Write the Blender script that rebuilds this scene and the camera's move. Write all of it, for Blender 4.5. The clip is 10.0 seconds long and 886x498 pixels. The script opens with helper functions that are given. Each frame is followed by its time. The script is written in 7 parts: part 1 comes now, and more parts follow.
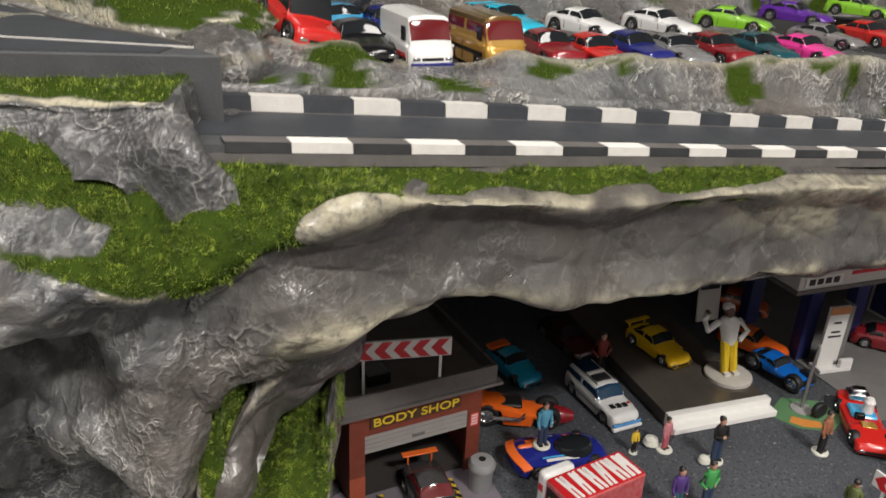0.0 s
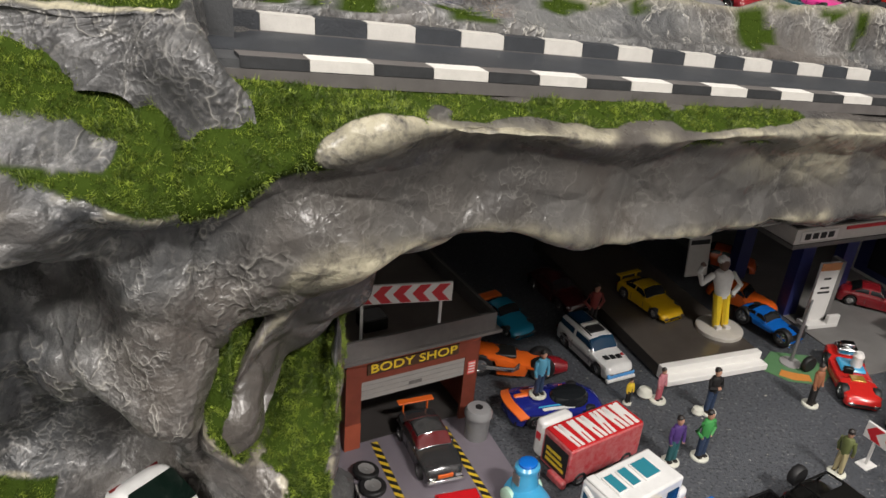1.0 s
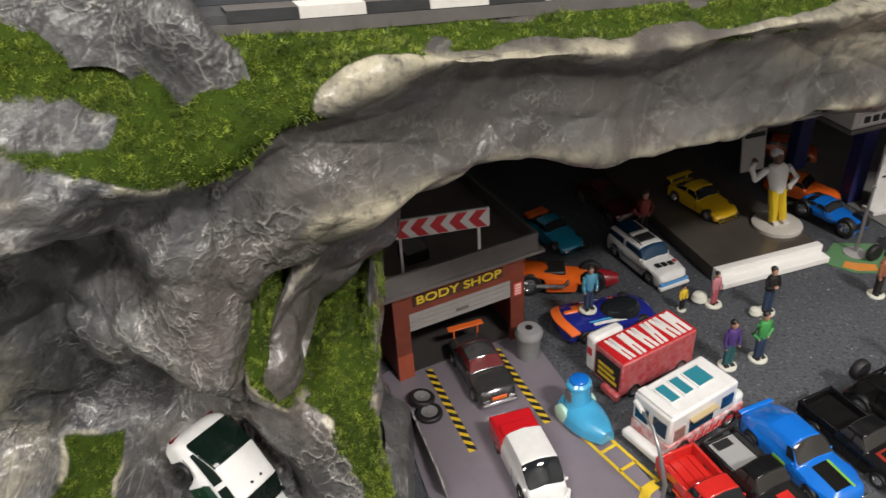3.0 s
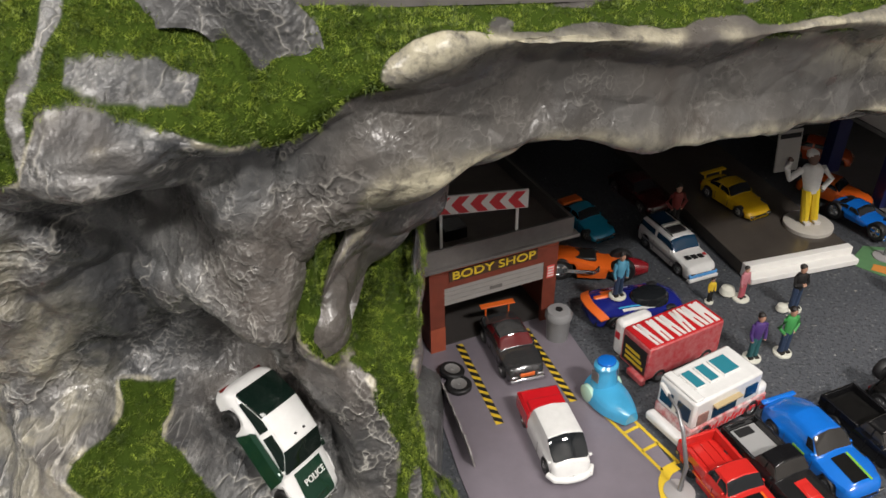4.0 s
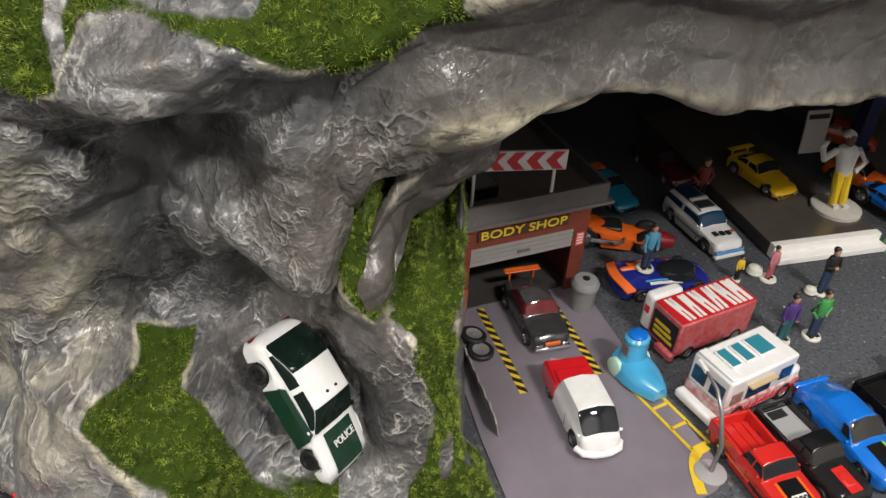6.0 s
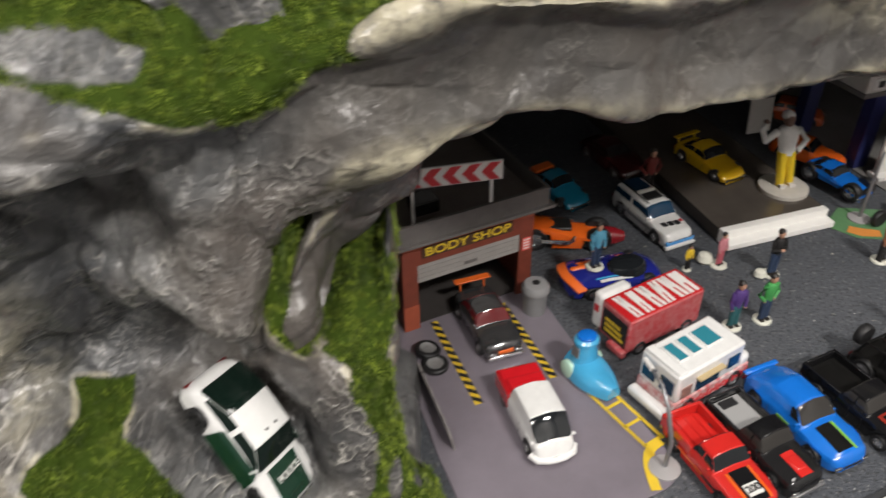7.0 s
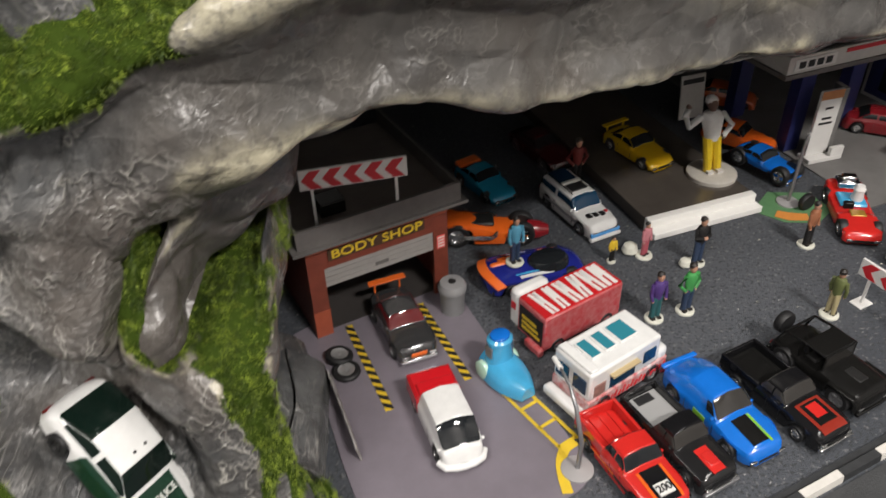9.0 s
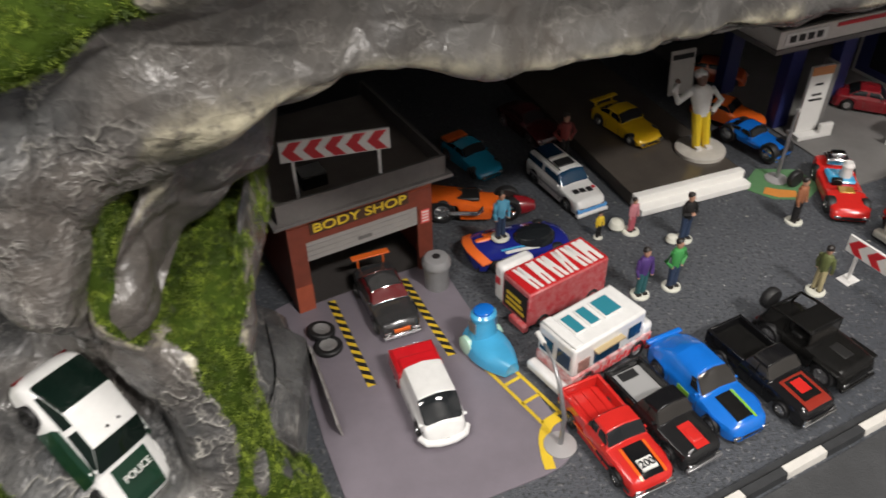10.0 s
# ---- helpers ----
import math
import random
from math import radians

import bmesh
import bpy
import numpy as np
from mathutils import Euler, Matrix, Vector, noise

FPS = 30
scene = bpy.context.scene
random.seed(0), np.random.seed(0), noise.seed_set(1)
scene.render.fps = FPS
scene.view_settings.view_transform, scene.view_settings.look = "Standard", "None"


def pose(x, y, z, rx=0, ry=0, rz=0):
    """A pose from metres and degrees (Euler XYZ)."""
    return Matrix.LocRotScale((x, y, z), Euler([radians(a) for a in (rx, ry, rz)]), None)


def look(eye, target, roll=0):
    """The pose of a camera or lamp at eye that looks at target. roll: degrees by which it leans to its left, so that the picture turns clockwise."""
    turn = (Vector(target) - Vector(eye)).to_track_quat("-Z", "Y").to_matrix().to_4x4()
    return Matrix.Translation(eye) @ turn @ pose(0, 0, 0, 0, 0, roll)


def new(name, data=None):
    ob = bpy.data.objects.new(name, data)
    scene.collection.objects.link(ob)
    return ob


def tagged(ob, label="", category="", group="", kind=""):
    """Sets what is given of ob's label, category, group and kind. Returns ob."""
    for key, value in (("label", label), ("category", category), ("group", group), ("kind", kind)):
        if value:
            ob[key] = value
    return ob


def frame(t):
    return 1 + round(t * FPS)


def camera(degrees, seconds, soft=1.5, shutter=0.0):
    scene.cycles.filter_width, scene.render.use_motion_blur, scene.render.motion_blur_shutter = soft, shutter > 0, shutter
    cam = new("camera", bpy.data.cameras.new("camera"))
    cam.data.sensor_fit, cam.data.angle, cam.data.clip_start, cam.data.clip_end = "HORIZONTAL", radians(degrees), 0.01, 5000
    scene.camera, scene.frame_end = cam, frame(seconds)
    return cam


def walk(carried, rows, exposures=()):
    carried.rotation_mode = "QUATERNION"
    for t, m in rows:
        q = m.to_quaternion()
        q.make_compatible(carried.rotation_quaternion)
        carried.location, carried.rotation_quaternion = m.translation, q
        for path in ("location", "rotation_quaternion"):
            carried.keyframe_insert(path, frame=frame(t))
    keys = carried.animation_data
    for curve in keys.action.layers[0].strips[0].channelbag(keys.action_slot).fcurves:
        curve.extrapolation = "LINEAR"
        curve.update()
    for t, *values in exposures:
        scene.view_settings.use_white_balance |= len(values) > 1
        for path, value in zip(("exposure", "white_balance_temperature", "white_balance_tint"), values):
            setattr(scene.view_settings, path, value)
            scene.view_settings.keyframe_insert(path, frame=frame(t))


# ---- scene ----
cam = camera(60.07, 10.0, soft=1.5, shutter=0.5)
PATH = [
    (0, (-0.0050, 0.0072, 0.3964), (0.0255, 0.4633, 0.1937), 2.72),
    (0.5, (-0.0256, 0.0175, 0.3805), (0.0238, 0.4675, 0.1681), 4.15),
    (1, (-0.0273, 0.0173, 0.3757), (0.0255, 0.4618, 0.1528), 5.01),
    (1.5, (-0.0233, 0.0129, 0.3756), (0.0154, 0.4547, 0.1448), 4.30),
    (2, (-0.0006, 0.0288, 0.3756), (0.0276, 0.4603, 0.1246), 0.04),
    (2.5, (0.0121, 0.0376, 0.3729), (0.0359, 0.4593, 0.1054), -2.86),
    (3, (-0.0053, 0.0230, 0.3831), (0.0021, 0.4423, 0.1109), -3.41),
    (3.2, (-0.0045, 0.0259, 0.3855), (-0.0056, 0.4427, 0.1094), -2.94),
    (4.3, (-0.0234, 0.0010, 0.3849), (-0.0274, 0.4157, 0.1057), -0.63),
    (4.5, (-0.0237, 0.0041, 0.3791), (-0.0279, 0.4162, 0.0960), -0.31),
    (5, (-0.0339, 0.0050, 0.3711), (-0.0317, 0.4139, 0.0833), 1.57),
    (5.5, (-0.0485, 0.0157, 0.3617), (-0.0396, 0.4205, 0.0682), 3.30),
    (5.7, (-0.0552, 0.0236, 0.3626), (-0.0441, 0.4279, 0.0687), 3.78),
    (6.8, (-0.0398, 0.0201, 0.3738), (-0.0266, 0.4239, 0.0793), 0.77),
    (7, (-0.0242, 0.0288, 0.3790), (-0.0070, 0.4303, 0.0815), -0.77),
    (7.5, (0.0145, 0.0533, 0.3751), (0.0650, 0.4524, 0.0782), -2.75),
    (8, (0.0418, 0.0600, 0.3866), (0.1242, 0.4574, 0.0947), -2.64),
    (8.5, (0.0333, 0.0593, 0.3808), (0.0745, 0.4668, 0.0940), -6.17),
    (9, (0.0234, 0.0429, 0.3696), (0.0545, 0.4412, 0.0690), -1.69),
    (9.5, (0.0205, 0.0326, 0.3723), (0.0345, 0.4272, 0.0655), -1.77),
    (10, (0.0286, 0.0455, 0.3617), (0.0643, 0.4358, 0.0511), -1.01),
]
walk(cam, [(t, look(eye, target, roll)) for t, eye, target, roll in PATH])

# ---- light: a room with ceiling panels over the model landscape ----
scene.view_settings.exposure = 0.0
world = bpy.data.worlds.new("room_light")
world.use_nodes = True
world.node_tree.nodes["Background"].inputs[0].default_value = (0.9, 0.95, 1.0, 1)
world.node_tree.nodes["Background"].inputs[1].default_value = 0.02
scene.world = world


def ceiling_lamp(x, y, z, sx, sy, watts, colour=(1.0, 0.945, 0.89)):
    lamp = bpy.data.lights.new("ceiling_lamp", "AREA")
    lamp.shape, lamp.size, lamp.size_y, lamp.energy, lamp.color = "RECTANGLE", sx, sy, watts, colour
    ob = new("ceiling_lamp", lamp)
    ob.matrix_world = pose(x, y, z)
    return ob


ceiling_lamp(-0.55, 0.20, 2.03, 0.25, 1.2, 8)
ceiling_lamp(0.75, 0.20, 2.03, 0.25, 0.9, 13)
ceiling_lamp(-0.80, -1.05, 2.03, 0.9, 0.2, 46)
ceiling_lamp(1.00, -1.10, 2.03, 0.5, 0.2, 67)


# ---- materials ----
def mat(name, base, rough=0.5, metal=0.0, vary=0.0, scale=200.0, bump=0.0, bump_scale=900.0, coat=0.0, spec=0.5, island=0.0, dark=None):
    """A surface with colour variation at two scales and fine relief."""
    m = bpy.data.materials.new(name)
    m.use_nodes = True
    nt = m.node_tree
    b = nt.nodes["Principled BSDF"]
    b.inputs["Roughness"].default_value = rough
    b.inputs["Metallic"].default_value = metal
    b.inputs["Coat Weight"].default_value = coat
    b.inputs["Coat Roughness"].default_value = 0.06
    b.inputs["Specular IOR Level"].default_value = spec
    b.inputs["Base Color"].default_value = (*base, 1)
    if vary > 0 or bump > 0 or island > 0:
        tc = nt.nodes.new("ShaderNodeTexCoord")
    if vary > 0 or island > 0:
        low = dark or tuple(c * (1 - vary) for c in base)
        mix = nt.nodes.new("ShaderNodeMix")
        mix.data_type = "RGBA"
        mix.inputs[6].default_value = (*low, 1)
        mix.inputs[7].default_value = (*base, 1)
        if island > 0:
            geo = nt.nodes.new("ShaderNodeNewGeometry")
            nt.links.new(geo.outputs["Random Per Island"], mix.inputs[0])
        else:
            n1 = nt.nodes.new("ShaderNodeTexNoise")
            n1.inputs["Scale"].default_value = scale
            n1.inputs["Detail"].default_value = 8
            n1.inputs["Roughness"].default_value = 0.65
            nt.links.new(tc.outputs["Object"], n1.inputs["Vector"])
            ramp = nt.nodes.new("ShaderNodeMapRange")
            ramp.inputs[1].default_value, ramp.inputs[2].default_value = 0.33, 0.67
            nt.links.new(n1.outputs[0], ramp.inputs[0])
            nt.links.new(ramp.outputs[0], mix.inputs[0])
        nt.links.new(mix.outputs[2], b.inputs["Base Color"])
    if bump > 0:
        n2 = nt.nodes.new("ShaderNodeTexNoise")
        n2.inputs["Scale"].default_value = bump_scale
        n2.inputs["Detail"].default_value = 6
        nt.links.new(tc.outputs["Object"], n2.inputs["Vector"])
        bp = nt.nodes.new("ShaderNodeBump")
        bp.inputs["Strength"].default_value = bump
        bp.inputs["Distance"].default_value = 0.001
        nt.links.new(n2.outputs[0], bp.inputs["Height"])
        nt.links.new(bp.outputs[0], b.inputs["Normal"])
        rr = nt.nodes.new("ShaderNodeMapRange")
        rr.inputs[3].default_value, rr.inputs[4].default_value = max(0.02, rough - 0.1), min(1.0, rough + 0.12)
        nt.links.new(n2.outputs[0], rr.inputs[0])
        nt.links.new(rr.outputs[0], b.inputs["Roughness"])
    return m


def rock_material():
    """Painted crumpled paper: dark grey wash, pale dry-brushed creases, cream edges and green turf base."""
    m = bpy.data.materials.new("painted_rock")
    m.use_nodes = True
    nt = m.node_tree
    L = nt.links.new
    b = nt.nodes["Principled BSDF"]
    tc = nt.nodes.new("ShaderNodeTexCoord")

    def tex(scale, detail=8.0, rough=0.6, dist=0.0, kind="FBM"):
        n = nt.nodes.new("ShaderNodeTexNoise")
        n.noise_type = kind
        n.inputs["Scale"].default_value, n.inputs["Detail"].default_value = scale, detail
        n.inputs["Roughness"].default_value, n.inputs["Distortion"].default_value = rough, dist
        L(tc.outputs["Object"], n.inputs["Vector"])
        return n.outputs[0]

    def ramp(value, lo, hi, a=0.0, c=1.0):
        n = nt.nodes.new("ShaderNodeMapRange")
        n.inputs[1].default_value, n.inputs[2].default_value, n.inputs[3].default_value, n.inputs[4].default_value = lo, hi, a, c
        L(value, n.inputs[0])
        return n.outputs[0]

    def mixc(fac, a, c):
        n = nt.nodes.new("ShaderNodeMix")
        n.data_type = "RGBA"
        for sock, v in ((n.inputs[0], fac), (n.inputs[6], a), (n.inputs[7], c)):
            if isinstance(v, tuple):
                sock.default_value = (*v, 1)
            else:
                L(v, sock)
        return n.outputs[2]

    def mul(a, c):
        n = nt.nodes.new("ShaderNodeMath")
        n.operation = "MULTIPLY"
        L(a, n.inputs[0])
        if isinstance(c, float):
            n.inputs[1].default_value = c
        else:
            L(c, n.inputs[1])
        return n.outputs[0]

    def attr(name):
        n = nt.nodes.new("ShaderNodeAttribute")
        n.attribute_name = name
        return n.outputs["Fac"]

    def power(a, c):
        n = nt.nodes.new("ShaderNodeMath")
        n.operation = "POWER"
        L(a, n.inputs[0])
        n.inputs[1].default_value = c
        return n.outputs[0]

    def add(a, c):
        n = nt.nodes.new("ShaderNodeMath")
        n.operation = "ADD"
        L(a, n.inputs[0])
        L(c, n.inputs[1])
        return n.outputs[0]

    base = mixc(ramp(tex(11, 6, 0.6, 0.6), 0.42, 0.60), (0.050, 0.052, 0.055), (0.150, 0.152, 0.151))
    base = mixc(ramp(tex(6, 5), 0.47, 0.62, 0, 0.8), base, (0.108, 0.094, 0.082))
    base = mixc(ramp(tex(45, 8, 0.7, 0.8), 0.52, 0.70, 0, 0.6), base, (0.022, 0.022, 0.024))
    base = mixc(ramp(tex(60, 8, 0.75, 1.2), 0.56, 0.74, 0, 0.55), base, (0.30, 0.29, 0.27))

    def streak(scale, turn, squash, width, detail=2.0):
        """Long wrinkles that run side by side, as in stretched crumpled paper."""
        mp = nt.nodes.new("ShaderNodeMapping")
        mp.inputs["Rotation"].default_value = turn
        mp.inputs["Scale"].default_value = (1, squash, 1)
        L(tc.outputs["Object"], mp.inputs["Vector"])
        n = nt.nodes.new("ShaderNodeTexNoise")
        n.inputs["Scale"].default_value, n.inputs["Detail"].default_value, n.inputs["Roughness"].default_value, n.inputs["Distortion"].default_value = scale, detail, 0.55, 0.25
        L(mp.outputs[0], n.inputs["Vector"])
        off = nt.nodes.new("ShaderNodeMath")
        off.operation = "SUBTRACT"
        off.inputs[1].default_value = 0.5
        L(n.outputs[0], off.inputs[0])
        ab = nt.nodes.new("ShaderNodeMath")
        ab.operation = "ABSOLUTE"
        L(off.outputs[0], ab.inputs[0])
        return ramp(ab.outputs[0], 0.0, width, 1.0, 0.0)

    A, C, D = (0.3, 0.5, 0.4), (1.0, 0.3, -0.9), (0.4, 1.2, 1.9)
    here = ramp(tex(7, 2), 0.46, 0.54)
    there = ramp(tex(7, 2), 0.46, 0.54, 1.0, 0.0)
    big = add(mul(streak(24, A, 0.40, 0.035, 4.0), here), mul(streak(24, C, 0.40, 0.035, 4.0), there))
    med = add(mul(streak(62, C, 0.30, 0.05, 3.0), here), mul(streak(62, D, 0.30, 0.05, 3.0), there))
    fine = add(mul(streak(190, A, 0.16, 0.09), there), mul(streak(190, D, 0.16, 0.09), here))
    w1, w2, w3 = ramp(tex(14, 3), 0.47, 0.58), ramp(tex(10, 3, 0.5), 0.44, 0.56), ramp(tex(21, 4), 0.47, 0.60)
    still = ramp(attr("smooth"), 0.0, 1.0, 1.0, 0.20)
    # Smooth rock mixes to dark brown: cliff tone plus overhang shade put into colour.
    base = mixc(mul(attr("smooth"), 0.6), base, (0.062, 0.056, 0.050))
    lines = mul(add(mul(power(big, 6.0), w2), mul(mul(power(med, 5.0), w1), 0.8)), still)
    base = mixc(mul(lines, 0.75), base, (0.55, 0.53, 0.48))
    base = mixc(mul(power(fine, 2.0), mul(mul(w3, still), 0.45)), base, (0.38, 0.37, 0.35))
    edge = mul(attr("cream"), ramp(tex(130, 7, 0.7), 0.30, 0.55))
    base = mixc(edge, base, (0.52, 0.48, 0.35))
    base = mixc(attr("turf"), base, (0.034, 0.055, 0.009))
    L(base, b.inputs["Base Color"])
    bare = ramp(attr("turf"), 0.0, 0.6, 1.0, 0.0)
    gloss = ramp(tex(32, 6, 0.7), 0.38, 0.62, 0.20, 0.48)
    L(add(mul(gloss, bare), ramp(attr("turf"), 0.0, 0.6, 0.0, 0.9)), b.inputs["Roughness"])
    L(mul(mul(bare, ramp(attr("smooth"), 0.0, 1.0, 1.0, 0.6)), 0.5), b.inputs["Specular IOR Level"])
    L(mul(mul(bare, ramp(attr("smooth"), 0.0, 1.0, 1.0, 0.3)), 0.25), b.inputs["Coat Weight"])
    b.inputs["Coat Roughness"].default_value = 0.18
    height = add(mul(mul(big, w2), 0.75), mul(mul(med, ramp(tex(14, 3), 0.44, 0.58, 0.15, 1.0)), 0.50))
    height = add(height, add(mul(mul(fine, w3), 0.32), add(mul(tex(34, 4, 0.55, 0.6), 2.6), mul(tex(150, 4, 0.65), 1.0))))
    height = mul(height, still)
    b1 = nt.nodes.new("ShaderNodeBump")
    b1.inputs["Strength"].default_value, b1.inputs["Distance"].default_value = 1.0, 0.0013
    L(height, b1.inputs["Height"])
    L(b1.outputs[0], b.inputs["Normal"])
    return m


ROCK = rock_material()


def turf_material():
    """Static grass: every fibre its own green, in darker and yellower clumps."""
    m = mat("turf_fibres", (0.26, 0.33, 0.040), 0.6, island=1, dark=(0.060, 0.100, 0.012))
    nt = m.node_tree
    b = nt.nodes["Principled BSDF"]
    tc = nt.nodes.new("ShaderNodeTexCoord")
    own = b.inputs["Base Color"].links[0].from_socket
    for scale, lo, hi, rgb in ((45, 0.48, 0.64, (0.030, 0.055, 0.006)), (240, 0.50, 0.60, (0.030, 0.060, 0.006)), (190, 0.54, 0.64, (0.29, 0.38, 0.045))):
        n = nt.nodes.new("ShaderNodeTexNoise")
        n.inputs["Scale"].default_value, n.inputs["Detail"].default_value = scale, 4
        nt.links.new(tc.outputs["Object"], n.inputs["Vector"])
        rg = nt.nodes.new("ShaderNodeMapRange")
        rg.inputs[1].default_value, rg.inputs[2].default_value, rg.inputs[4].default_value = lo, hi, 0.85
        nt.links.new(n.outputs[0], rg.inputs[0])
        mx = nt.nodes.new("ShaderNodeMix")
        mx.data_type = "RGBA"
        nt.links.new(rg.outputs[0], mx.inputs[0])
        nt.links.new(own, mx.inputs[6])
        mx.inputs[7].default_value = (*rgb, 1)
        own = mx.outputs[2]
    nt.links.new(own, b.inputs["Base Color"])
    return m


TURF = turf_material()


def asphalt_material():
    """Printed asphalt paper: dark grey with black pits and pale grains of a millimetre or two, dusty patches."""
    m = mat("asphalt_paper", (0.07, 0.073, 0.08), 0.62, bump=1.0, bump_scale=900)
    nt = m.node_tree
    L = nt.links.new
    tc = nt.nodes.new("ShaderNodeTexCoord")
    col = None
    for scale, detail, lo, hi, rgb in ((5, 5, 0.35, 0.65, (0.080, 0.086, 0.098)), (420, 3, 0.52, 0.62, (0.030, 0.032, 0.036)), (330, 2, 0.60, 0.70, (0.15, 0.15, 0.155)), (190, 2, 0.73, 0.76, (0.50, 0.49, 0.47))):
        n = nt.nodes.new("ShaderNodeTexNoise")
        n.inputs["Scale"].default_value, n.inputs["Detail"].default_value = scale, detail
        off = nt.nodes.new("ShaderNodeMapping")
        off.inputs["Location"].default_value = (scale, 0.3 * scale, 0)
        L(tc.outputs["Object"], off.inputs["Vector"])
        L(off.outputs[0], n.inputs["Vector"])
        rg = nt.nodes.new("ShaderNodeMapRange")
        rg.inputs[1].default_value, rg.inputs[2].default_value = lo, hi
        L(n.outputs[0], rg.inputs[0])
        mx = nt.nodes.new("ShaderNodeMix")
        mx.data_type = "RGBA"
        L(rg.outputs[0], mx.inputs[0])
        if col is None:
            mx.inputs[6].default_value = (0.046, 0.052, 0.063, 1)
        else:
            L(col, mx.inputs[6])
        mx.inputs[7].default_value = (*rgb, 1)
        col = mx.outputs[2]
    L(col, nt.nodes["Principled BSDF"].inputs["Base Color"])
    return m


ASPHALT = asphalt_material()
ROADGREY = mat("road_grey", (0.072, 0.075, 0.079), 0.6, vary=0.25, scale=60, bump=0.3)
ROADDARK = mat("road_dark", (0.042, 0.047, 0.055), 0.6, vary=0.3, scale=80, bump=0.4)
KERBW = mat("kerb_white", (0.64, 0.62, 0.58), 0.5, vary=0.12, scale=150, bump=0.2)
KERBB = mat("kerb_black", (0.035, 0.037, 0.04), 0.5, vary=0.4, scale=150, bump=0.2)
CARD = mat("printed_card_mauve", (0.196, 0.174, 0.203), 0.36, vary=0.24, scale=16, bump=0.12, bump_scale=500)
CARDDARK = mat("printed_card_grey", (0.17, 0.165, 0.16), 0.55, vary=0.2, scale=40, bump=0.1)
BRICKRED = mat("printed_brick_red", (0.20, 0.045, 0.026), 0.5, vary=0.3, scale=90, bump=0.1)
BRICKLT = mat("printed_brick_light", (0.38, 0.085, 0.042), 0.5, vary=0.2, scale=90)
SHUTTER = mat("shutter_grey", (0.31, 0.295, 0.28), 0.5, vary=0.15, scale=60)
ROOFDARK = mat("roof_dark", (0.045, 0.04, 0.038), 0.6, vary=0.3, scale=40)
PARAPET = mat("parapet_grey", (0.14, 0.13, 0.125), 0.55, vary=0.3, scale=60)
YELLOWINK = mat("yellow_ink", (0.66, 0.46, 0.03), 0.45, vary=0.1)
BLACKINK = mat("black_ink", (0.012, 0.012, 0.013), 0.5)
REDINK = mat("red_ink", (0.55, 0.02, 0.03), 0.45)
WHITE = mat("white_plastic", (0.72, 0.71, 0.69), 0.35, vary=0.06, scale=100)
TYRE = mat("black_rubber", (0.014, 0.014, 0.015), 0.55, vary=0.3)
CHROME = mat("chrome", (0.72, 0.72, 0.72), 0.16, 1.0)
GREYMET = mat("grey_metal", (0.30, 0.30, 0.31), 0.35, 0.7)
GLASSDK = mat("tinted_window", (0.012, 0.014, 0.016), 0.06)
GLASSRED = mat("red_tinted_window", (0.12, 0.012, 0.014), 0.08)
GLASSBLUE = mat("blue_tinted_window", (0.008, 0.035, 0.075), 0.08)
GLASSTEAL = mat("teal_window", (0.03, 0.20, 0.26), 0.1, coat=0.5)
GLASSGREY = mat("smoked_window", (0.03, 0.028, 0.026), 0.07)
CHASSIS = mat("black_base", (0.012, 0.012, 0.012), 0.45)
WALLPAINT = mat("room_wall_paint", (0.27, 0.265, 0.26), 0.8, vary=0.05, scale=3)
BRUSHED = mat("platform_top", (0.110, 0.095, 0.082), 0.16, 0.25, vary=0.2, scale=30)
STEPWHITE = mat("white_step", (0.80, 0.79, 0.76), 0.4, vary=0.06, scale=60)
SKIN = mat("figure_tan", (0.45, 0.25, 0.17), 0.5)
HAIR = mat("figure_dark", (0.02, 0.016, 0.014), 0.5)


PAINTS = {}


def paint(name, rgb, metal=0.0, rough=0.22, spec=0.5, coat=0.7):
    """Glossy enamel with a clear coat, faint mottling and dust."""
    if name not in PAINTS:
        PAINTS[name] = mat("enamel_" + name, rgb, rough, metal, vary=0.10, scale=140, coat=coat, spec=spec)
    return PAINTS[name]


# ---- mesh helpers ----
def mesh_object(name, bm, material, smooth=True, bevel=0.0, segs=2):
    me = bpy.data.meshes.new(name)
    bmesh.ops.recalc_face_normals(bm, faces=bm.faces)
    bm.to_mesh(me)
    bm.free()
    for one in material if isinstance(material, (list, tuple)) else [material]:
        me.materials.append(one)
    if smooth:
        me.shade_smooth()
    ob = new(name, me)
    if smooth:
        me.set_sharp_from_angle(angle=radians(38))
    if bevel > 0:
        bv = ob.modifiers.new("bevel", "BEVEL")
        bv.width, bv.segments, bv.limit_method, bv.angle_limit = bevel, segs, "ANGLE", radians(35)
        bv.harden_normals = False
    return ob


def part(name, bm, material, parent, label="", bevel=0.0, smooth=True):
    ob = mesh_object(name, bm, material, smooth, bevel)
    ob.parent = parent
    return tagged(ob, label)


def thing(name, label, category, m=None, group="", kind=""):
    ob = new(name)
    ob.empty_display_size = 0.01
    if m is not None:
        ob.matrix_basis = m
    return tagged(ob, label, category, group, kind)


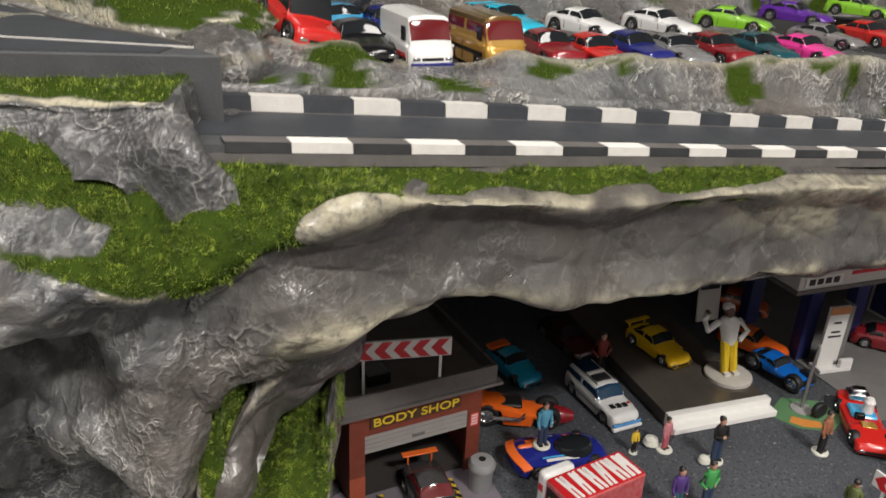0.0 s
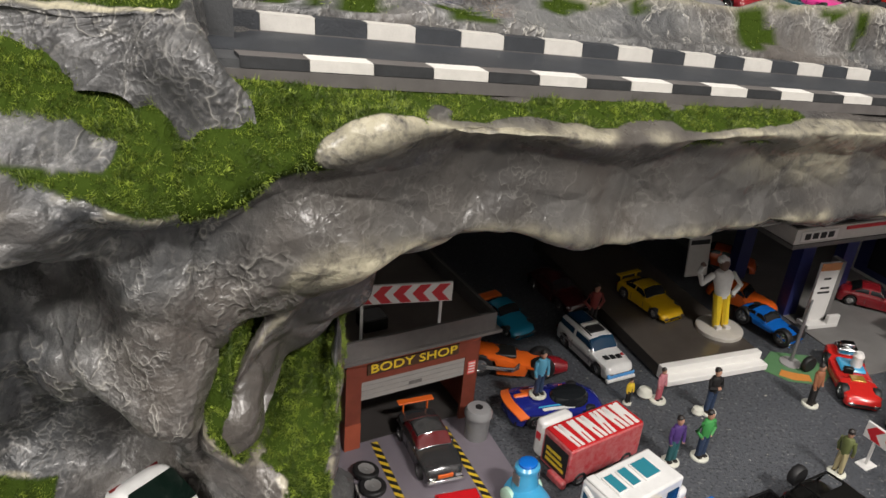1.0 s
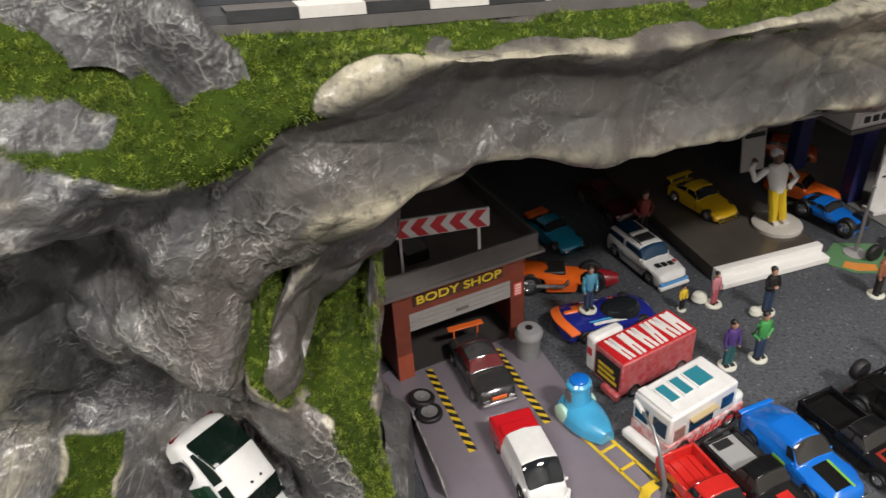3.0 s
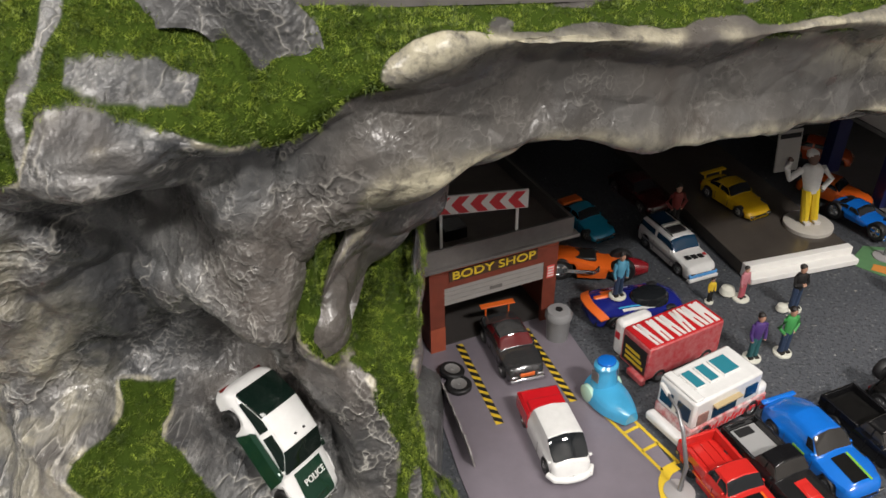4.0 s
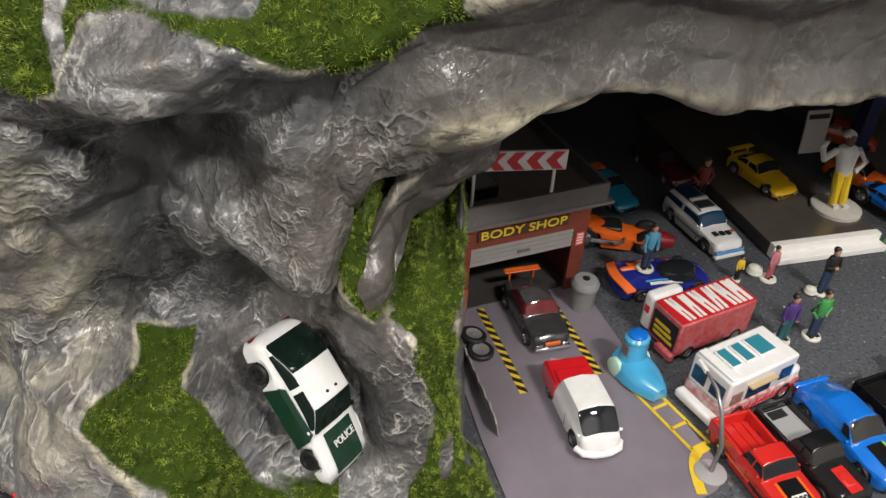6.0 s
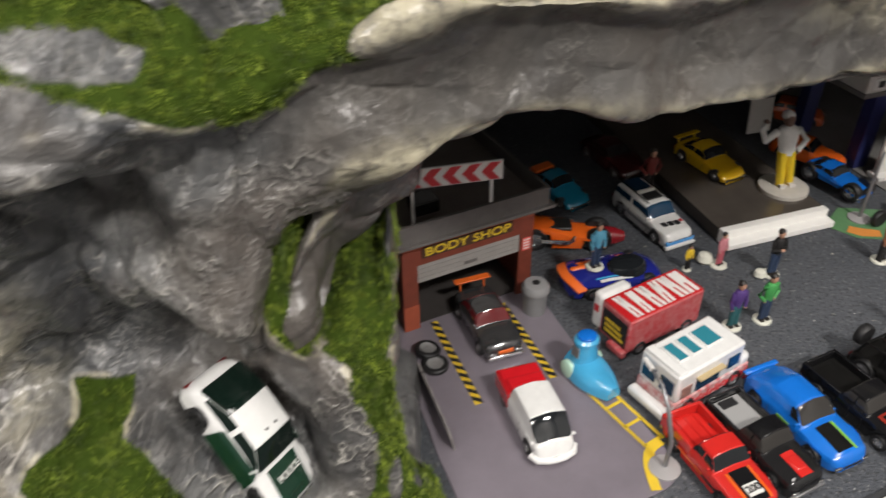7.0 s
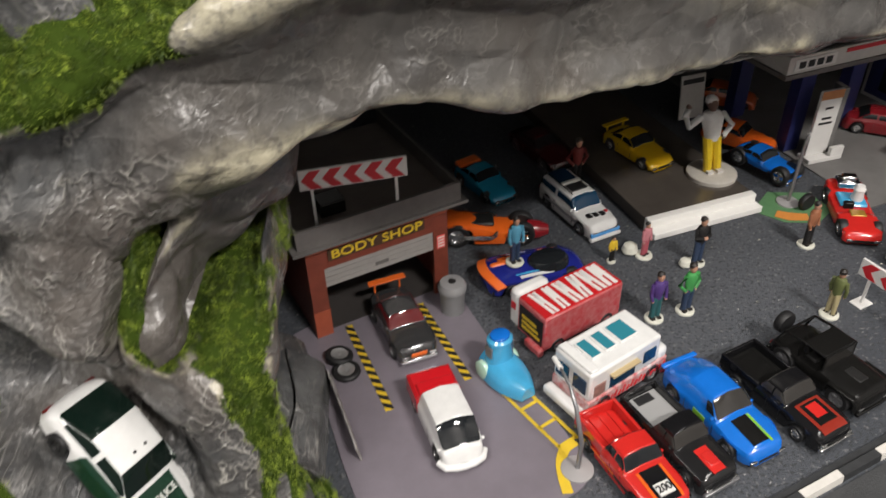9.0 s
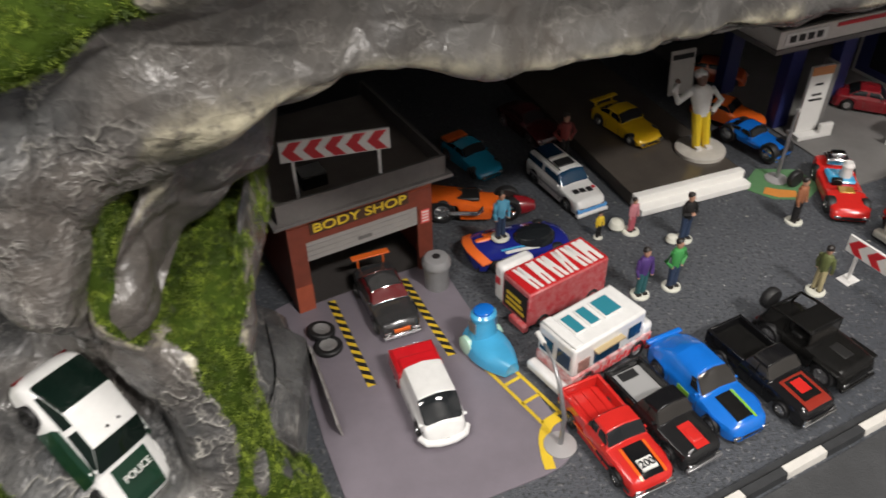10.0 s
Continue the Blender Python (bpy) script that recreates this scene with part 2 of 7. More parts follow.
def box(bm, x0, x1, y0, y1, z0, z1, m=None, mi=0):
    vs = [bm.verts.new(Vector(p) if m is None else m @ Vector(p)) for p in
          ((x0, y0, z0), (x1, y0, z0), (x1, y1, z0), (x0, y1, z0), (x0, y0, z1), (x1, y0, z1), (x1, y1, z1), (x0, y1, z1))]
    for idx in ((3, 2, 1, 0), (4, 5, 6, 7), (0, 1, 5, 4), (1, 2, 6, 5), (2, 3, 7, 6), (3, 0, 4, 7)):
        f = bm.faces.new([vs[i] for i in idx])
        f.material_index = mi
    return bm


def boxes(*rows):
    bm = bmesh.new()
    for r in rows:
        box(bm, *r)
    return bm


def lathe(profile, n=24, m=None, bm=None, mi=0):
    """Turns a profile of (radius, height) round the z axis."""
    bm = bm or bmesh.new()
    rings = []
    for r, z in profile:
        ring = []
        for k in range(n):
            a = 2 * math.pi * k / n
            p = Vector((r * math.cos(a), r * math.sin(a), z))
            ring.append(bm.verts.new(m @ p if m is not None else p))
        rings.append(ring)
    for a, c in zip(rings, rings[1:]):
        for k in range(n):
            f = bm.faces.new((a[k], a[(k + 1) % n], c[(k + 1) % n], c[k]))
            f.material_index = mi
    for ring in (rings[0], rings[-1]):
        f = bm.faces.new(ring)
        f.material_index = mi
    return bm


def tube(points, r, n=8, bm=None, mi=0, taper=None):
    """A round bar along a line of points."""
    bm = bm or bmesh.new()
    pts = [Vector(p) for p in points]
    rings = []
    for i, p in enumerate(pts):
        d = (pts[min(i + 1, len(pts) - 1)] - pts[max(i - 1, 0)]).normalized()
        q = d.to_track_quat("Z", "Y").to_matrix()
        rr = r if taper is None else r + (taper - r) * i / (len(pts) - 1)
        rings.append([bm.verts.new(p + q @ Vector((rr * math.cos(2 * math.pi * k / n), rr * math.sin(2 * math.pi * k / n), 0))) for k in range(n)])
    for a, c in zip(rings, rings[1:]):
        for k in range(n):
            f = bm.faces.new((a[k], a[(k + 1) % n], c[(k + 1) % n], c[k]))
            f.material_index = mi
    for ring in (rings[0], rings[-1]):
        f = bm.faces.new(ring)
        f.material_index = mi
    return bm


def slab(outline, z0, z1, bm=None, mi=0):
    """A flat plate from an outline of (x, y)."""
    bm = bm or bmesh.new()
    lo = [bm.verts.new((x, y, z0)) for x, y in outline]
    hi = [bm.verts.new((x, y, z1)) for x, y in outline]
    n = len(outline)
    for f in [bm.faces.new(lo[::-1]), bm.faces.new(hi)] + [bm.faces.new((lo[k], lo[(k + 1) % n], hi[(k + 1) % n], hi[k])) for k in range(n)]:
        f.material_index = mi
    return bm


def plate(corners, depth):
    """A thin four-cornered plate of the given depth behind its corners."""
    bm = bmesh.new()
    c = [Vector(p) for p in corners]
    nrm = (c[1] - c[0]).cross(c[3] - c[0]).normalized() * depth
    a = [bm.verts.new(p) for p in c]
    d = [bm.verts.new(p - nrm) for p in c]
    bm.faces.new(a)
    bm.faces.new(d[::-1])
    for k in range(4):
        bm.faces.new((a[k], d[k], d[(k + 1) % 4], a[(k + 1) % 4]))
    return bm


def lettering(name, text, size, material, parent, m, depth=0.0004, label="", sx=1.0, bold=0.02):
    """Raised letters in the built-in font, centred on the pose m."""
    cu = bpy.data.curves.new(name, "FONT")
    cu.body, cu.size, cu.extrude, cu.align_x, cu.align_y = text, size, depth, "CENTER", "CENTER"
    cu.offset = size * bold
    tmp = new(name + "_curve", cu)
    me = bpy.data.meshes.new_from_object(tmp.evaluated_get(bpy.context.evaluated_depsgraph_get()))
    bpy.data.objects.remove(tmp)
    bpy.data.curves.remove(cu)
    me.name = name
    me.materials.clear()
    me.materials.append(material)
    ob = new(name, me)
    ob.parent = parent
    ob.matrix_basis = m @ Matrix.Diagonal((sx, 1, 1, 1))
    return tagged(ob, label)


# ---- rock landscape ----
def along(xs, values, q):
    """Smooth interpolation of rows of values over the stations xs."""
    xs, values, q = np.asarray(xs, float), np.asarray(values, float), np.asarray(q, float)
    d = np.diff(values, axis=0) / np.diff(xs).reshape(-1, *[1] * (values.ndim - 1))
    tan = np.concatenate([d[:1], (d[1:] + d[:-1]) / 2, d[-1:]])
    k = np.clip(np.searchsorted(xs, q, "right") - 1, 0, len(xs) - 2)
    h = (xs[k + 1] - xs[k])
    t = (q - xs[k]) / h
    sh = (-1, *[1] * (values.ndim - 1))
    t, h = t.reshape(sh), h.reshape(sh)
    return ((2 * t**3 - 3 * t**2 + 1) * values[k] + (t**3 - 2 * t**2 + t) * h * tan[k]
            + (-2 * t**3 + 3 * t**2) * values[k + 1] + (t**3 - t**2) * h * tan[k + 1])


def normals(G):
    du, dv = np.gradient(G, axis=0), np.gradient(G, axis=1)
    n = np.cross(du, dv)
    return n / (np.linalg.norm(n, axis=2, keepdims=True) + 1e-12)


def crumple(G, N, coarse, fine, calm=None, freq=16.0):
    """Pushes a grid in and out along its normals like crumpled paper: soft swells, facets with raised creases, fine ridges."""
    out = G.copy()
    for i in range(G.shape[0]):
        for j in range(G.shape[1]):
            p = Vector(G[i, j])
            q = p + 0.008 * noise.noise_vector(p * 17)
            a = noise.fractal(p * freq, 0.9, 2.1, 2)
            d1 = noise.voronoi(Vector((q.x * 13, q.y * 13, q.z * 19)))[0]
            d2 = noise.voronoi(Vector((q.x * 34 + 5, q.y * 34, q.z * 46)))[0]
            r = noise.ridged_multi_fractal(q * 30 + Vector((3, 1, 7)), 1.0, 2.1, 3, 1.0, 2.0) - 1.0
            c = 1.0 if calm is None else calm[i, j]
            out[i, j] += N[i, j] * c * (coarse * a + fine * (0.7 * r - 8.0 * min(d1[1] - d1[0], 0.45) - 2.0 * min(d2[1] - d2[0], 0.4) + 2.0))
    return out


def grid_mesh(name, G, material, masks):
    nu, nv = G.shape[:2]
    idx = np.arange(nu * nv).reshape(nu, nv)
    faces = np.stack([idx[:-1, :-1], idx[1:, :-1], idx[1:, 1:], idx[:-1, 1:]], -1).reshape(-1, 4)
    me = bpy.data.meshes.new(name)
    me.from_pydata(G.reshape(-1, 3).tolist(), [], faces.tolist())
    me.materials.append(material)
    for key, mask in masks.items():
        at = me.attributes.new(key, "FLOAT", "POINT")
        at.data.foreach_set("value", np.ascontiguousarray(mask, dtype=np.float32).ravel())
    me.shade_smooth()
    return new(name, me)


def smooth01(x, a, c):
    t = np.clip((x - a) / (c - a), 0, 1)
    return t * t * (3 - 2 * t)


def patch_noise(G, freq, seed):
    out = np.zeros(G.shape[:2])
    for i in range(G.shape[0]):
        for j in range(G.shape[1]):
            out[i, j] = noise.fractal(Vector(G[i, j]) * freq + Vector((seed, 2 * seed, 0)), 1.0, 2.0, 3)
    return out


def turf(name, G, N, mask, count, seed, label, long=0.0018, parent=None):
    """Short static-grass fibres over the masked part of a grid."""
    rng = np.random.default_rng(seed)
    cell = np.linalg.norm(np.cross(G[1:, :-1] - G[:-1, :-1], G[:-1, 1:] - G[:-1, :-1]), axis=2)
    w = (cell * np.clip(mask[:-1, :-1], 0, 1)).ravel()
    pick = rng.choice(len(w), count, p=w / w.sum())
    i, j = np.unravel_index(pick, cell.shape)
    a, c = rng.random((2, count, 1))
    p = G[i, j] * (1 - a) * (1 - c) + G[i + 1, j] * a * (1 - c) + G[i, j + 1] * (1 - a) * c + G[i + 1, j + 1] * a * c
    n = N[i, j]
    lean = rng.normal(size=(count, 3)) * 1.2
    d = n + lean + np.array([0, 0, 0.45])
    d /= np.linalg.norm(d, axis=1, keepdims=True)
    side = np.cross(d, rng.normal(size=(count, 3)))
    side /= np.linalg.norm(side, axis=1, keepdims=True)
    clump = np.array([0.6 * noise.noise(Vector(q) * 75) + 1.1 * noise.noise(Vector(q) * 260) for q in p])[:, None]
    ln = long * (0.5 + rng.random((count, 1))) * np.clip(1.0 + 1.5 * clump, 0.2, 2.6)
    wd = 0.00022 * (0.7 + 0.8 * rng.random((count, 1)))
    base = p - n * 0.0004
    v = np.stack([base - side * wd, base + side * wd, base + d * ln], 1).reshape(-1, 3)
    me = bpy.data.meshes.new(name)
    me.from_pydata(v.tolist(), [], np.arange(3 * count).reshape(-1, 3).tolist())
    me.materials.append(TURF)
    ob = new(name, me)
    return tagged(ob, label, "grass", "", "stuff")


def near(G, *points):
    """Distance of every grid point from a bent line in space."""
    best = np.full(G.shape[:2], 9.0)
    for a, c in zip(points, points[1:]):
        a, c = np.array(a), np.array(c)
        t = np.clip(((G - a) @ (c - a)) / ((c - a) @ (c - a)), 0, 1)[..., None]
        best = np.minimum(best, np.linalg.norm(G - a - t * (c - a), axis=2))
    return best


def inside(a, c, outline, soft, shift=0.0):
    """1 within an outline of the plane (a, c), falling to 0 over its soft edge."""
    best, odd = np.full(a.shape, 9.0), np.zeros(a.shape, bool)
    for (x0, y0), (x1, y1) in zip(outline, outline[1:] + outline[:1]):
        t = np.clip(((a - x0) * (x1 - x0) + (c - y0) * (y1 - y0)) / ((x1 - x0) ** 2 + (y1 - y0) ** 2), 0, 1)
        best = np.minimum(best, np.hypot(a - x0 - t * (x1 - x0), c - y0 - t * (y1 - y0)))
        odd ^= ((y0 > c) != (y1 > c)) & (a < (x1 - x0) * (c - y0) / (y1 - y0 + 1e-12) + x0)
    return smooth01(np.where(odd, best, -best) + shift, -soft, soft)


# upper rock mass: sections from the road edge over the brow, down the face and under the overhang
def section(x, *yz):
    if len(yz) == 9 and x > -0.06 and yz[0][0] - yz[1][0] > 0.06:
        yz = ((yz[1][0] + 0.030, yz[1][1] + 0.003),) + yz[1:]
    SECT.append((x, yz))


def loft(nu, nv, spread=None):
    xs = [s[0] for s in SECT]
    arr = np.array([s[1] for s in SECT])
    q = np.linspace(xs[0], xs[-1], nu) if spread is None else spread
    a = along(xs, arr, q)
    k = arr.shape[1]
    v = np.linspace(0, k - 1, nv)
    yz = along(np.arange(k), np.swapaxes(a, 0, 1), v)
    G = np.empty((nu, nv, 3))
    G[:, :, 0] = q[:, None]
    G[:, :, 1:] = np.swapaxes(yz, 0, 1)
    return G, np.broadcast_to(q[:, None], (nu, nv)), np.broadcast_to(v[None], (nu, nv))


def stations(*runs):
    return np.concatenate([np.linspace(a, c, n, endpoint=False) for a, c, n in runs])


SECT = []
section(-0.104, (0.50, 0.300), (0.335, 0.290), (0.300, 0.271), (0.286, 0.250), (0.300, 0.236), (0.298, 0.208), (0.300, 0.180), (0.330, 0.168), (0.43, 0.15))
section(-0.086, (0.50, 0.31), (0.327, 0.299), (0.294, 0.281), (0.274, 0.259), (0.290, 0.244), (0.288, 0.218), (0.295, 0.187), (0.325, 0.172), (0.43, 0.15))
section(-0.076, (0.50, 0.305), (0.325, 0.297), (0.296, 0.282), (0.278, 0.262), (0.291, 0.246), (0.293, 0.222), (0.300, 0.197), (0.335, 0.178), (0.43, 0.14))
section(-0.050, (0.50, 0.297), (0.322, 0.293), (0.308, 0.285), (0.294, 0.272), (0.299, 0.257), (0.298, 0.238), (0.295, 0.220), (0.325, 0.198), (0.44, 0.15))
section(-0.020, (0.50, 0.293), (0.333, 0.289), (0.320, 0.286), (0.304, 0.282), (0.311, 0.264), (0.313, 0.242), (0.310, 0.220), (0.345, 0.210), (0.50, 0.21))
section(0.030, (0.50, 0.288), (0.354, 0.284), (0.341, 0.282), (0.322, 0.279), (0.334, 0.264), (0.337, 0.247), (0.333, 0.228), (0.380, 0.230), (0.70, 0.24))
section(0.100, (0.52, 0.281), (0.382, 0.277), (0.372, 0.273), (0.354, 0.266), (0.366, 0.249), (0.369, 0.229), (0.364, 0.209), (0.420, 0.216), (0.80, 0.24))
section(0.190, (0.56, 0.272), (0.418, 0.268), (0.410, 0.266), (0.397, 0.260), (0.408, 0.243), (0.411, 0.222), (0.407, 0.201), (0.460, 0.205), (0.84, 0.235))
section(0.280, (0.60, 0.262), (0.454, 0.258), (0.449, 0.256), (0.437, 0.252), (0.449, 0.235), (0.451, 0.215), (0.446, 0.193), (0.500, 0.195), (0.86, 0.23))
section(0.410, (0.66, 0.25), (0.505, 0.245), (0.503, 0.243), (0.500, 0.225), (0.502, 0.208), (0.503, 0.192), (0.504, 0.178), (0.55, 0.182), (0.88, 0.22))
section(0.950, (0.90, 0.20), (0.720, 0.19), (0.716, 0.188), (0.710, 0.185), (0.712, 0.175), (0.713, 0.165), (0.714, 0.155), (0.75, 0.16), (0.95, 0.20))
G, U, V = loft(620, 280, stations((-0.104, 0.30, 480), (0.30, 0.951, 140)))
N = normals(G)
calm = (0.25 + 0.75 * smooth01(V, 1.2, 3.0)) * (1.25 - 0.45 * smooth01(U, -0.06, 0.02))
G = crumple(G, N, 0.0060, 0.0014, calm, 15)
N = normals(G)
N *= np.where(N[:, :5, 2].mean() < 0, -1.0, 1.0)
jag = patch_noise(G, 28, 5.0)
cream = np.exp(-((V - 2.9 + 0.25 * jag) / (0.13 + 0.32 * smooth01(U, -0.08, -0.03))) ** 2) * (0.5 + 0.25 * smooth01(U, -0.08, -0.03)) + np.exp(-((V - 5.93 + 0.2 * jag) / (0.20 + 0.16 * np.exp(-((U + 0.035) / 0.022) ** 2))) ** 2) * (0.3 + 0.65 * smooth01(U, -0.08, -0.04) - 0.30 * smooth01(U, -0.02, 0.02))
cream *= smooth01(patch_noise(G, 18, 9.0), -0.45, 0.15) * smooth01(U, -0.062, -0.054)
cream = np.maximum(cream, 0.5 * smooth01(U, 0.16, 0.24) * smooth01(patch_noise(G, 14, 21.0), -0.25, 0.35) * smooth01(V, 1.6, 2.2) * (1 - smooth01(V, 4.2, 5.2)))
RIM_X = [-0.12, -0.0757, -0.066, -0.0595, -0.0538, -0.0455, -0.0373, -0.016, 0.0079, 0.0231, 0.0356, 0.0618, 0.0961, 0.1248, 0.1315, 0.1676, 0.2062, 0.2271]
RIM_Y = [0.248, 0.2745, 0.284, 0.2900, 0.2926, 0.2944, 0.299, 0.3060, 0.3225, 0.3264, 0.3420, 0.3449, 0.3650, 0.3800, 0.3763, 0.3926, 0.4088, 0.431]
behind = G[:, :, 1] - np.interp(G[:, :, 0], RIM_X, RIM_Y) + 0.004 * jag
turf_mask = smooth01(behind, -0.0006, 0.0006) * smooth01(V + 0.25 * jag, 0.75, 0.85) * (1 - smooth01(U + 0.01 * jag, 0.224, 0.228)) * (1 - smooth01(V, 3.4, 3.6))
turf_mask *= smooth01(patch_noise(G, 26, 33.0), -0.42, -0.36)
turf_mask = np.maximum(turf_mask, smooth01(U + 0.03 * jag, 0.425, 0.430) * smooth01(V, 0.4, 0.6) * (1 - smooth01(V + 0.3 * jag, 3.7, 3.8)))
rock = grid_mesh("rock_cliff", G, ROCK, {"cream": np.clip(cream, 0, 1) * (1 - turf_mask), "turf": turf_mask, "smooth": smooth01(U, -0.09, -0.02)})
tagged(rock, "grey painted crumpled-paper cliff with an overhanging brow", "rock", "", "structure")
turf("grass_brow", G, N, turf_mask, 125000, 3, "bright green static grass along the cliff brow")

# cliff face beside the cave: one sheet from the hill top over the brow, hollow, bulge and recess down to the foot
SECT = []
section(-0.55, (0.50, 0.340), (0.38, 0.330), (0.31, 0.300), (0.270, 0.250), (0.270, 0.235), (0.274, 0.205), (0.280, 0.175), (0.285, 0.145), (0.288, 0.112), (0.290, 0.085), (0.255, 0.068), (0.225, 0.045), (0.17, -0.01))
section(-0.255, (0.50, 0.335), (0.36, 0.322), (0.31, 0.300), (0.268, 0.255), (0.270, 0.235), (0.274, 0.205), (0.280, 0.175), (0.285, 0.145), (0.288, 0.112), (0.290, 0.085), (0.255, 0.068), (0.225, 0.045), (0.17, -0.01))
section(-0.220, (0.50, 0.335), (0.36, 0.322), (0.31, 0.305), (0.265, 0.262), (0.268, 0.243), (0.272, 0.207), (0.278, 0.172), (0.284, 0.140), (0.286, 0.118), (0.270, 0.103), (0.240, 0.085), (0.215, 0.050), (0.17, -0.01))
section(-0.197, (0.50, 0.335), (0.36, 0.322), (0.305, 0.304), (0.257, 0.258), (0.263, 0.239), (0.277, 0.211), (0.288, 0.178), (0.298, 0.143), (0.300, 0.112), (0.262, 0.103), (0.240, 0.091), (0.220, 0.050), (0.17, -0.01))
section(-0.178, (0.50, 0.332), (0.35, 0.320), (0.30, 0.303), (0.253, 0.255), (0.263, 0.238), (0.304, 0.214), (0.310, 0.178), (0.314, 0.145), (0.314, 0.110), (0.285, 0.094), (0.246, 0.086), (0.225, 0.050), (0.18, -0.01))
section(-0.155, (0.50, 0.330), (0.35, 0.318), (0.30, 0.302), (0.250, 0.255), (0.268, 0.237), (0.326, 0.216), (0.296, 0.174), (0.314, 0.140), (0.320, 0.108), (0.290, 0.095), (0.254, 0.084), (0.225, 0.045), (0.19, -0.01))
section(-0.135, (0.50, 0.325), (0.345, 0.312), (0.295, 0.296), (0.254, 0.257), (0.276, 0.238), (0.308, 0.214), (0.288, 0.168), (0.308, 0.150), (0.324, 0.116), (0.304, 0.092), (0.276, 0.072), (0.245, 0.040), (0.20, -0.01))
section(-0.118, (0.50, 0.320), (0.337, 0.304), (0.292, 0.284), (0.262, 0.261), (0.290, 0.241), (0.284, 0.210), (0.282, 0.164), (0.298, 0.146), (0.314, 0.118), (0.300, 0.092), (0.282, 0.066), (0.250, 0.033), (0.21, -0.01))
section(-0.100, (0.50, 0.310), (0.330, 0.301), (0.293, 0.281), (0.270, 0.258), (0.289, 0.240), (0.283, 0.210), (0.277, 0.158), (0.284, 0.144), (0.298, 0.118), (0.292, 0.092), (0.282, 0.066), (0.255, 0.030), (0.215, -0.01))
section(-0.086, (0.50, 0.298), (0.335, 0.288), (0.305, 0.270), (0.288, 0.250), (0.300, 0.236), (0.300, 0.210), (0.296, 0.165), (0.300, 0.140), (0.305, 0.112), (0.302, 0.088), (0.292, 0.060), (0.265, 0.024), (0.22, -0.02))
G4, U4, V4 = loft(430, 340, stations((-0.55, -0.26, 40), (-0.26, -0.0859, 390)))
N4 = normals(G4)
G4 = crumple(G4, N4, 0.0050, 0.0015, 0.3 + 0.7 * smooth01(V4, 1.2, 3.0), 15)
N4 = normals(G4)
N4 *= np.where(N4[:, :5, 2].mean() < 0, -1.0, 1.0)
jag4 = patch_noise(G4, 28, 5.0)
SPINE = ((-0.2048, 0.293, 0.1524), (-0.2286, 0.285, 0.124), (-0.248, 0.286, 0.1041), (-0.2577, 0.286, 0.0916))
HEM = ((-0.2577, 0.2997, 0.0916), (-0.2232, 0.2652, 0.0968), (-0.2077, 0.2491, 0.0964), (-0.1903, 0.2398, 0.0857), (-0.169, 0.2296, 0.0604))
LIP = ((-0.160, 0.300, 0.197), (-0.146, 0.292, 0.184), (-0.130, 0.288, 0.168), (-0.112, 0.279, 0.160), (-0.098, 0.277, 0.157))
NOTCH = ((-0.104, 0.290, 0.238), (-0.106, 0.288, 0.228), (-0.114, 0.283, 0.217), (-0.122, 0.281, 0.208))
ROLL = ((-0.1715, 0.2639, 0.2517), (-0.1604, 0.2658, 0.2525), (-0.1453, 0.254, 0.2611), (-0.1344, 0.2556, 0.263))
GASH = ((-0.240, 0.273, 0.238), (-0.215, 0.274, 0.236), (-0.200, 0.270, 0.226), (-0.185, 0.290, 0.212), (-0.168, 0.305, 0.203))
CLEFT = ((-0.205, 0.277, 0.205), (-0.212, 0.281, 0.180), (-0.207, 0.289, 0.158), (-0.200, 0.299, 0.135), (-0.186, 0.312, 0.118))
RIB = ((-0.192, 0.284, 0.205), (-0.182, 0.303, 0.188), (-0.170, 0.306, 0.176), (-0.156, 0.304, 0.160), (-0.146, 0.314, 0.140))
folds = {name: near(G4, *line) for name, line in (("spine", SPINE), ("hem", HEM), ("lip", LIP), ("notch", NOTCH), ("roll", ROLL), ("gash", GASH), ("cleft", CLEFT), ("rib", RIB))}
push = np.zeros(G4.shape[:2])
for name, high, wide in (("spine", 0.0035, 0.006), ("hem", 0.0045, 0.006), ("lip", 0.0045, 0.008), ("notch", 0.0030, 0.004), ("roll", 0.0030, 0.005), ("gash", -0.0060, 0.0035), ("cleft", -0.0050, 0.006), ("rib", 0.0045, 0.007)):
    push += high * np.exp(-((folds[name] + 0.0015 * jag4) / wide) ** 2)
G4 = G4 + N4 * push[..., None] * np.where((N4[:, :, 1] > 0.2)[..., None], -1.0, 1.0)
N4 = normals(G4)
N4 *= np.where(N4[:, :5, 2].mean() < 0, -1.0, 1.0)
HOLLOW = ((-0.101, 0.294, 0.105), (-0.0890, 0.288, 0.091), (-0.0845, 0.284, 0.075), (-0.0795, 0.272, 0.052))
G4 = G4 + (0.020 * np.exp(-(near(G4, *HOLLOW) / 0.0075) ** 2))[..., None] * np.array([-0.10, 0.85, -0.45])
N4 = normals(G4)
N4 *= np.where(N4[:, :5, 2].mean() < 0, -1.0, 1.0)
X4, Y4, Z4 = G4[:, :, 0], G4[:, :, 1], G4[:, :, 2]
EDGE_X = [-0.30, -0.193, -0.178, -0.1745, -0.1715, -0.155, -0.138, -0.1297, -0.121, -0.1158, -0.1019, -0.0895]
EDGE_Z = [0.250, 0.2475, 0.252, 0.264, 0.2750, 0.2761, 0.2708, 0.2679, 0.266, 0.2631, 0.2571, 0.2555]
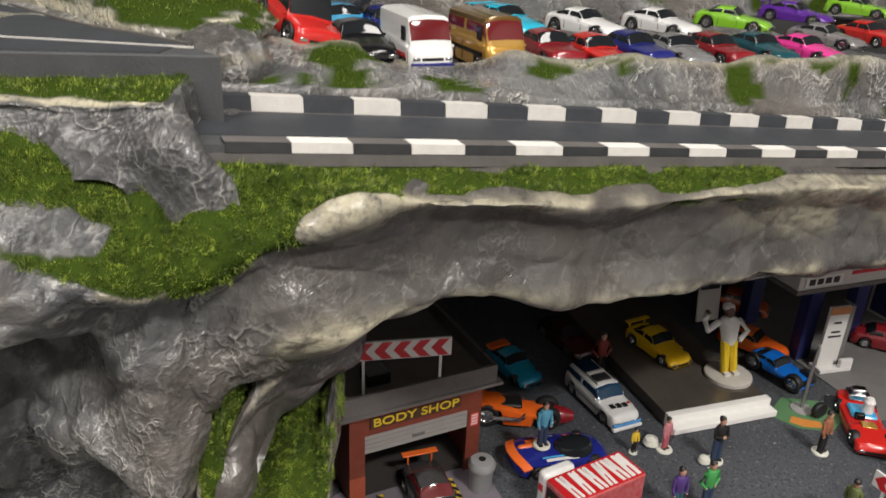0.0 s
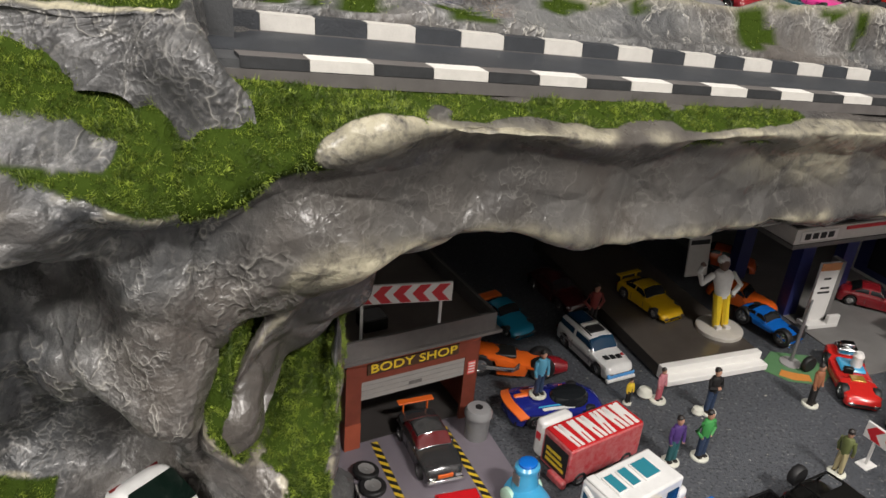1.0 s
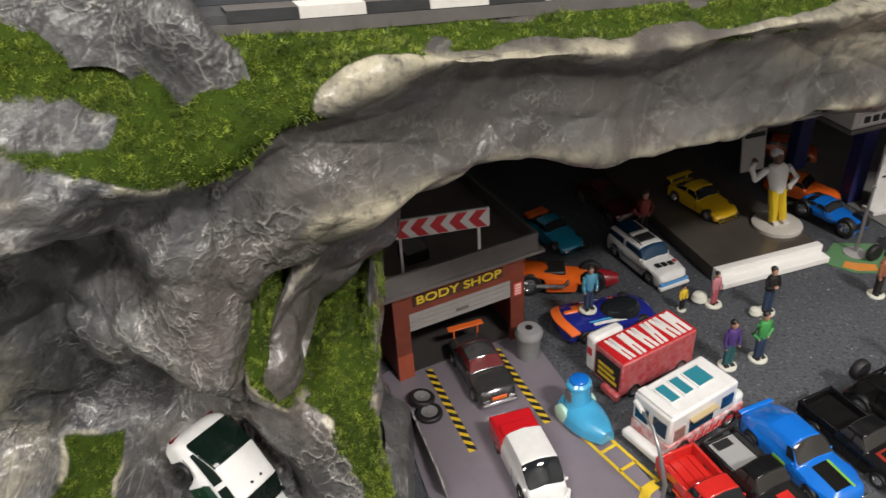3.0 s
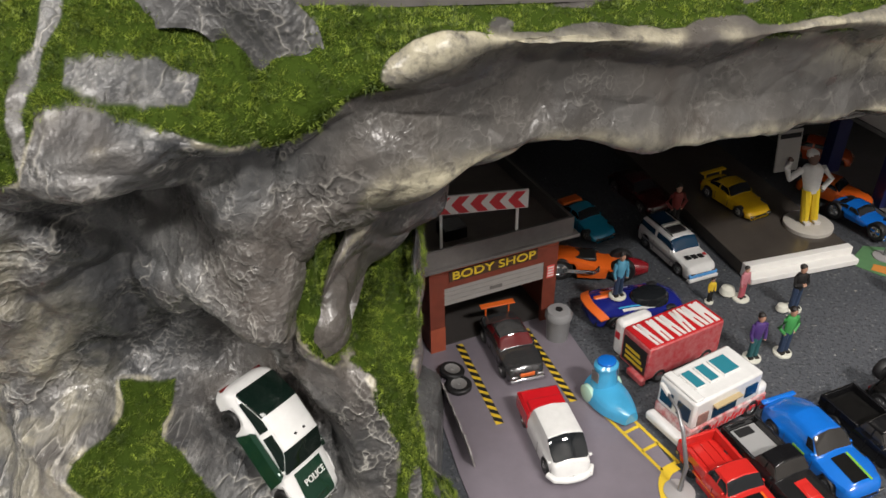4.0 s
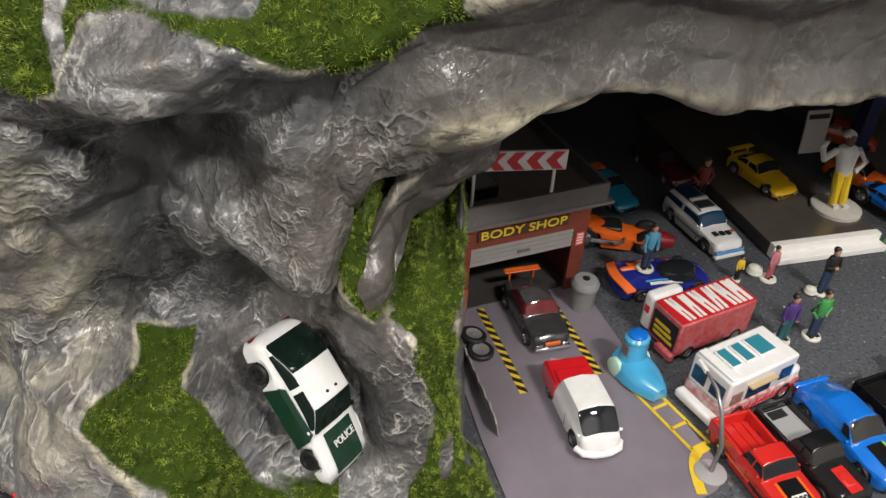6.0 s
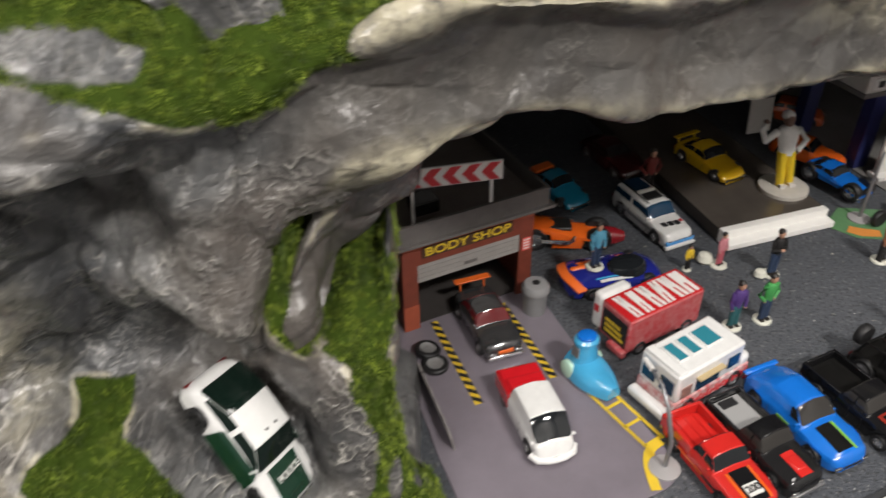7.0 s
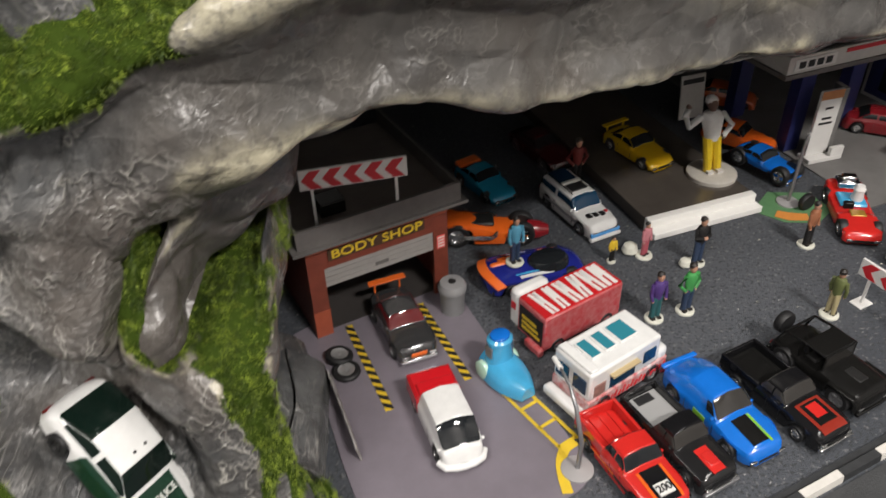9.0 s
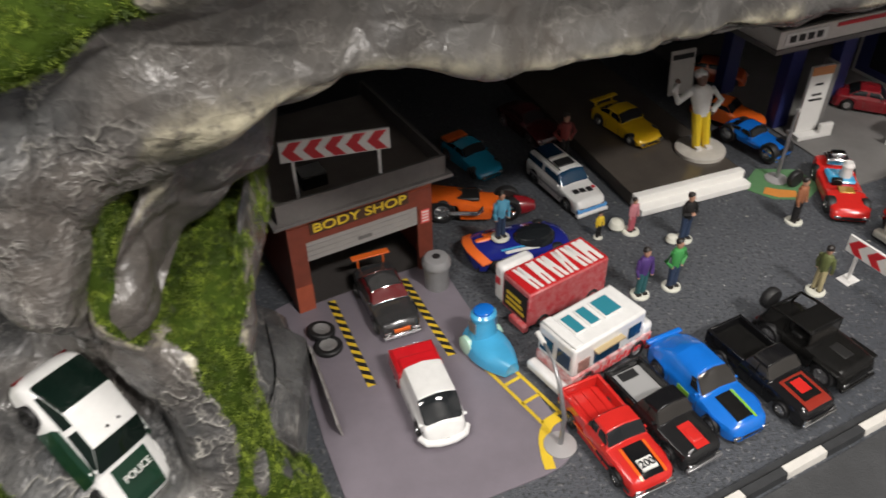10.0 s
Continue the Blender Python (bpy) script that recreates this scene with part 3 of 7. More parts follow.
BARE = [(-0.162, 0.276), (-0.162, 0.283), (-0.150, 0.2850), (-0.1302, 0.2899), (-0.1143, 0.2855), (-0.1176, 0.2746), (-0.1317, 0.2681), (-0.1487, 0.273)]
GULLY = [(-0.1936, 0.3013), (-0.1894, 0.2833), (-0.1924, 0.2678), (-0.1998, 0.2526), (-0.1999, 0.2429), (-0.1878, 0.2372), (-0.1616, 0.2303), (-0.148, 0.222), (-0.095, 0.235),
         (-0.1077, 0.2500), (-0.125, 0.2565), (-0.1375, 0.2580), (-0.1482, 0.2589), (-0.1572, 0.2677), (-0.1676, 0.2762), (-0.1702, 0.2853), (-0.1683, 0.3006), (-0.1689, 0.3101)]
hill4 = smooth01(Z4 - np.interp(X4, EDGE_X, EDGE_Z) + 0.0022 * jag4, -0.0006, 0.0006) * (1 - smooth01(V4, 3.6, 3.9)) * smooth01(V4 + 0.3 * jag4, 0.6, 0.7)
spur = 1 - smooth01(np.abs(X4 + 0.1730 + 0.008 * jag4), 0.0030, 0.0042)
bald = inside(X4, Y4, BARE, 0.0006, 0.0022 * jag4)
gully = inside(X4, Y4, GULLY, 0.0007, 0.0030 * jag4) * smooth01(V4, 7.3, 7.6)
foot4 = smooth01(V4 + 0.4 * jag4, 10.6, 10.8) * smooth01(U4, -0.13, -0.11)
turf_mask4 = np.clip(hill4 * (1 - np.maximum(bald, spur)) + gully + foot4, 0, 1)
brow4 = np.exp(-((Z4 - np.interp(X4, EDGE_X, EDGE_Z) + 0.0012 + 0.0022 * jag4) / 0.0018) ** 2) * (1 - smooth01(V4, 3.3, 3.6)) * 0.6
hems = inside(X4, Y4, GULLY, 0.0007, 0.0030 * jag4 + 0.0022) * smooth01(V4, 7.8, 8.4) * 0.75
worn = smooth01(patch_noise(G4, 40, 9.0), -0.35, 0.2)
pale4 = np.maximum.reduce([brow4, hems * (1 - smooth01(folds["hem"], 0.06, 0.07)), 0.8 * np.exp(-(folds["spine"] / 0.0042) ** 2), 0.9 * np.exp(-(folds["hem"] / 0.0034) ** 2), 0.55 * np.exp(-(folds["notch"] / 0.0016) ** 2), 0.7 * np.exp(-(folds["roll"] / 0.0020) ** 2),
                           0.34 * smooth01(-U4, 0.185, 0.215) * smooth01(V4, 4.3, 5.2), np.exp(-((bald - 0.5) / 0.3) ** 2) * 0.4 * hill4])
face = grid_mesh("rock_face", G4, ROCK, {"cream": np.clip(pale4 * worn, 0, 1) * (1 - turf_mask4), "turf": turf_mask4})
tagged(face, "grey painted crumpled-paper rock face with a dark hollow under its grassy brow", "rock", "", "structure")
turf("grass_slope", G4, N4, turf_mask4 * (U4 > -0.32), 210000, 17, "green static grass on the rock face and hill top")

# lower rock mass: ledge under the overhang, buttress and slope
SECT = []
section(-0.106, (0.42, 0.215), (0.335, 0.190), (0.302, 0.160), (0.304, 0.120), (0.296, 0.075), (0.266, 0.030), (0.230, -0.02))
section(-0.092, (0.42, 0.215), (0.322, 0.194), (0.280, 0.150), (0.290, 0.125), (0.284, 0.076), (0.258, 0.030), (0.225, -0.01))
section(-0.076, (0.42, 0.215), (0.314, 0.190), (0.283, 0.140), (0.284, 0.115), (0.278, 0.066), (0.262, 0.026), (0.232, -0.01))
section(-0.0705, (0.43, 0.172), (0.345, 0.149), (0.294, 0.134), (0.281, 0.108), (0.276, 0.061), (0.263, 0.023), (0.237, -0.01))
section(-0.060, (0.43, 0.163), (0.352, 0.146), (0.290, 0.129), (0.280, 0.100), (0.274, 0.056), (0.264, 0.020), (0.242, -0.01))
section(-0.044, (0.43, 0.150), (0.372, 0.143), (0.308, 0.130), (0.282, 0.095), (0.272, 0.050), (0.268, 0.018), (0.255, -0.01))
section(-0.0355, (0.42, 0.110), (0.360, 0.137), (0.322, 0.130), (0.290, 0.080), (0.275, 0.042), (0.270, 0.014), (0.258, -0.01))
section(-0.0315, (0.42, 0.015), (0.360, 0.018), (0.310, 0.040), (0.288, 0.048), (0.276, 0.032), (0.272, 0.012), (0.262, -0.01))
section(-0.022, (0.40, 0.03), (0.360, 0.025), (0.300, 0.028), (0.290, 0.022), (0.280, 0.012), (0.276, 0.003), (0.268, -0.01))
section(-0.014, (0.40, -0.01), (0.36, -0.01), (0.30, -0.01), (0.29, -0.01), (0.28, -0.01), (0.276, -0.01), (0.268, -0.012))
G2, U2, _ = loft(260, 230, stations((-0.106, -0.0139, 260)))
G2[:, :, 0] -= 0.010 * smooth01(G2[:, :, 1], 0.262, 0.285) * smooth01(U2, -0.075, -0.05) * (1 - smooth01(G2[:, :, 2], 0.085, 0.120))
G2[:, :, 0] += 0.024 * (1 - smooth01(G2[:, :, 1], 0.262, 0.325)) * smooth01(U2, -0.055, -0.018)
G2[:, :, 0] -= 0.026 * smooth01(U2, -0.0352, -0.0325) * smooth01(G2[:, :, 1], 0.300, 0.325) * smooth01(G2[:, :, 2], 0.015, 0.040) * (1 - smooth01(G2[:, :, 2], 0.095, 0.130))
N2 = normals(G2)
G2 = crumple(G2, N2, 0.0045, 0.0012, 0.4 + 0.6 * smooth01(-U2, 0.03, 0.06), 12)
G2 = G2 + (0.020 * np.exp(-(near(G2, *HOLLOW) / 0.0075) ** 2))[..., None] * np.array([-0.10, 0.85, -0.45])
N2 = normals(G2)
N2 *= np.where(N2[:, :20, 2].mean() < 0, -1.0, 1.0)
jag2 = patch_noise(G2, 30, 4.0)
SHELF = [(-0.0759, 0.1333), (-0.063, 0.1252), (-0.0580, 0.120), (-0.0575, 0.109), (-0.0556, 0.1005), (-0.0510, 0.092), (-0.0475, 0.082), (-0.0487, 0.0619), (-0.0515, 0.045), (-0.058, 0.0313), (-0.062, -0.02),
         (-0.002, -0.02), (-0.006, 0.016), (-0.018, 0.030), (-0.030, 0.050), (-0.0340, 0.0828), (-0.0365, 0.106), (-0.0378, 0.117), (-0.0366, 0.1275), (-0.0362, 0.150), (-0.045, 0.16), (-0.06, 0.172), (-0.068, 0.20), (-0.096, 0.20), (-0.096, 0.1638), (-0.0903, 0.1490)]
X2, Z2 = G2[:, :, 0], G2[:, :, 2]
turf_mask2 = inside(X2, Z2, SHELF, 0.0006, 0.0028 * jag2) * (1 - smooth01(U2, -0.0352, -0.0340) * smooth01(G2[:, :, 1], 0.296, 0.304))
turf_mask2 *= smooth01(((X2 + 0.0395) / 0.0035) ** 2 + ((Z2 - 0.052) / 0.012) ** 2 + 1.2 * jag2, 0.9, 1.1)
flake = smooth01(patch_noise(G2, 70, 3.0), -0.15, 0.1)
hem2 = inside(X2, Z2, SHELF, 0.0008, 0.0028 * jag2 + 0.0013) * flake * smooth01(Z2, 0.06, 0.09) * 0.55
turf_mask2 *= 1 - (1 - inside(X2, Z2, SHELF, 0.0006, 0.0028 * jag2 - 0.0018)) * smooth01(patch_noise(G2, 90, 7.0), 0.15, 0.25)
lower = grid_mesh("rock_ledge", G2, ROCK, {"cream": np.clip(hem2, 0, 1) * (1 - turf_mask2), "turf": turf_mask2})
tagged(lower, "grey painted rock ledge and slope beside the workshop", "rock", "", "structure")
turf("grass_ledge", G2, N2, turf_mask2, 150000, 8, "green static grass on the rock ledge")

# terrace behind the road with its low ridge and back wall
SECT = []
for x, y0, z0 in ((-0.70, 0.40, 0.33), (-0.13, 0.425, 0.312), (-0.02, 0.452, 0.294), (0.10, 0.484, 0.284), (0.30, 0.545, 0.266), (0.60, 0.66, 0.24), (1.20, 0.86, 0.20)):
    yb, zb = 0.418 + 0.4016 * (x + 0.02) if x > -0.2 else 0.345, 0.3055 - 0.1024 * (x + 0.02) if x > -0.2 else 0.33
    lift = float(np.interp(x, [-0.1, 0.0, 0.1, 0.3, 0.6], [0.0, 0.002, 0.007, 0.020, 0.034]))
    section(x, (yb + 0.002, zb - 0.03), (yb + 0.003, zb - 0.002), (yb + 0.016, zb + 0.003), (y0 + 0.035, z0 + 0.019 + lift), (y0 + 0.062, z0 + 0.008 + lift * 0.4), (y0 + 0.20, z0 + 0.018), (y0 + 0.31, z0 + 0.03), (y0 + 0.35, z0 + 0.09), (y0 + 0.42, z0 + 0.25))
G3, _, V3 = loft(260, 90, np.linspace(-0.70, 1.2, 260))
N3 = normals(G3)
G3 = crumple(G3, N3, 0.005, 0.0010, 1 - 0.8 * (1 - smooth01(V3, 0.9, 1.8)) - 0.75 * smooth01(V3, 3.8, 4.2) * (1 - smooth01(V3, 5.8, 6.2)), 22)
N3 = normals(G3)
N3 *= np.where(N3[:, :, 2].mean() < 0, -1.0, 1.0)
jag3 = patch_noise(G3, 20, 6.0)
turf_mask3 = smooth01(jag3, 0.05, 0.12) * smooth01(V3, 1.1, 1.3) * (1 - smooth01(V3, 2.7, 3.0)) + smooth01(jag3, 0.1, 0.2) * smooth01(V3, 6.2, 6.5)
terrace = grid_mesh("rock_terrace", G3, ROCK, {"cream": np.exp(-((V3 - 2.9 + 0.3 * jag3) / 0.2) ** 2) * 0.5, "turf": np.clip(turf_mask3, 0, 1)})
tagged(terrace, "grey painted rock terrace behind the model road", "rock", "", "structure")
turf("grass_terrace", G3, N3, np.clip(turf_mask3, 0, 1) * (V3 < 4), 14000, 12, "olive static grass tufts on the terrace ridge")

# ground board, cave back, and the room round it
ground = mesh_object("ground", boxes((-1.9, 1.9, -1.6, 1.9, -0.03, 0.0)), ASPHALT, False)
tagged(ground, "dark speckled asphalt paper on the base board", "ground", "", "structure")
# Backing added behind the cave, near black to paint in its deep shade.
cave = mesh_object("cave_back_wall", boxes((-0.10, 1.3, 0.90, 0.93, 0.0, 0.30), (-0.10, -0.07, 0.45, 0.90, 0.0, 0.17)), mat("cave_shade_backing", (0.03, 0.03, 0.03), 0.8, vary=0.3, scale=20), False)
tagged(cave, "added back wall of the cave, deep shade put into its near-black colour", "wall", "", "structure")
for nm, dims in (("wall_north", (-2.0, 2.0, 1.9, 2.0, -0.03, 2.1)), ("wall_south", (-2.0, 2.0, -1.7, -1.6, -0.03, 2.1)),
                 ("wall_east", (1.9, 2.0, -1.6, 1.9, -0.03, 2.1)), ("wall_west", (-2.0, -1.9, -1.6, 1.9, -0.03, 2.1)), ("ceiling", (-2.0, 2.0, -1.7, 2.0, 2.1, 2.2))):
    tagged(mesh_object(nm, boxes(dims), WALLPAINT, False), "plain pale painted room surface", nm.split("_")[0], "", "structure")


# road with striped kerbs: s runs along it, a across it, up above the front kerb's top
ROAD_O, ROAD_D, ROAD_H = Vector((-0.028, 0.333, 0.301)), Vector((0.9238, 0.3710, -0.0946)), Vector((-0.3727, 0.9280, 0))


def on_road(s, a, up):
    return ROAD_O + ROAD_D * s + ROAD_H * a + Vector((0, 0, up))


def road_bar(s0, s1, a0, a1, u0, u1, lean=0.0, top=0):
    """A bar that lies along the road; lean draws its upper edges in."""
    bm = bmesh.new()
    lo = [bm.verts.new(on_road(s, a, u0)) for s, a in ((s0, a0), (s1, a0), (s1, a1), (s0, a1))]
    hi = [bm.verts.new(on_road(s, a, u1)) for s, a in ((s0, a0 + lean), (s1, a0 + lean), (s1, a1 - lean), (s0, a1 - lean))]
    bm.faces.new(lo[::-1])
    bm.faces.new(hi).material_index = top
    for k in range(4):
        bm.faces.new((lo[k], lo[(k + 1) % 4], hi[(k + 1) % 4], hi[k]))
    return bm


road = tagged(mesh_object("road", road_bar(-0.070, 0.88, 0.0006, 0.0700, -0.0105, -0.0015), ROADGREY, False), "grey model road running along the cliff brow", "road", "", "structure")
part("lane", road_bar(-0.068, 0.878, 0.0160, 0.0600, -0.0016, -0.0011), ROADDARK, road, "dark asphalt lane", smooth=False)
part("lane_line", road_bar(-0.068, 0.878, 0.0582, 0.0592, -0.0012, -0.0008), PARAPET, road, "thin pale line under the kerb", smooth=False)
part("fascia", road_bar(-0.060, 0.878, -0.0002, 0.0030, -0.0105, -0.0050), PARAPET, road, "grey board edge under the kerb", smooth=False)
# Front stones' white tops use a paler white: light from above put in colour.
KERBLIT = mat("kerb_white_lit_top", (0.80, 0.78, 0.74), 0.45, vary=0.08, scale=150, bump=0.2)
for k in range(34):
    s0 = -0.0515 + 0.02775 * k
    part("kerb_stone", road_bar(s0, s0 + 0.0273, 0.0, 0.0105, -0.0046, 0.0, 0.0005, 1), [KERBW, KERBLIT] if k % 2 else [KERBB, PARAPET], road, smooth=False)
    s0 = -0.0543 + 0.02625 * k
    part("kerb_stone", road_bar(s0, s0 + 0.0259, 0.0605, 0.0690, -0.0015, 0.0064, 0.0006), KERBW if k % 2 else ROADDARK, road, smooth=False)

# upper road with its retaining wall
EDGE = [(-0.60, 0.31), (-0.0835, 0.352), (-0.098, 0.3695), (-0.104, 0.376), (-0.131, 0.397), (-0.1606, 0.416), (-0.188, 0.440), (-0.2154, 0.4686), (-0.2418, 0.4958), (-0.33, 0.60), (-0.60, 0.72)]
upper = tagged(mesh_object("upper_road", slab(EDGE, 0.28, 0.3335), ROADGREY, False, bevel=0.0008), "dark grey upper road curving away on a retaining wall", "road", "", "structure")
part("lane", slab([(-0.59, 0.314), (-0.110, 0.352), (-0.107, 0.374), (-0.132, 0.395), (-0.1615, 0.414), (-0.189, 0.438), (-0.2165, 0.466), (-0.243, 0.493), (-0.332, 0.597), (-0.59, 0.71)], 0.3325, 0.3340), ROADDARK, upper, "dark asphalt lane", smooth=False)
part("edge_line", plate([(-0.50, 0.4130, 0.3345), (-0.0985, 0.3660, 0.3345), (-0.0985, 0.3674, 0.3345), (-0.50, 0.4150, 0.3345)], 0.0008), KERBW, upper, "thin white painted line", smooth=False)
for (x0, y0), (x1, y1) in zip(EDGE[3:9], EDGE[4:10]):
    part("edge_strip", plate([(x0, y0, 0.3346), (x0 + 0.0012, y0 + 0.0016, 0.3346), (x1 + 0.0012, y1 + 0.0016, 0.3346), (x1, y1, 0.3346)], 0.004), PARAPET, upper, "pale road edge", smooth=False)


def boulder(name, centre, size, turn, seed, label, coarse=0.35, cap=0):
    """An uneven stone with streaked relief; cap: turf fibres on its top."""
    nu, nv = 70, 46
    a = np.linspace(0, 2 * math.pi, nu)[:, None]
    c = np.linspace(0.0004, math.pi - 0.0004, nv)[None]
    e = np.stack([np.cos(a) * np.sin(c), np.sin(a) * np.sin(c), np.cos(c) + 0 * a], -1)
    e = np.sign(e) * np.abs(e) ** 0.75
    m = pose(0, 0, 0, *turn)
    G = np.empty((nu, nv, 3))
    for i in range(nu):
        for j in range(nv):
            d = Vector(e[i, j])
            f = 1 + coarse * noise.fractal(Vector(e[i % (nu - 1), j]) * 1.3 + Vector((seed, 0, 0)), 1.0, 2.0, 3)
            f += 0.02 * noise.fractal(Vector(e[i % (nu - 1), j]) * 7 + Vector((seed, 3, 0)), 0.8, 2.0, 3)
            G[i, j] = m @ Vector((d.x * size[0] * f, d.y * size[1] * f, d.z * size[2] * f)) + Vector(centre)
    n = -normals(G)
    tm = smooth01(n[:, :, 2], 0.55, 0.65) * smooth01(G[:, :, 2], centre[2] + 0.3 * size[2], centre[2] + 0.45 * size[2]) if cap else np.zeros((nu, nv))
    cr = np.exp(-((G[:, :, 2] - centre[2] - 0.55 * size[2]) / (0.12 * size[2])) ** 2) * (0.9 if cap else 0.3)
    ob = grid_mesh(name, G, ROCK, {"cream": cr * (1 - tm), "turf": tm})
    if cap:
        turf("grass_cap", G, n, tm, cap, int(seed), "pale green static grass on a rock stump")
    return tagged(ob, label, "rock", "", "structure" if name == "rock_bank" else "")


# flat-topped stump whose face runs out into a streaked tongue
STUMP = np.array([
    [(-0.260, 0.375, 0.326), (-0.250, 0.320, 0.322), (-0.248, 0.312, 0.316), (-0.247, 0.308, 0.306), (-0.246, 0.300, 0.285)],
    [(-0.180, 0.372, 0.325), (-0.163, 0.318, 0.3205), (-0.1618, 0.313, 0.3165), (-0.1612, 0.309, 0.3096), (-0.160, 0.302, 0.292)],
    [(-0.145, 0.368, 0.325), (-0.1415, 0.318, 0.3195), (-0.1394, 0.312, 0.3163), (-0.1384, 0.308, 0.3095), (-0.1365, 0.301, 0.292)],
    [(-0.124, 0.365, 0.325), (-0.1184, 0.318, 0.3203), (-0.1158, 0.311, 0.3173), (-0.1143, 0.306, 0.3096), (-0.1146, 0.297, 0.292)],
    [(-0.108, 0.362, 0.325), (-0.1017, 0.318, 0.3209), (-0.0986, 0.310, 0.3175), (-0.0960, 0.2990, 0.3055), (-0.1000, 0.292, 0.272)],
    [(-0.098, 0.360, 0.324), (-0.0946, 0.320, 0.3205), (-0.0902, 0.311, 0.3160), (-0.0825, 0.2970, 0.3010), (-0.0840, 0.289, 0.2600)],
    [(-0.094, 0.358, 0.300), (-0.0930, 0.328, 0.3050), (-0.0850, 0.316, 0.3020), (-0.0700, 0.3020, 0.2900), (-0.0670, 0.296, 0.2560)]])
Gs = along(np.arange(7), STUMP, np.linspace(0, 6, 220))
vs_ = np.linspace(0, 4, 110)
Gs = np.swapaxes(along(np.arange(5), np.swapaxes(Gs, 0, 1), vs_), 0, 1)
Vs = np.broadcast_to(vs_[None], Gs.shape[:2])
Ns = normals(Gs)
Ns *= np.where(Ns[:, :20, 2].mean() < 0, -1.0, 1.0)
grain = np.array([[noise.ridged_multi_fractal(Vector((u * 1.5 + 0.9 * v + 0.12 * math.sin(2 * v + u), v * 0.7, 3.0)), 0.9, 2.2, 4, 1.0, 2.0) - 1.0 for v in vs_] for u in np.linspace(0, 6, 220)])
Gs = Gs + Ns * (0.0009 * grain * smooth01(Vs, 0.95, 1.3))[..., None]
Gs = crumple(Gs, Ns, 0.0026, 0.0009, 0.3 + 0.7 * smooth01(Vs, 0.8, 1.4), 22)
Ns = normals(Gs)
Ns *= np.where(Ns[:, :20, 2].mean() < 0, -1.0, 1.0)
jags = patch_noise(Gs, 26, 8.0)
cap = (1 - smooth01(Vs + 0.25 * jags, 0.86, 0.94)) * (1 - smooth01(Gs[:, :, 0], -0.099, -0.096))
stump = grid_mesh("rock_stump", Gs, ROCK, {"cream": np.exp(-((Vs - 1.0 + 0.2 * jags) / 0.14) ** 2) * (1 - cap) * (1 - smooth01(Gs[:, :, 0], -0.104, -0.098)), "turf": cap, "smooth": np.full(Gs.shape[:2], 0.35)})
tagged(stump, "flat-topped grey rock stump capped with grass, its face running into a streaked tongue", "rock", "", "structure")
turf("grass_cap", Gs, Ns, cap, 12000, 5, "pale green static grass on a rock stump")
boulder("boulder", (-0.099, 0.424, 0.309), (0.025, 0.032, 0.026), (0, 0, 35), 15, "rounded grey boulder beside the upper road", 0.16)
boulder("rock_bank", (-0.185, 0.520, 0.316), (0.120, 0.052, 0.036), (0, 0, -38), 23, "grassy rock bank behind the upper road", 0.22, 9000)
boulder("rock_bank", (-0.100, 0.650, 0.330), (0.080, 0.040, 0.040), (0, 0, 10), 29, "pale grey rock bank behind the parked cars", 0.3)


def rock_tongue(upper, lower, label):
    """A crumpled fold of rock that hangs between an upper and a lower edge line, both edges rolled back."""
    upper, lower = np.array(upper), np.array(lower)
    mid = (upper + lower) / 2 + np.array([0.0010, -0.0030, 0.0030])
    rows = np.stack([upper + [0.006, 0.020, 0.014], upper, mid, lower, lower + [-0.002, 0.010, 0.004], lower + [-0.004, 0.030, 0.012]], 1)
    a = along(np.arange(len(rows)), rows, np.linspace(0, len(rows) - 1, 150))
    G = np.swapaxes(along(np.arange(6), np.swapaxes(a, 0, 1), np.linspace(0, 5, 90)), 0, 1)
    G = crumple(G, normals(G), 0.0022, 0.0013, None, 30)
    v = np.broadcast_to(np.linspace(0, 5, 90)[None], G.shape[:2])
    pale = np.exp(-((v - 1.1) / 0.2) ** 2) * smooth01(patch_noise(G, 60, 2.0), -0.1, 0.25) * 0.6
    ob = grid_mesh("rock_rib", G, ROCK, {"cream": pale, "turf": np.zeros(G.shape[:2]), "smooth": np.full(G.shape[:2], 0.6)})
    return tagged(ob, label, "rock", "", "structure")


rock_tongue([(-0.0895, 0.2850, 0.1530), (-0.0840, 0.2880, 0.1640), (-0.0762, 0.2935, 0.1745), (-0.0665, 0.3110, 0.1870), (-0.051, 0.324, 0.203), (-0.032, 0.343, 0.212), (-0.022, 0.366, 0.214), (-0.022, 0.400, 0.205)],
            [(-0.0770, 0.2800, 0.1375), (-0.0705, 0.2890, 0.1430), (-0.0655, 0.3120, 0.1510), (-0.0600, 0.3330, 0.1580), (-0.042, 0.345, 0.166), (-0.0265, 0.3550, 0.1735), (-0.0210, 0.366, 0.181), (-0.021, 0.400, 0.185)],
            "grey rock tongue running down from the overhang onto the grassy ledge")


# ---- toy vehicles ----
WHEELS = {}


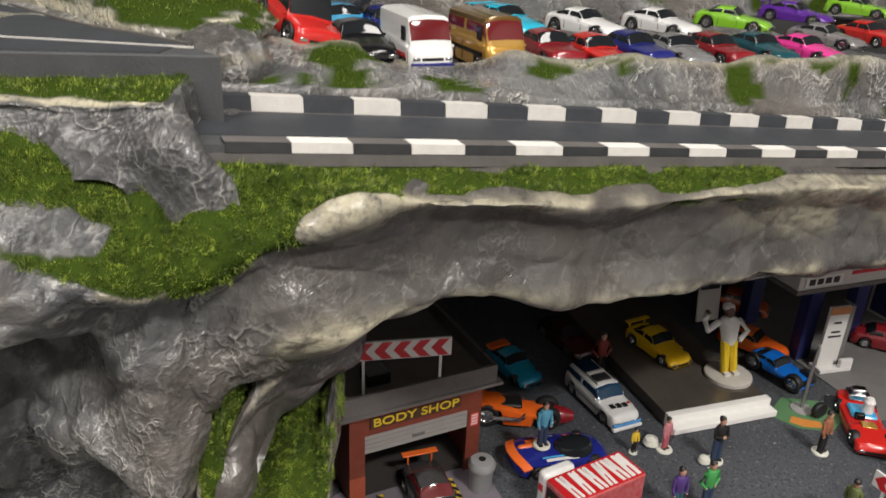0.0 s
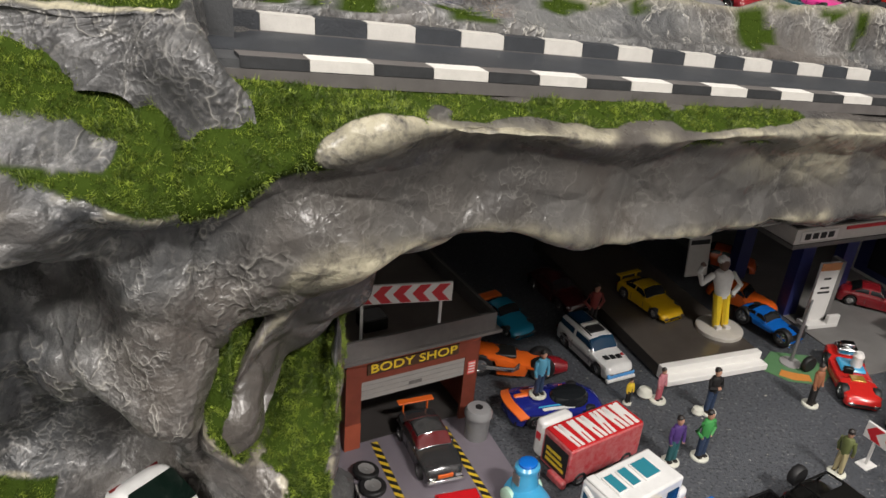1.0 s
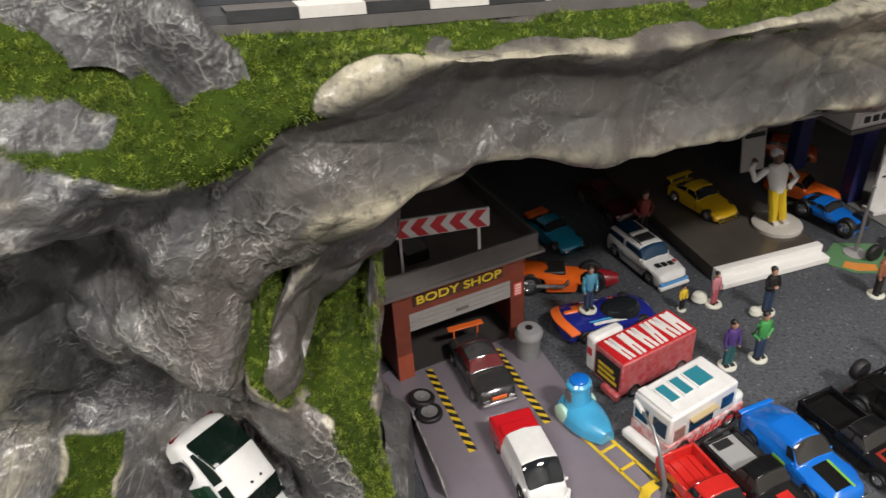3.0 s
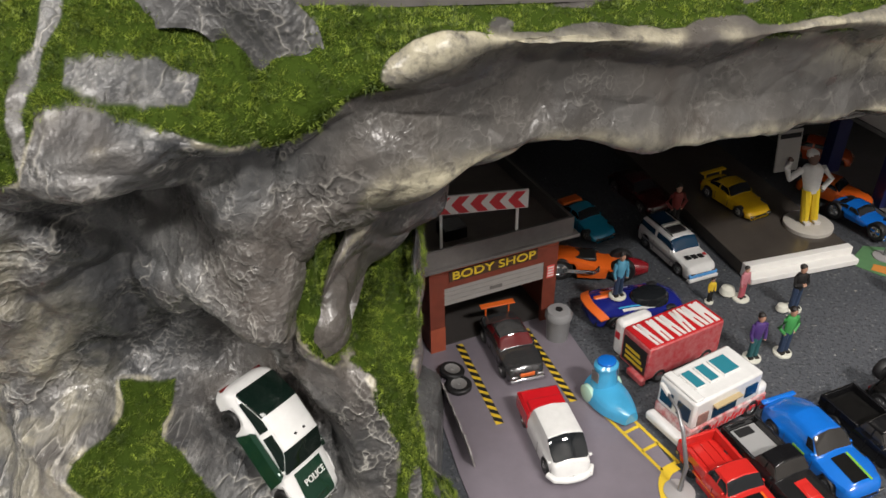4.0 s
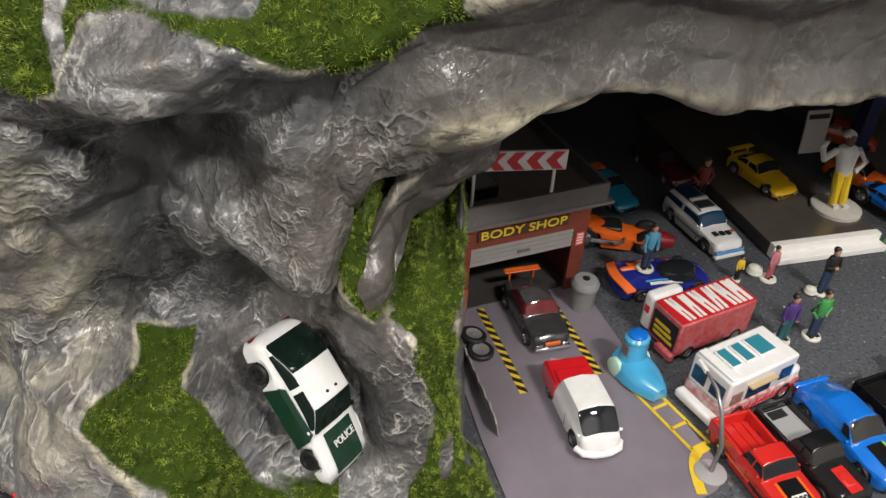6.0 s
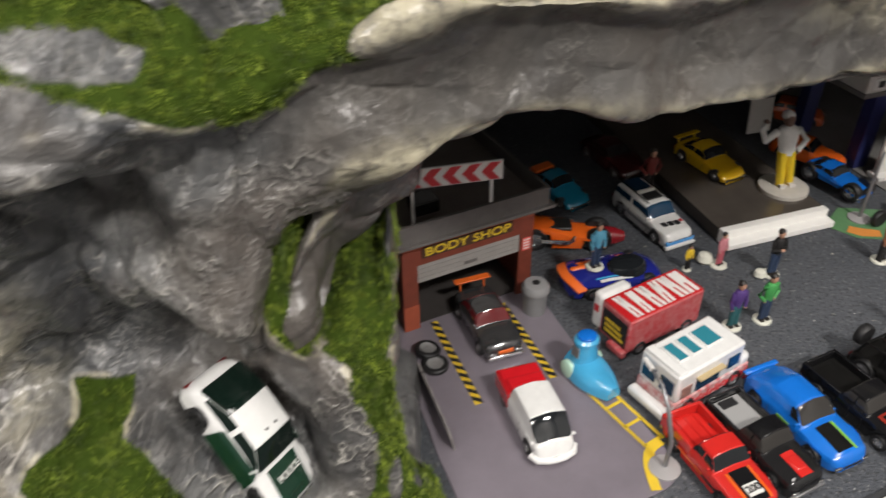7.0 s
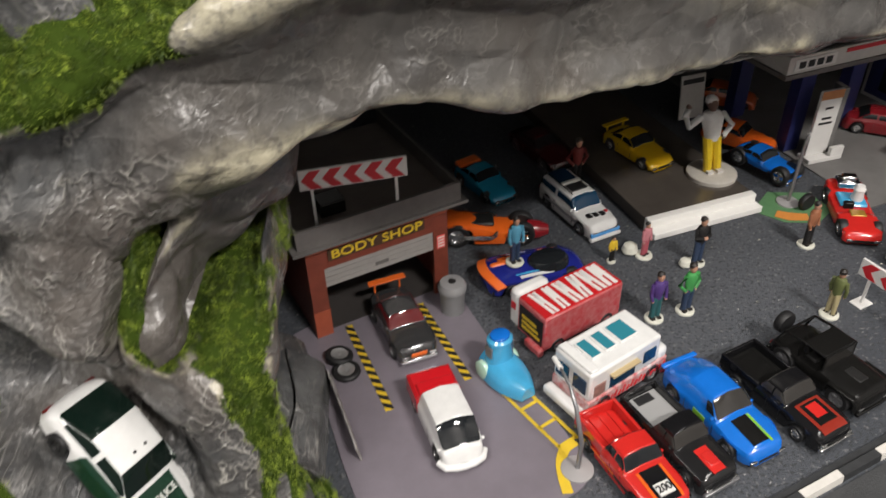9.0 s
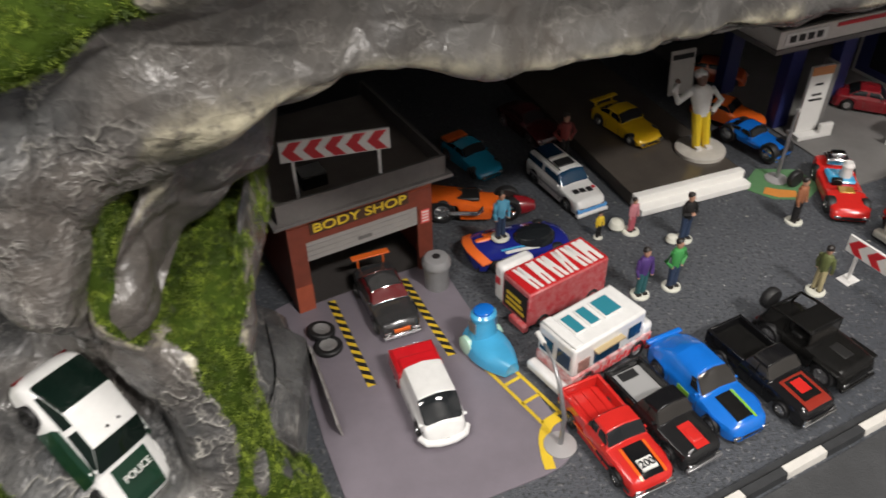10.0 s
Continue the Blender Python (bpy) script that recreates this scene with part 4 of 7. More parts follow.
def wheel_meshes(r, w, rim):
    """A tyre with rounded shoulders and a dished five-spoke rim, axle along y."""
    key = (r, w, rim.name)
    if key not in WHEELS:
        turn = pose(0, 0, 0, -90)
        bm = lathe([(r * 0.62, -w / 2), (r * 0.9, -w / 2), (r, -w * 0.3), (r, w * 0.3), (r * 0.9, w / 2), (r * 0.62, w / 2), (r * 0.6, w * 0.3), (r * 0.6, -w * 0.3)], 22, turn)
        a = mesh_object("tyre_form", bm, TYRE)
        bm = lathe([(r * 0.64, -w * 0.42), (r * 0.64, w * 0.42), (r * 0.54, w * 0.44), (r * 0.5, w * 0.22), (r * 0.16, w * 0.25), (r * 0.12, w * 0.42)], 20, turn)
        for k in range(5):
            s = pose(0, 0, 0, 0, 72 * k, 0)
            box(bm, -r * 0.09, r * 0.09, -w * 0.40, w * 0.40, r * 0.05, r * 0.56, s)
        c = mesh_object("rim_form", bm, rim)
        WHEELS[key] = (a.data, c.data)
        bpy.data.objects.remove(a)
        bpy.data.objects.remove(c)
    return WHEELS[key]


def toy_car(name, label, category, m, L, W, colour, deck, cabin, wheels=(0.30, -0.30), r=0.0055, rw=0.0045, clear=0.003, glass=None, rim=None, roof=None,
            crown=0.0012, bed=None, bumper=None, spoiler=None, stripes=(), fat=0.0, group="", lights=True, nose=0.12, pillars=0.16, tuck=0.72, solid=()):
    """A die-cast toy car, nose along +x. deck: (fraction of length from the tail, height) of the bonnet, waist and boot line;
    cabin: fractions of windscreen foot, roof front, roof rear and rear window foot, and the roof height."""
    glass, rim, roof = glass or GLASSDK, rim or CHROME, roof or colour
    root = thing(name, label, category, m, group)
    fx, fz = [d[0] for d in deck], [d[1] for d in deck]
    axles = [(0.5 + a) * L for a in (wheels[1], wheels[0])]

    def top(f):
        return float(np.interp(f, fx, fz))

    def half(f):
        return W / 2 * (1 - nose * abs(2 * f - 1) ** 5) * (1 + fat * math.exp(-((f * L - axles[0]) / 0.007) ** 2) + fat * math.exp(-((f * L - axles[1]) / 0.007) ** 2))

    if cabin:
        xa, xb, xc, xd, zr = cabin

    def rise(f):
        """How far the cabin stands up over the deck, 0 to 1, with rounded feet and roof edges."""
        if not cabin or f >= xa or f <= xd:
            return 0.0
        t = (xa - f) / (xa - xb) if f > xb else ((f - xd) / (xc - xd) if f < xc else 1.0)
        return 0.55 * t + 0.45 * t * t * (3 - 2 * t)

    def outline(f):
        """Half of the cross-section, from the sill over shoulder and window to the middle of the roof."""
        w, zt = half(f), top(f)
        ease = max(0.0, 1 - min(f, 1 - f) * L / 0.0045)
        zt -= 0.0028 * ease ** 2
        w -= 0.0026 * ease ** 2
        zs = clear + 0.0008 * ease
        for ax in axles:
            d = abs(f * L - ax)
            if d < r * 1.22:
                zs = max(zs, min(r + math.sqrt((r * 1.22) ** 2 - d * d), zt - 0.0022))
        c = rise(f)
        ring = [(w * 0.965, zs), (w, zs * 0.45 + zt * 0.55), (w * 0.985, zt - 0.0026), (w * 0.93, zt - 0.0008)]
        deck = [(w * k, zt + crown * (1 - (k / 0.8) ** 2)) for k in (0.80, 0.66, 0.50, 0.28, 0.0)]
        if c <= 0:
            return ring + deck
        high = zt + (zr - zt) * c
        wr = w * 0.86 + (W / 2 * tuck - w * 0.86) * c
        cab = [(w * 0.89, zt + 0.0002), ((w * 0.89 + wr) / 2 + 0.0005, zt + (high - zt) * 0.50), (wr, zt + (high - zt) * 0.88), (wr * 0.80, zt + (high - zt) * 0.98), (0.0, high + crown * 0.8)]
        e = min(1.0, c / 0.16)
        e = e * e * (3 - 2 * e)
        return ring + [(p[0] + (q[0] - p[0]) * e, p[1] + (q[1] - p[1]) * e) for p, q in zip(deck, cab)]

    def skin(f, v):
        """A point of the body: v runs from -8 (one sill) over 0 (the middle) to 8 (the other)."""
        ring = outline(f)
        k = 8 - abs(v)
        i = min(int(k), 7)
        (y0, z0), (y1, z1) = ring[i], ring[i + 1]
        return Vector(((f - 0.5) * L, math.copysign(y0 + (y1 - y0) * (k - i), v), z0 + (z1 - z0) * (k - i)))

    def panel(key, f0, f1, v0, v1, material, proud=0.00025, label=""):
        """A thin pane or painted field that follows the body."""
        g = bmesh.new()
        outer, inner = [], []
        a0, a1, c0, c1 = min(f0, f1), max(f0, f1), min(v0, v1), max(v0, v1)
        across = [c0] + [k / 2 for k in range(-15, 16) if c0 + 0.1 < k / 2 < c1 - 0.1] + [c1]
        nv = len(across) - 1
        for f in [a0] + [m for m in sorted(marks) if a0 + 0.002 < m < a1 - 0.002] + [a1]:
            row = []
            for v in across:
                p = skin(f, v)
                nrm = (skin(f + 0.004, v) - skin(f - 0.004, v)).cross(skin(f, v + 0.06) - skin(f, v - 0.06))
                nrm = nrm.normalized() if nrm.length > 1e-14 else Vector((0, 0, 1))
                if nrm.dot(p - Vector((p.x, 0, clear + 0.004))) < 0:
                    nrm.negate()
                row.append((p + nrm * proud, p - nrm * 0.0004))
            outer.append([g.verts.new(a) for a, c in row])
            inner.append([g.verts.new(c) for a, c in row])
        for grid in (outer, inner):
            for a, c in zip(grid, grid[1:]):
                for q in range(nv):
                    g.faces.new((a[q], a[q + 1], c[q + 1], c[q]))
        rim_o = outer[0] + [row[-1] for row in outer[1:-1]] + outer[-1][::-1] + [row[0] for row in outer[-2:0:-1]]
        rim_i = inner[0] + [row[-1] for row in inner[1:-1]] + inner[-1][::-1] + [row[0] for row in inner[-2:0:-1]]
        for q in range(len(rim_o)):
            g.faces.new((rim_o[q], rim_o[(q + 1) % len(rim_o)], rim_i[(q + 1) % len(rim_o)], rim_i[q]))
        return part(key, g, material, root, label)

    marks = set(np.linspace(0, 1, 47).tolist())
    if cabin:
        for a, c in ((xa, xb), (xd, xc)):
            marks |= {a + (c - a) * k for k in (0, 0.03, 0.07, 0.12, 0.2, 0.3, 0.5, 0.7, 0.85, 0.95, 1.0, 1.04)}
    bm = bmesh.new()
    rings = []
    for f in sorted(marks):
        ring = outline(f)
        rings.append([bm.verts.new(((f - 0.5) * L, -y, z)) for y, z in ring] + [bm.verts.new(((f - 0.5) * L, y, z)) for y, z in ring[-2::-1]])
    for a, c in zip(rings, rings[1:]):
        for k in range(len(a) - 1):
            bm.faces.new((a[k], a[k + 1], c[k + 1], c[k]))
    for ring in (rings[0], rings[-1]):
        bm.faces.new(ring)
    body = part("body", bm, colour, root)
    part("chassis", boxes((-L * 0.485, L * 0.485, -W * 0.36, W * 0.36, clear * 0.8, max(clear + 0.003, min(fz) - 0.003))), CHASSIS, root)
    if cabin:
        k = pillars
        if roof is not colour:
            panel("roof", xc - 0.25 * (xc - xd), xb + 0.25 * (xa - xb), -2.5, 2.5, roof, 0.0002)
        if "windscreen" not in solid:
            panel("windscreen", xb + (0.02 + 0.45 * k) * (xa - xb), xa - (0.10 + 0.35 * k) * (xa - xb), -2.35 + k, 2.35 - k, glass)
        if "rear_window" not in solid:
            panel("rear_window", xc - (0.04 + 0.45 * k) * (xc - xd), xd + (0.12 + 0.35 * k) * (xc - xd), -2.35 + k, 2.35 - k, glass)
        if "side_window" not in solid:
            lo, hi = xd + (0.34 + 0.5 * k) * (xc - xd), xa - (0.30 + 0.5 * k) * (xa - xb)
            cuts = ((0.0, 0.46), (0.53, 1.0)) if (hi - lo) * L > 0.016 else ((0.0, 1.0),)
            for sgn in (1, -1):
                for a, c in cuts:
                    panel("side_window", lo + (hi - lo) * a, lo + (hi - lo) * c, sgn * (2.32 + 0.6 * k), sgn * (3.78 - 0.6 * k), glass)
    wt, rm = wheel_meshes(r, rw, rim)
    for ax in axles:
        for s in (1, -1):
            wh = new("wheel", wt)
            wh.parent = root
            wh.matrix_basis = pose(ax - 0.5 * L, s * (half(ax / L) - rw * 0.42), r, 0, 0, 0 if s > 0 else 180)
            ri = new("rim", rm)
            ri.parent = wh
    if bed:
        x0, x1, zf = ((bed[0] - 0.5) * L, (bed[1] - 0.5) * L, bed[2])
        w = W / 2 * 0.95
        part("bed_wall", boxes((x0, x1, w - 0.0022, w, top(bed[0]) - 0.002, zf), (x0, x1, -w, -w + 0.0022, top(bed[0]) - 0.002, zf),
                               (x0, x0 + 0.002, -w + 0.0022, w - 0.0022, top(bed[0]) - 0.002, zf)), colour, root, bevel=0.0006)
        if len(bed) > 3:
            part("bed_floor", boxes((x0 + 0.0025, x1, -w + 0.0025, w - 0.0025, top(bed[0]) + crown, top(bed[0]) + crown + 0.0006)), bed[3], root)
    if bumper:
        for s, f in ((1, 1.0), (-1, 0.0)):
            z = top(f) * 0.45
            x = (f - 0.5) * L
            part("bumper", boxes((x - 0.0012, x + 0.0012, -W * 0.44, W * 0.44, z - 0.0012, z + 0.0014)), bumper, root, bevel=0.0005)
    if lights:
        x, z = L / 2, top(1.0) * 0.68
        for s in (1, -1):
            part("headlight", boxes((x - 0.0012, x + 0.0003, s * W * 0.33 - 0.0024, s * W * 0.33 + 0.0024, z - 0.001, z + 0.0011)), CHROME, root, bevel=0.0004)
        part("grille", boxes((x - 0.001, x + 0.0002, -W * 0.22, W * 0.22, z - 0.001, z + 0.0008)), CHASSIS, root)
        z = top(0.0) * 0.72
        for s in (1, -1):
            part("tail_light", boxes((-L / 2 - 0.0002, -L / 2 + 0.001, s * W * 0.33 - 0.0026, s * W * 0.33 + 0.0026, z - 0.001, z + 0.001)), GLASSRED, root)
            if cabin:
                f = cabin[0] - 0.03
                part("door_seam", boxes(((f - 0.5) * L - 0.00015, (f - 0.5) * L + 0.00015, s * half(f) * 0.994 - 0.0002, s * half(f) * 0.994 + 0.0002, clear + 0.002, top(f) - 0.003)), CHASSIS, root)
                f = (cabin[0] + cabin[3]) / 2 - 0.02
                part("door_seam", boxes(((f - 0.5) * L - 0.00015, (f - 0.5) * L + 0.00015, s * half(f) * 0.994 - 0.0002, s * half(f) * 0.994 + 0.0002, clear + 0.002, top(f) - 0.003)), CHASSIS, root)
                x = (cabin[0] - 0.06 - 0.5) * L
                part("mirror", boxes((x - 0.0008, x + 0.0010, s * W * 0.475 - 0.0011, s * W * 0.475 + 0.0011, top(cabin[0]) - 0.0004, top(cabin[0]) + 0.0014)), colour, root, bevel=0.0004)
    if spoiler:
        f, z, h, mt = spoiler
        x = (f - 0.5) * L
        bm = boxes((x - 0.003, x + 0.0025, -W * 0.47, W * 0.47, z + h, z + h + 0.0011), (x - 0.001, x + 0.001, W * 0.30, W * 0.34, z - 0.001, z + h), (x - 0.001, x + 0.001, -W * 0.34, -W * 0.30, z - 0.001, z + h))
        part("spoiler", bm, mt, root, bevel=0.0004)
    for f0, f1, y0, y1, mt in stripes:
        bm = bmesh.new()
        k = 8
        rows = []
        for i in range(k + 1):
            f = f0 + (f1 - f0) * i / k
            row = []
            for y in (y0, (y0 + y1) / 2, y1):
                q = min(1.0, abs(y) / (W / 2) / 0.8)
                row.append(bm.verts.new(((f - 0.5) * L, y, top(f) + crown * (1 - q ** 2) + 0.00045)))
            rows.append(row)
        for a, c in zip(rows, rows[1:]):
            for q in range(2):
                bm.faces.new((a[q], a[q + 1], c[q + 1], c[q]))
        sk = part("stripe", bm, mt, root)
    return root


def at(x, y, z, yaw, pitch=0.0, roll=0.0):
    return Matrix.Translation((x, y, z)) @ pose(0, 0, 0, 0, 0, yaw) @ pose(0, 0, 0, 0, pitch, 0) @ pose(0, 0, 0, roll, 0, 0)


MUSCLE = ((0, 0.0135), (0.10, 0.0150), (0.35, 0.0150), (0.62, 0.0145), (0.95, 0.0125), (1, 0.010))
COUPE = ((0, 0.0125), (0.08, 0.0150), (0.40, 0.0145), (0.65, 0.0125), (0.9, 0.0095), (1, 0.007))
SEDAN = ((0, 0.0135), (0.06, 0.0155), (0.45, 0.0155), (0.70, 0.0145), (0.93, 0.0115), (1, 0.0085))
BOXY = ((0, 0.0150), (0.05, 0.0165), (0.50, 0.0165), (0.72, 0.0155), (0.95, 0.0140), (1, 0.0120))
PICKUP = ((0, 0.0105), (0.36, 0.0105), (0.38, 0.0165), (0.64, 0.0160), (0.95, 0.0145), (1, 0.0120))

RED, ORANGE, BLUE, NAVY = paint("red", (0.55, 0.022, 0.018)), paint("orange", (0.75, 0.13, 0.015)), paint("blue", (0.008, 0.145, 0.58)), paint("navy", (0.015, 0.02, 0.16))
BLACK, SILVER, PEARL = paint("black", (0.008, 0.008, 0.009), 0.0, 0.12, 0.35, 0.3), paint("silver", (0.42, 0.42, 0.43), 0.6), paint("white", (0.74, 0.74, 0.73))
GUN, YELLOW, GREEN, CYAN = paint("gunmetal", (0.016, 0.016, 0.017), 0.2, 0.14, 0.4, 0.4), paint("yellow", (0.72, 0.44, 0.012)), paint("green", (0.22, 0.50, 0.03)), paint("cyan", (0.02, 0.42, 0.60))
GOLD, DKRED, PINK, TEAL = paint("gold", (0.48, 0.27, 0.05), 0.4), paint("dark_red", (0.22, 0.012, 0.018)), paint("pink", (0.75, 0.05, 0.30)), paint("dark_teal", (0.012, 0.07, 0.09))
GREY, LTBLUE, PURPLE, DKGREEN = paint("grey", (0.20, 0.19, 0.19)), paint("sky_blue", (0.06, 0.36, 0.62)), paint("purple", (0.10, 0.02, 0.28)), paint("dark_green", (0.006, 0.034, 0.018))
MATTBLACK = mat("matt_black", (0.009, 0.0088, 0.0085), 0.24, vary=0.3, spec=0.3)
MINT = paint("mint", (0.45, 0.68, 0.55))
ORANGEMATT = mat("orange_plastic", (0.75, 0.14, 0.02), 0.4)

# ---- the row of cars beside the workshop ----
EMBER = paint("ember", (0.30, 0.03, 0.018), 0.2)
c = toy_car("pickup_truck", "bright red pickup with a black bonnet panel and race number", "toy car", at(0.148, 0.309, 0, -70), 0.074, 0.030, RED, PICKUP,
            (0.655, 0.57, 0.43, 0.375, 0.0245), bed=(0.0, 0.385, 0.0172), bumper=CHROME,
            stripes=((0.69, 0.97, -0.0065, 0.0065, BLACK), (0.69, 0.97, 0.0068, 0.0085, ORANGE), (0.69, 0.97, -0.0085, -0.0068, ORANGE)))
part("race_plate", boxes((0.0240, 0.0315, -0.0048, 0.0048, 0.0150, 0.0172)), WHITE, c, "white race number plate")
lettering("race_number", "200", 0.0062, BLACKINK, c, pose(0.0278, 0, 0.0173, 0, 0, 90), 0.0003)
GREYPICK = toy_car("pickup_truck", "black and grey pickup with a red bonnet scoop", "toy car", at(0.179, 0.321, 0, -67), 0.073, 0.029, GUN, PICKUP,
        (0.66, 0.58, 0.44, 0.38, 0.0245), bed=(0.0, 0.385, 0.0172, mat("grey_liner", (0.30, 0.30, 0.30), 0.4)), bumper=GREYMET, glass=GLASSGREY, roof=BLACK,
        stripes=((0.72, 0.95, -0.0045, 0.0045, RED),))
part("bed_rib", boxes((-0.033, -0.012, -0.0004, 0.0004, 0.0112, 0.0124), (-0.033, -0.012, 0.0060, 0.0068, 0.0112, 0.0124), (-0.033, -0.012, -0.0068, -0.0060, 0.0112, 0.0124)), RED, c)
for s in (1, -1):
    part("side_flash", boxes((0.004, 0.034, s * 0.0149 - 0.0002, s * 0.0149 + 0.0002, 0.0070, 0.0090)), BLACKINK, c, "black and orange side flash")
    part("side_flash", boxes((-0.020, 0.004, s * 0.0150 - 0.0002, s * 0.0150 + 0.0002, 0.0078, 0.0090)), ORANGE, c)
part("bed_notch", boxes((-0.0330, -0.0270, -0.0060, 0.0060, 0.0124, 0.0130)), BLACKINK, GREYPICK)
part("bonnet_scoop", boxes((0.019, 0.029, -0.0036, 0.0036, 0.0150, 0.0172)), RED, GREYPICK, "raised red scoop", bevel=0.0010)
BLUECAR = toy_car("sports_car", "glossy blue racing car with black bonnet and lime stripe", "toy car", at(0.2125, 0.3405, 0, -69), 0.080, 0.032, BLUE, MUSCLE,
        (0.66, 0.52, 0.30, 0.04, 0.0245), glass=GLASSGREY, pillars=0.14, solid=("rear_window", "side_window"), nose=0.26, crown=0.0020, tuck=0.66,
        stripes=((0.69, 0.93, -0.0075, 0.0035, MATTBLACK), (0.69, 0.95, 0.0038, 0.0056, GREEN)), fat=0.06)
toy_car("pickup_truck", "black low pickup with a red bonnet panel and chrome nose", "toy car", at(0.255, 0.346, 0, -67), 0.079, 0.031, BLACK, PICKUP,
        (0.65, 0.57, 0.44, 0.38, 0.0240), bed=(0.0, 0.385, 0.0175, MATTBLACK), bumper=CHROME, glass=GLASSGREY,
        stripes=((0.68, 0.97, -0.0095, 0.0095, EMBER), (0.70, 0.90, -0.0070, 0.0070, MATTBLACK), (0.72, 0.84, -0.0042, 0.0042, RED)))
for s in (1, -1):
    part("roof_vent", boxes((-0.0190, -0.0165, s * 0.0085 - 0.0010, s * 0.0085 + 0.0010, 0.0205, 0.0212)), BLACKINK, BLUECAR, bevel=0.0002)
    part("quarter_window", plate([(0.0085, s * 0.0139, 0.0163), (0.0020, s * 0.0139, 0.0163), (0.0000, s * 0.0120, 0.0218), (0.0035, s * 0.0120, 0.0218)][::-s], 0.0008), GLASSDK, BLUECAR)
    part("side_print", boxes((-0.006, 0.004, s * 0.0160 - 0.0002, s * 0.0160 + 0.0002, 0.0075, 0.0115)), GREEN, BLUECAR, "lime side print")
part("tail_lip", boxes((-0.0405, -0.0365, -0.0135, 0.0135, 0.0138, 0.0160)), BLUE, BLUECAR, bevel=0.0012)
c = toy_car("off_road_car", "matt black open off-road car with a roll cage and spare wheel", "toy car", at(0.292, 0.364, 0, -66), 0.068, 0.034, MATTBLACK,
            ((0, 0.0150), (0.04, 0.0165), (0.52, 0.0165), (0.56, 0.0185), (0.95, 0.0175), (1, 0.0130)), None, r=0.0082, rw=0.0065, clear=0.006, rim=GREYMET, bumper=MATTBLACK, nose=0.05)
part("windscreen_frame", boxes((0.004, 0.0052, -0.0145, -0.0128, 0.018, 0.029), (0.004, 0.0052, 0.0128, 0.0145, 0.018, 0.029), (0.004, 0.0052, -0.0128, 0.0128, 0.0276, 0.029)), MATTBLACK, c, bevel=0.0004)
part("windscreen", boxes((0.0043, 0.0049, -0.0128, 0.0128, 0.018, 0.0276)), GLASSGREY, c, smooth=False)
part("roof_panel", boxes((-0.012, 0.004, -0.0138, 0.0138, 0.0284, 0.0294)), MATTBLACK, c, bevel=0.0005)
for y in (-0.0135, 0.0135):
    part("roll_bar", tube([(0.004, y, 0.0285), (-0.013, y, 0.0285), (-0.026, y, 0.0270), (-0.030, y, 0.0165)], 0.0009, 8), MATTBLACK, c)
    part("cage_post", tube([(-0.013, y, 0.0165), (-0.013, y, 0.0285)], 0.0009, 8), MATTBLACK, c)
    part("fender", boxes((0.012, 0.031, y * 1.18 - 0.0026, y * 1.18 + 0.0026, 0.0150, 0.0172)), MATTBLACK, c, bevel=0.0008)
    part("seat", boxes((-0.010, -0.002, y * 0.5 - 0.0042, y * 0.5 + 0.0042, 0.0160, 0.0185), (-0.0125, -0.0095, y * 0.5 - 0.0042, y * 0.5 + 0.0042, 0.0185, 0.0262)), CHASSIS, c, bevel=0.0008)
part("roll_bar", tube([(-0.026, -0.0135, 0.0270), (-0.026, 0.0135, 0.0270)], 0.0009, 8), MATTBLACK, c)
part("bonnet_vent", boxes((0.012, 0.024, -0.004, 0.004, 0.0182, 0.0196)), CHASSIS, c, bevel=0.0005)
wt, rm = wheel_meshes(0.0078, 0.006, GREYMET)
sp = new("spare_wheel", wt)
sp.parent, sp.matrix_basis = c, pose(-0.037, 0, 0.0200, 0, 0, 90)
ri = new("rim", rm)
ri.parent = sp

# ---- workshop forecourt ----
DARKCHROME = paint("dark_chrome", (0.085, 0.085, 0.088), 0.6, 0.2)
c = toy_car("pickup_truck", "white pickup with a red rear bed on the forecourt", "toy car", at(0.046, 0.350, 0.0012, -76) @ Matrix.Scale(0.94, 4), 0.071, 0.030, PEARL,
            ((0, 0.0115), (0.28, 0.0115), (0.30, 0.0175), (0.80, 0.0175), (0.95, 0.0160), (1, 0.0110)), (0.95, 0.74, 0.37, 0.30, 0.0290), tuck=0.80, pillars=0.10, solid=("rear_window", "side_window"), nose=0.22, crown=0.0018)
part("bumper", tube([(0.0290, 0.0150, 0.0065), (0.0345, 0.0120, 0.0065), (0.0366, 0.0055, 0.0065), (0.0370, 0, 0.0065), (0.0366, -0.0055, 0.0065), (0.0345, -0.0120, 0.0065), (0.0290, -0.0150, 0.0065)], 0.0023, 10), PEARL, c, "rounded white bumper")
part("load_bed", boxes((-0.0365, -0.0125, -0.0152, 0.0152, 0.0060, 0.0195), (-0.0340, -0.0125, -0.0142, 0.0142, 0.0195, 0.0215), (-0.0230, -0.0115, -0.0125, 0.0125, 0.0200, 0.0240)), paint("bright_red", (0.55, 0.012, 0.018)), c, "red plastic load bed", bevel=0.0019)
c = toy_car("sports_car", "gunmetal sports car with a big orange rear wing", "toy car", at(0.0245, 0.4375, 0.0012, -73), 0.066, 0.029, DARKCHROME, BOXY,
        (0.68, 0.57, 0.34, 0.20, 0.0245), glass=GLASSRED, spoiler=(0.04, 0.017, 0.0075, ORANGEMATT), bumper=CHROME, fat=0.05)
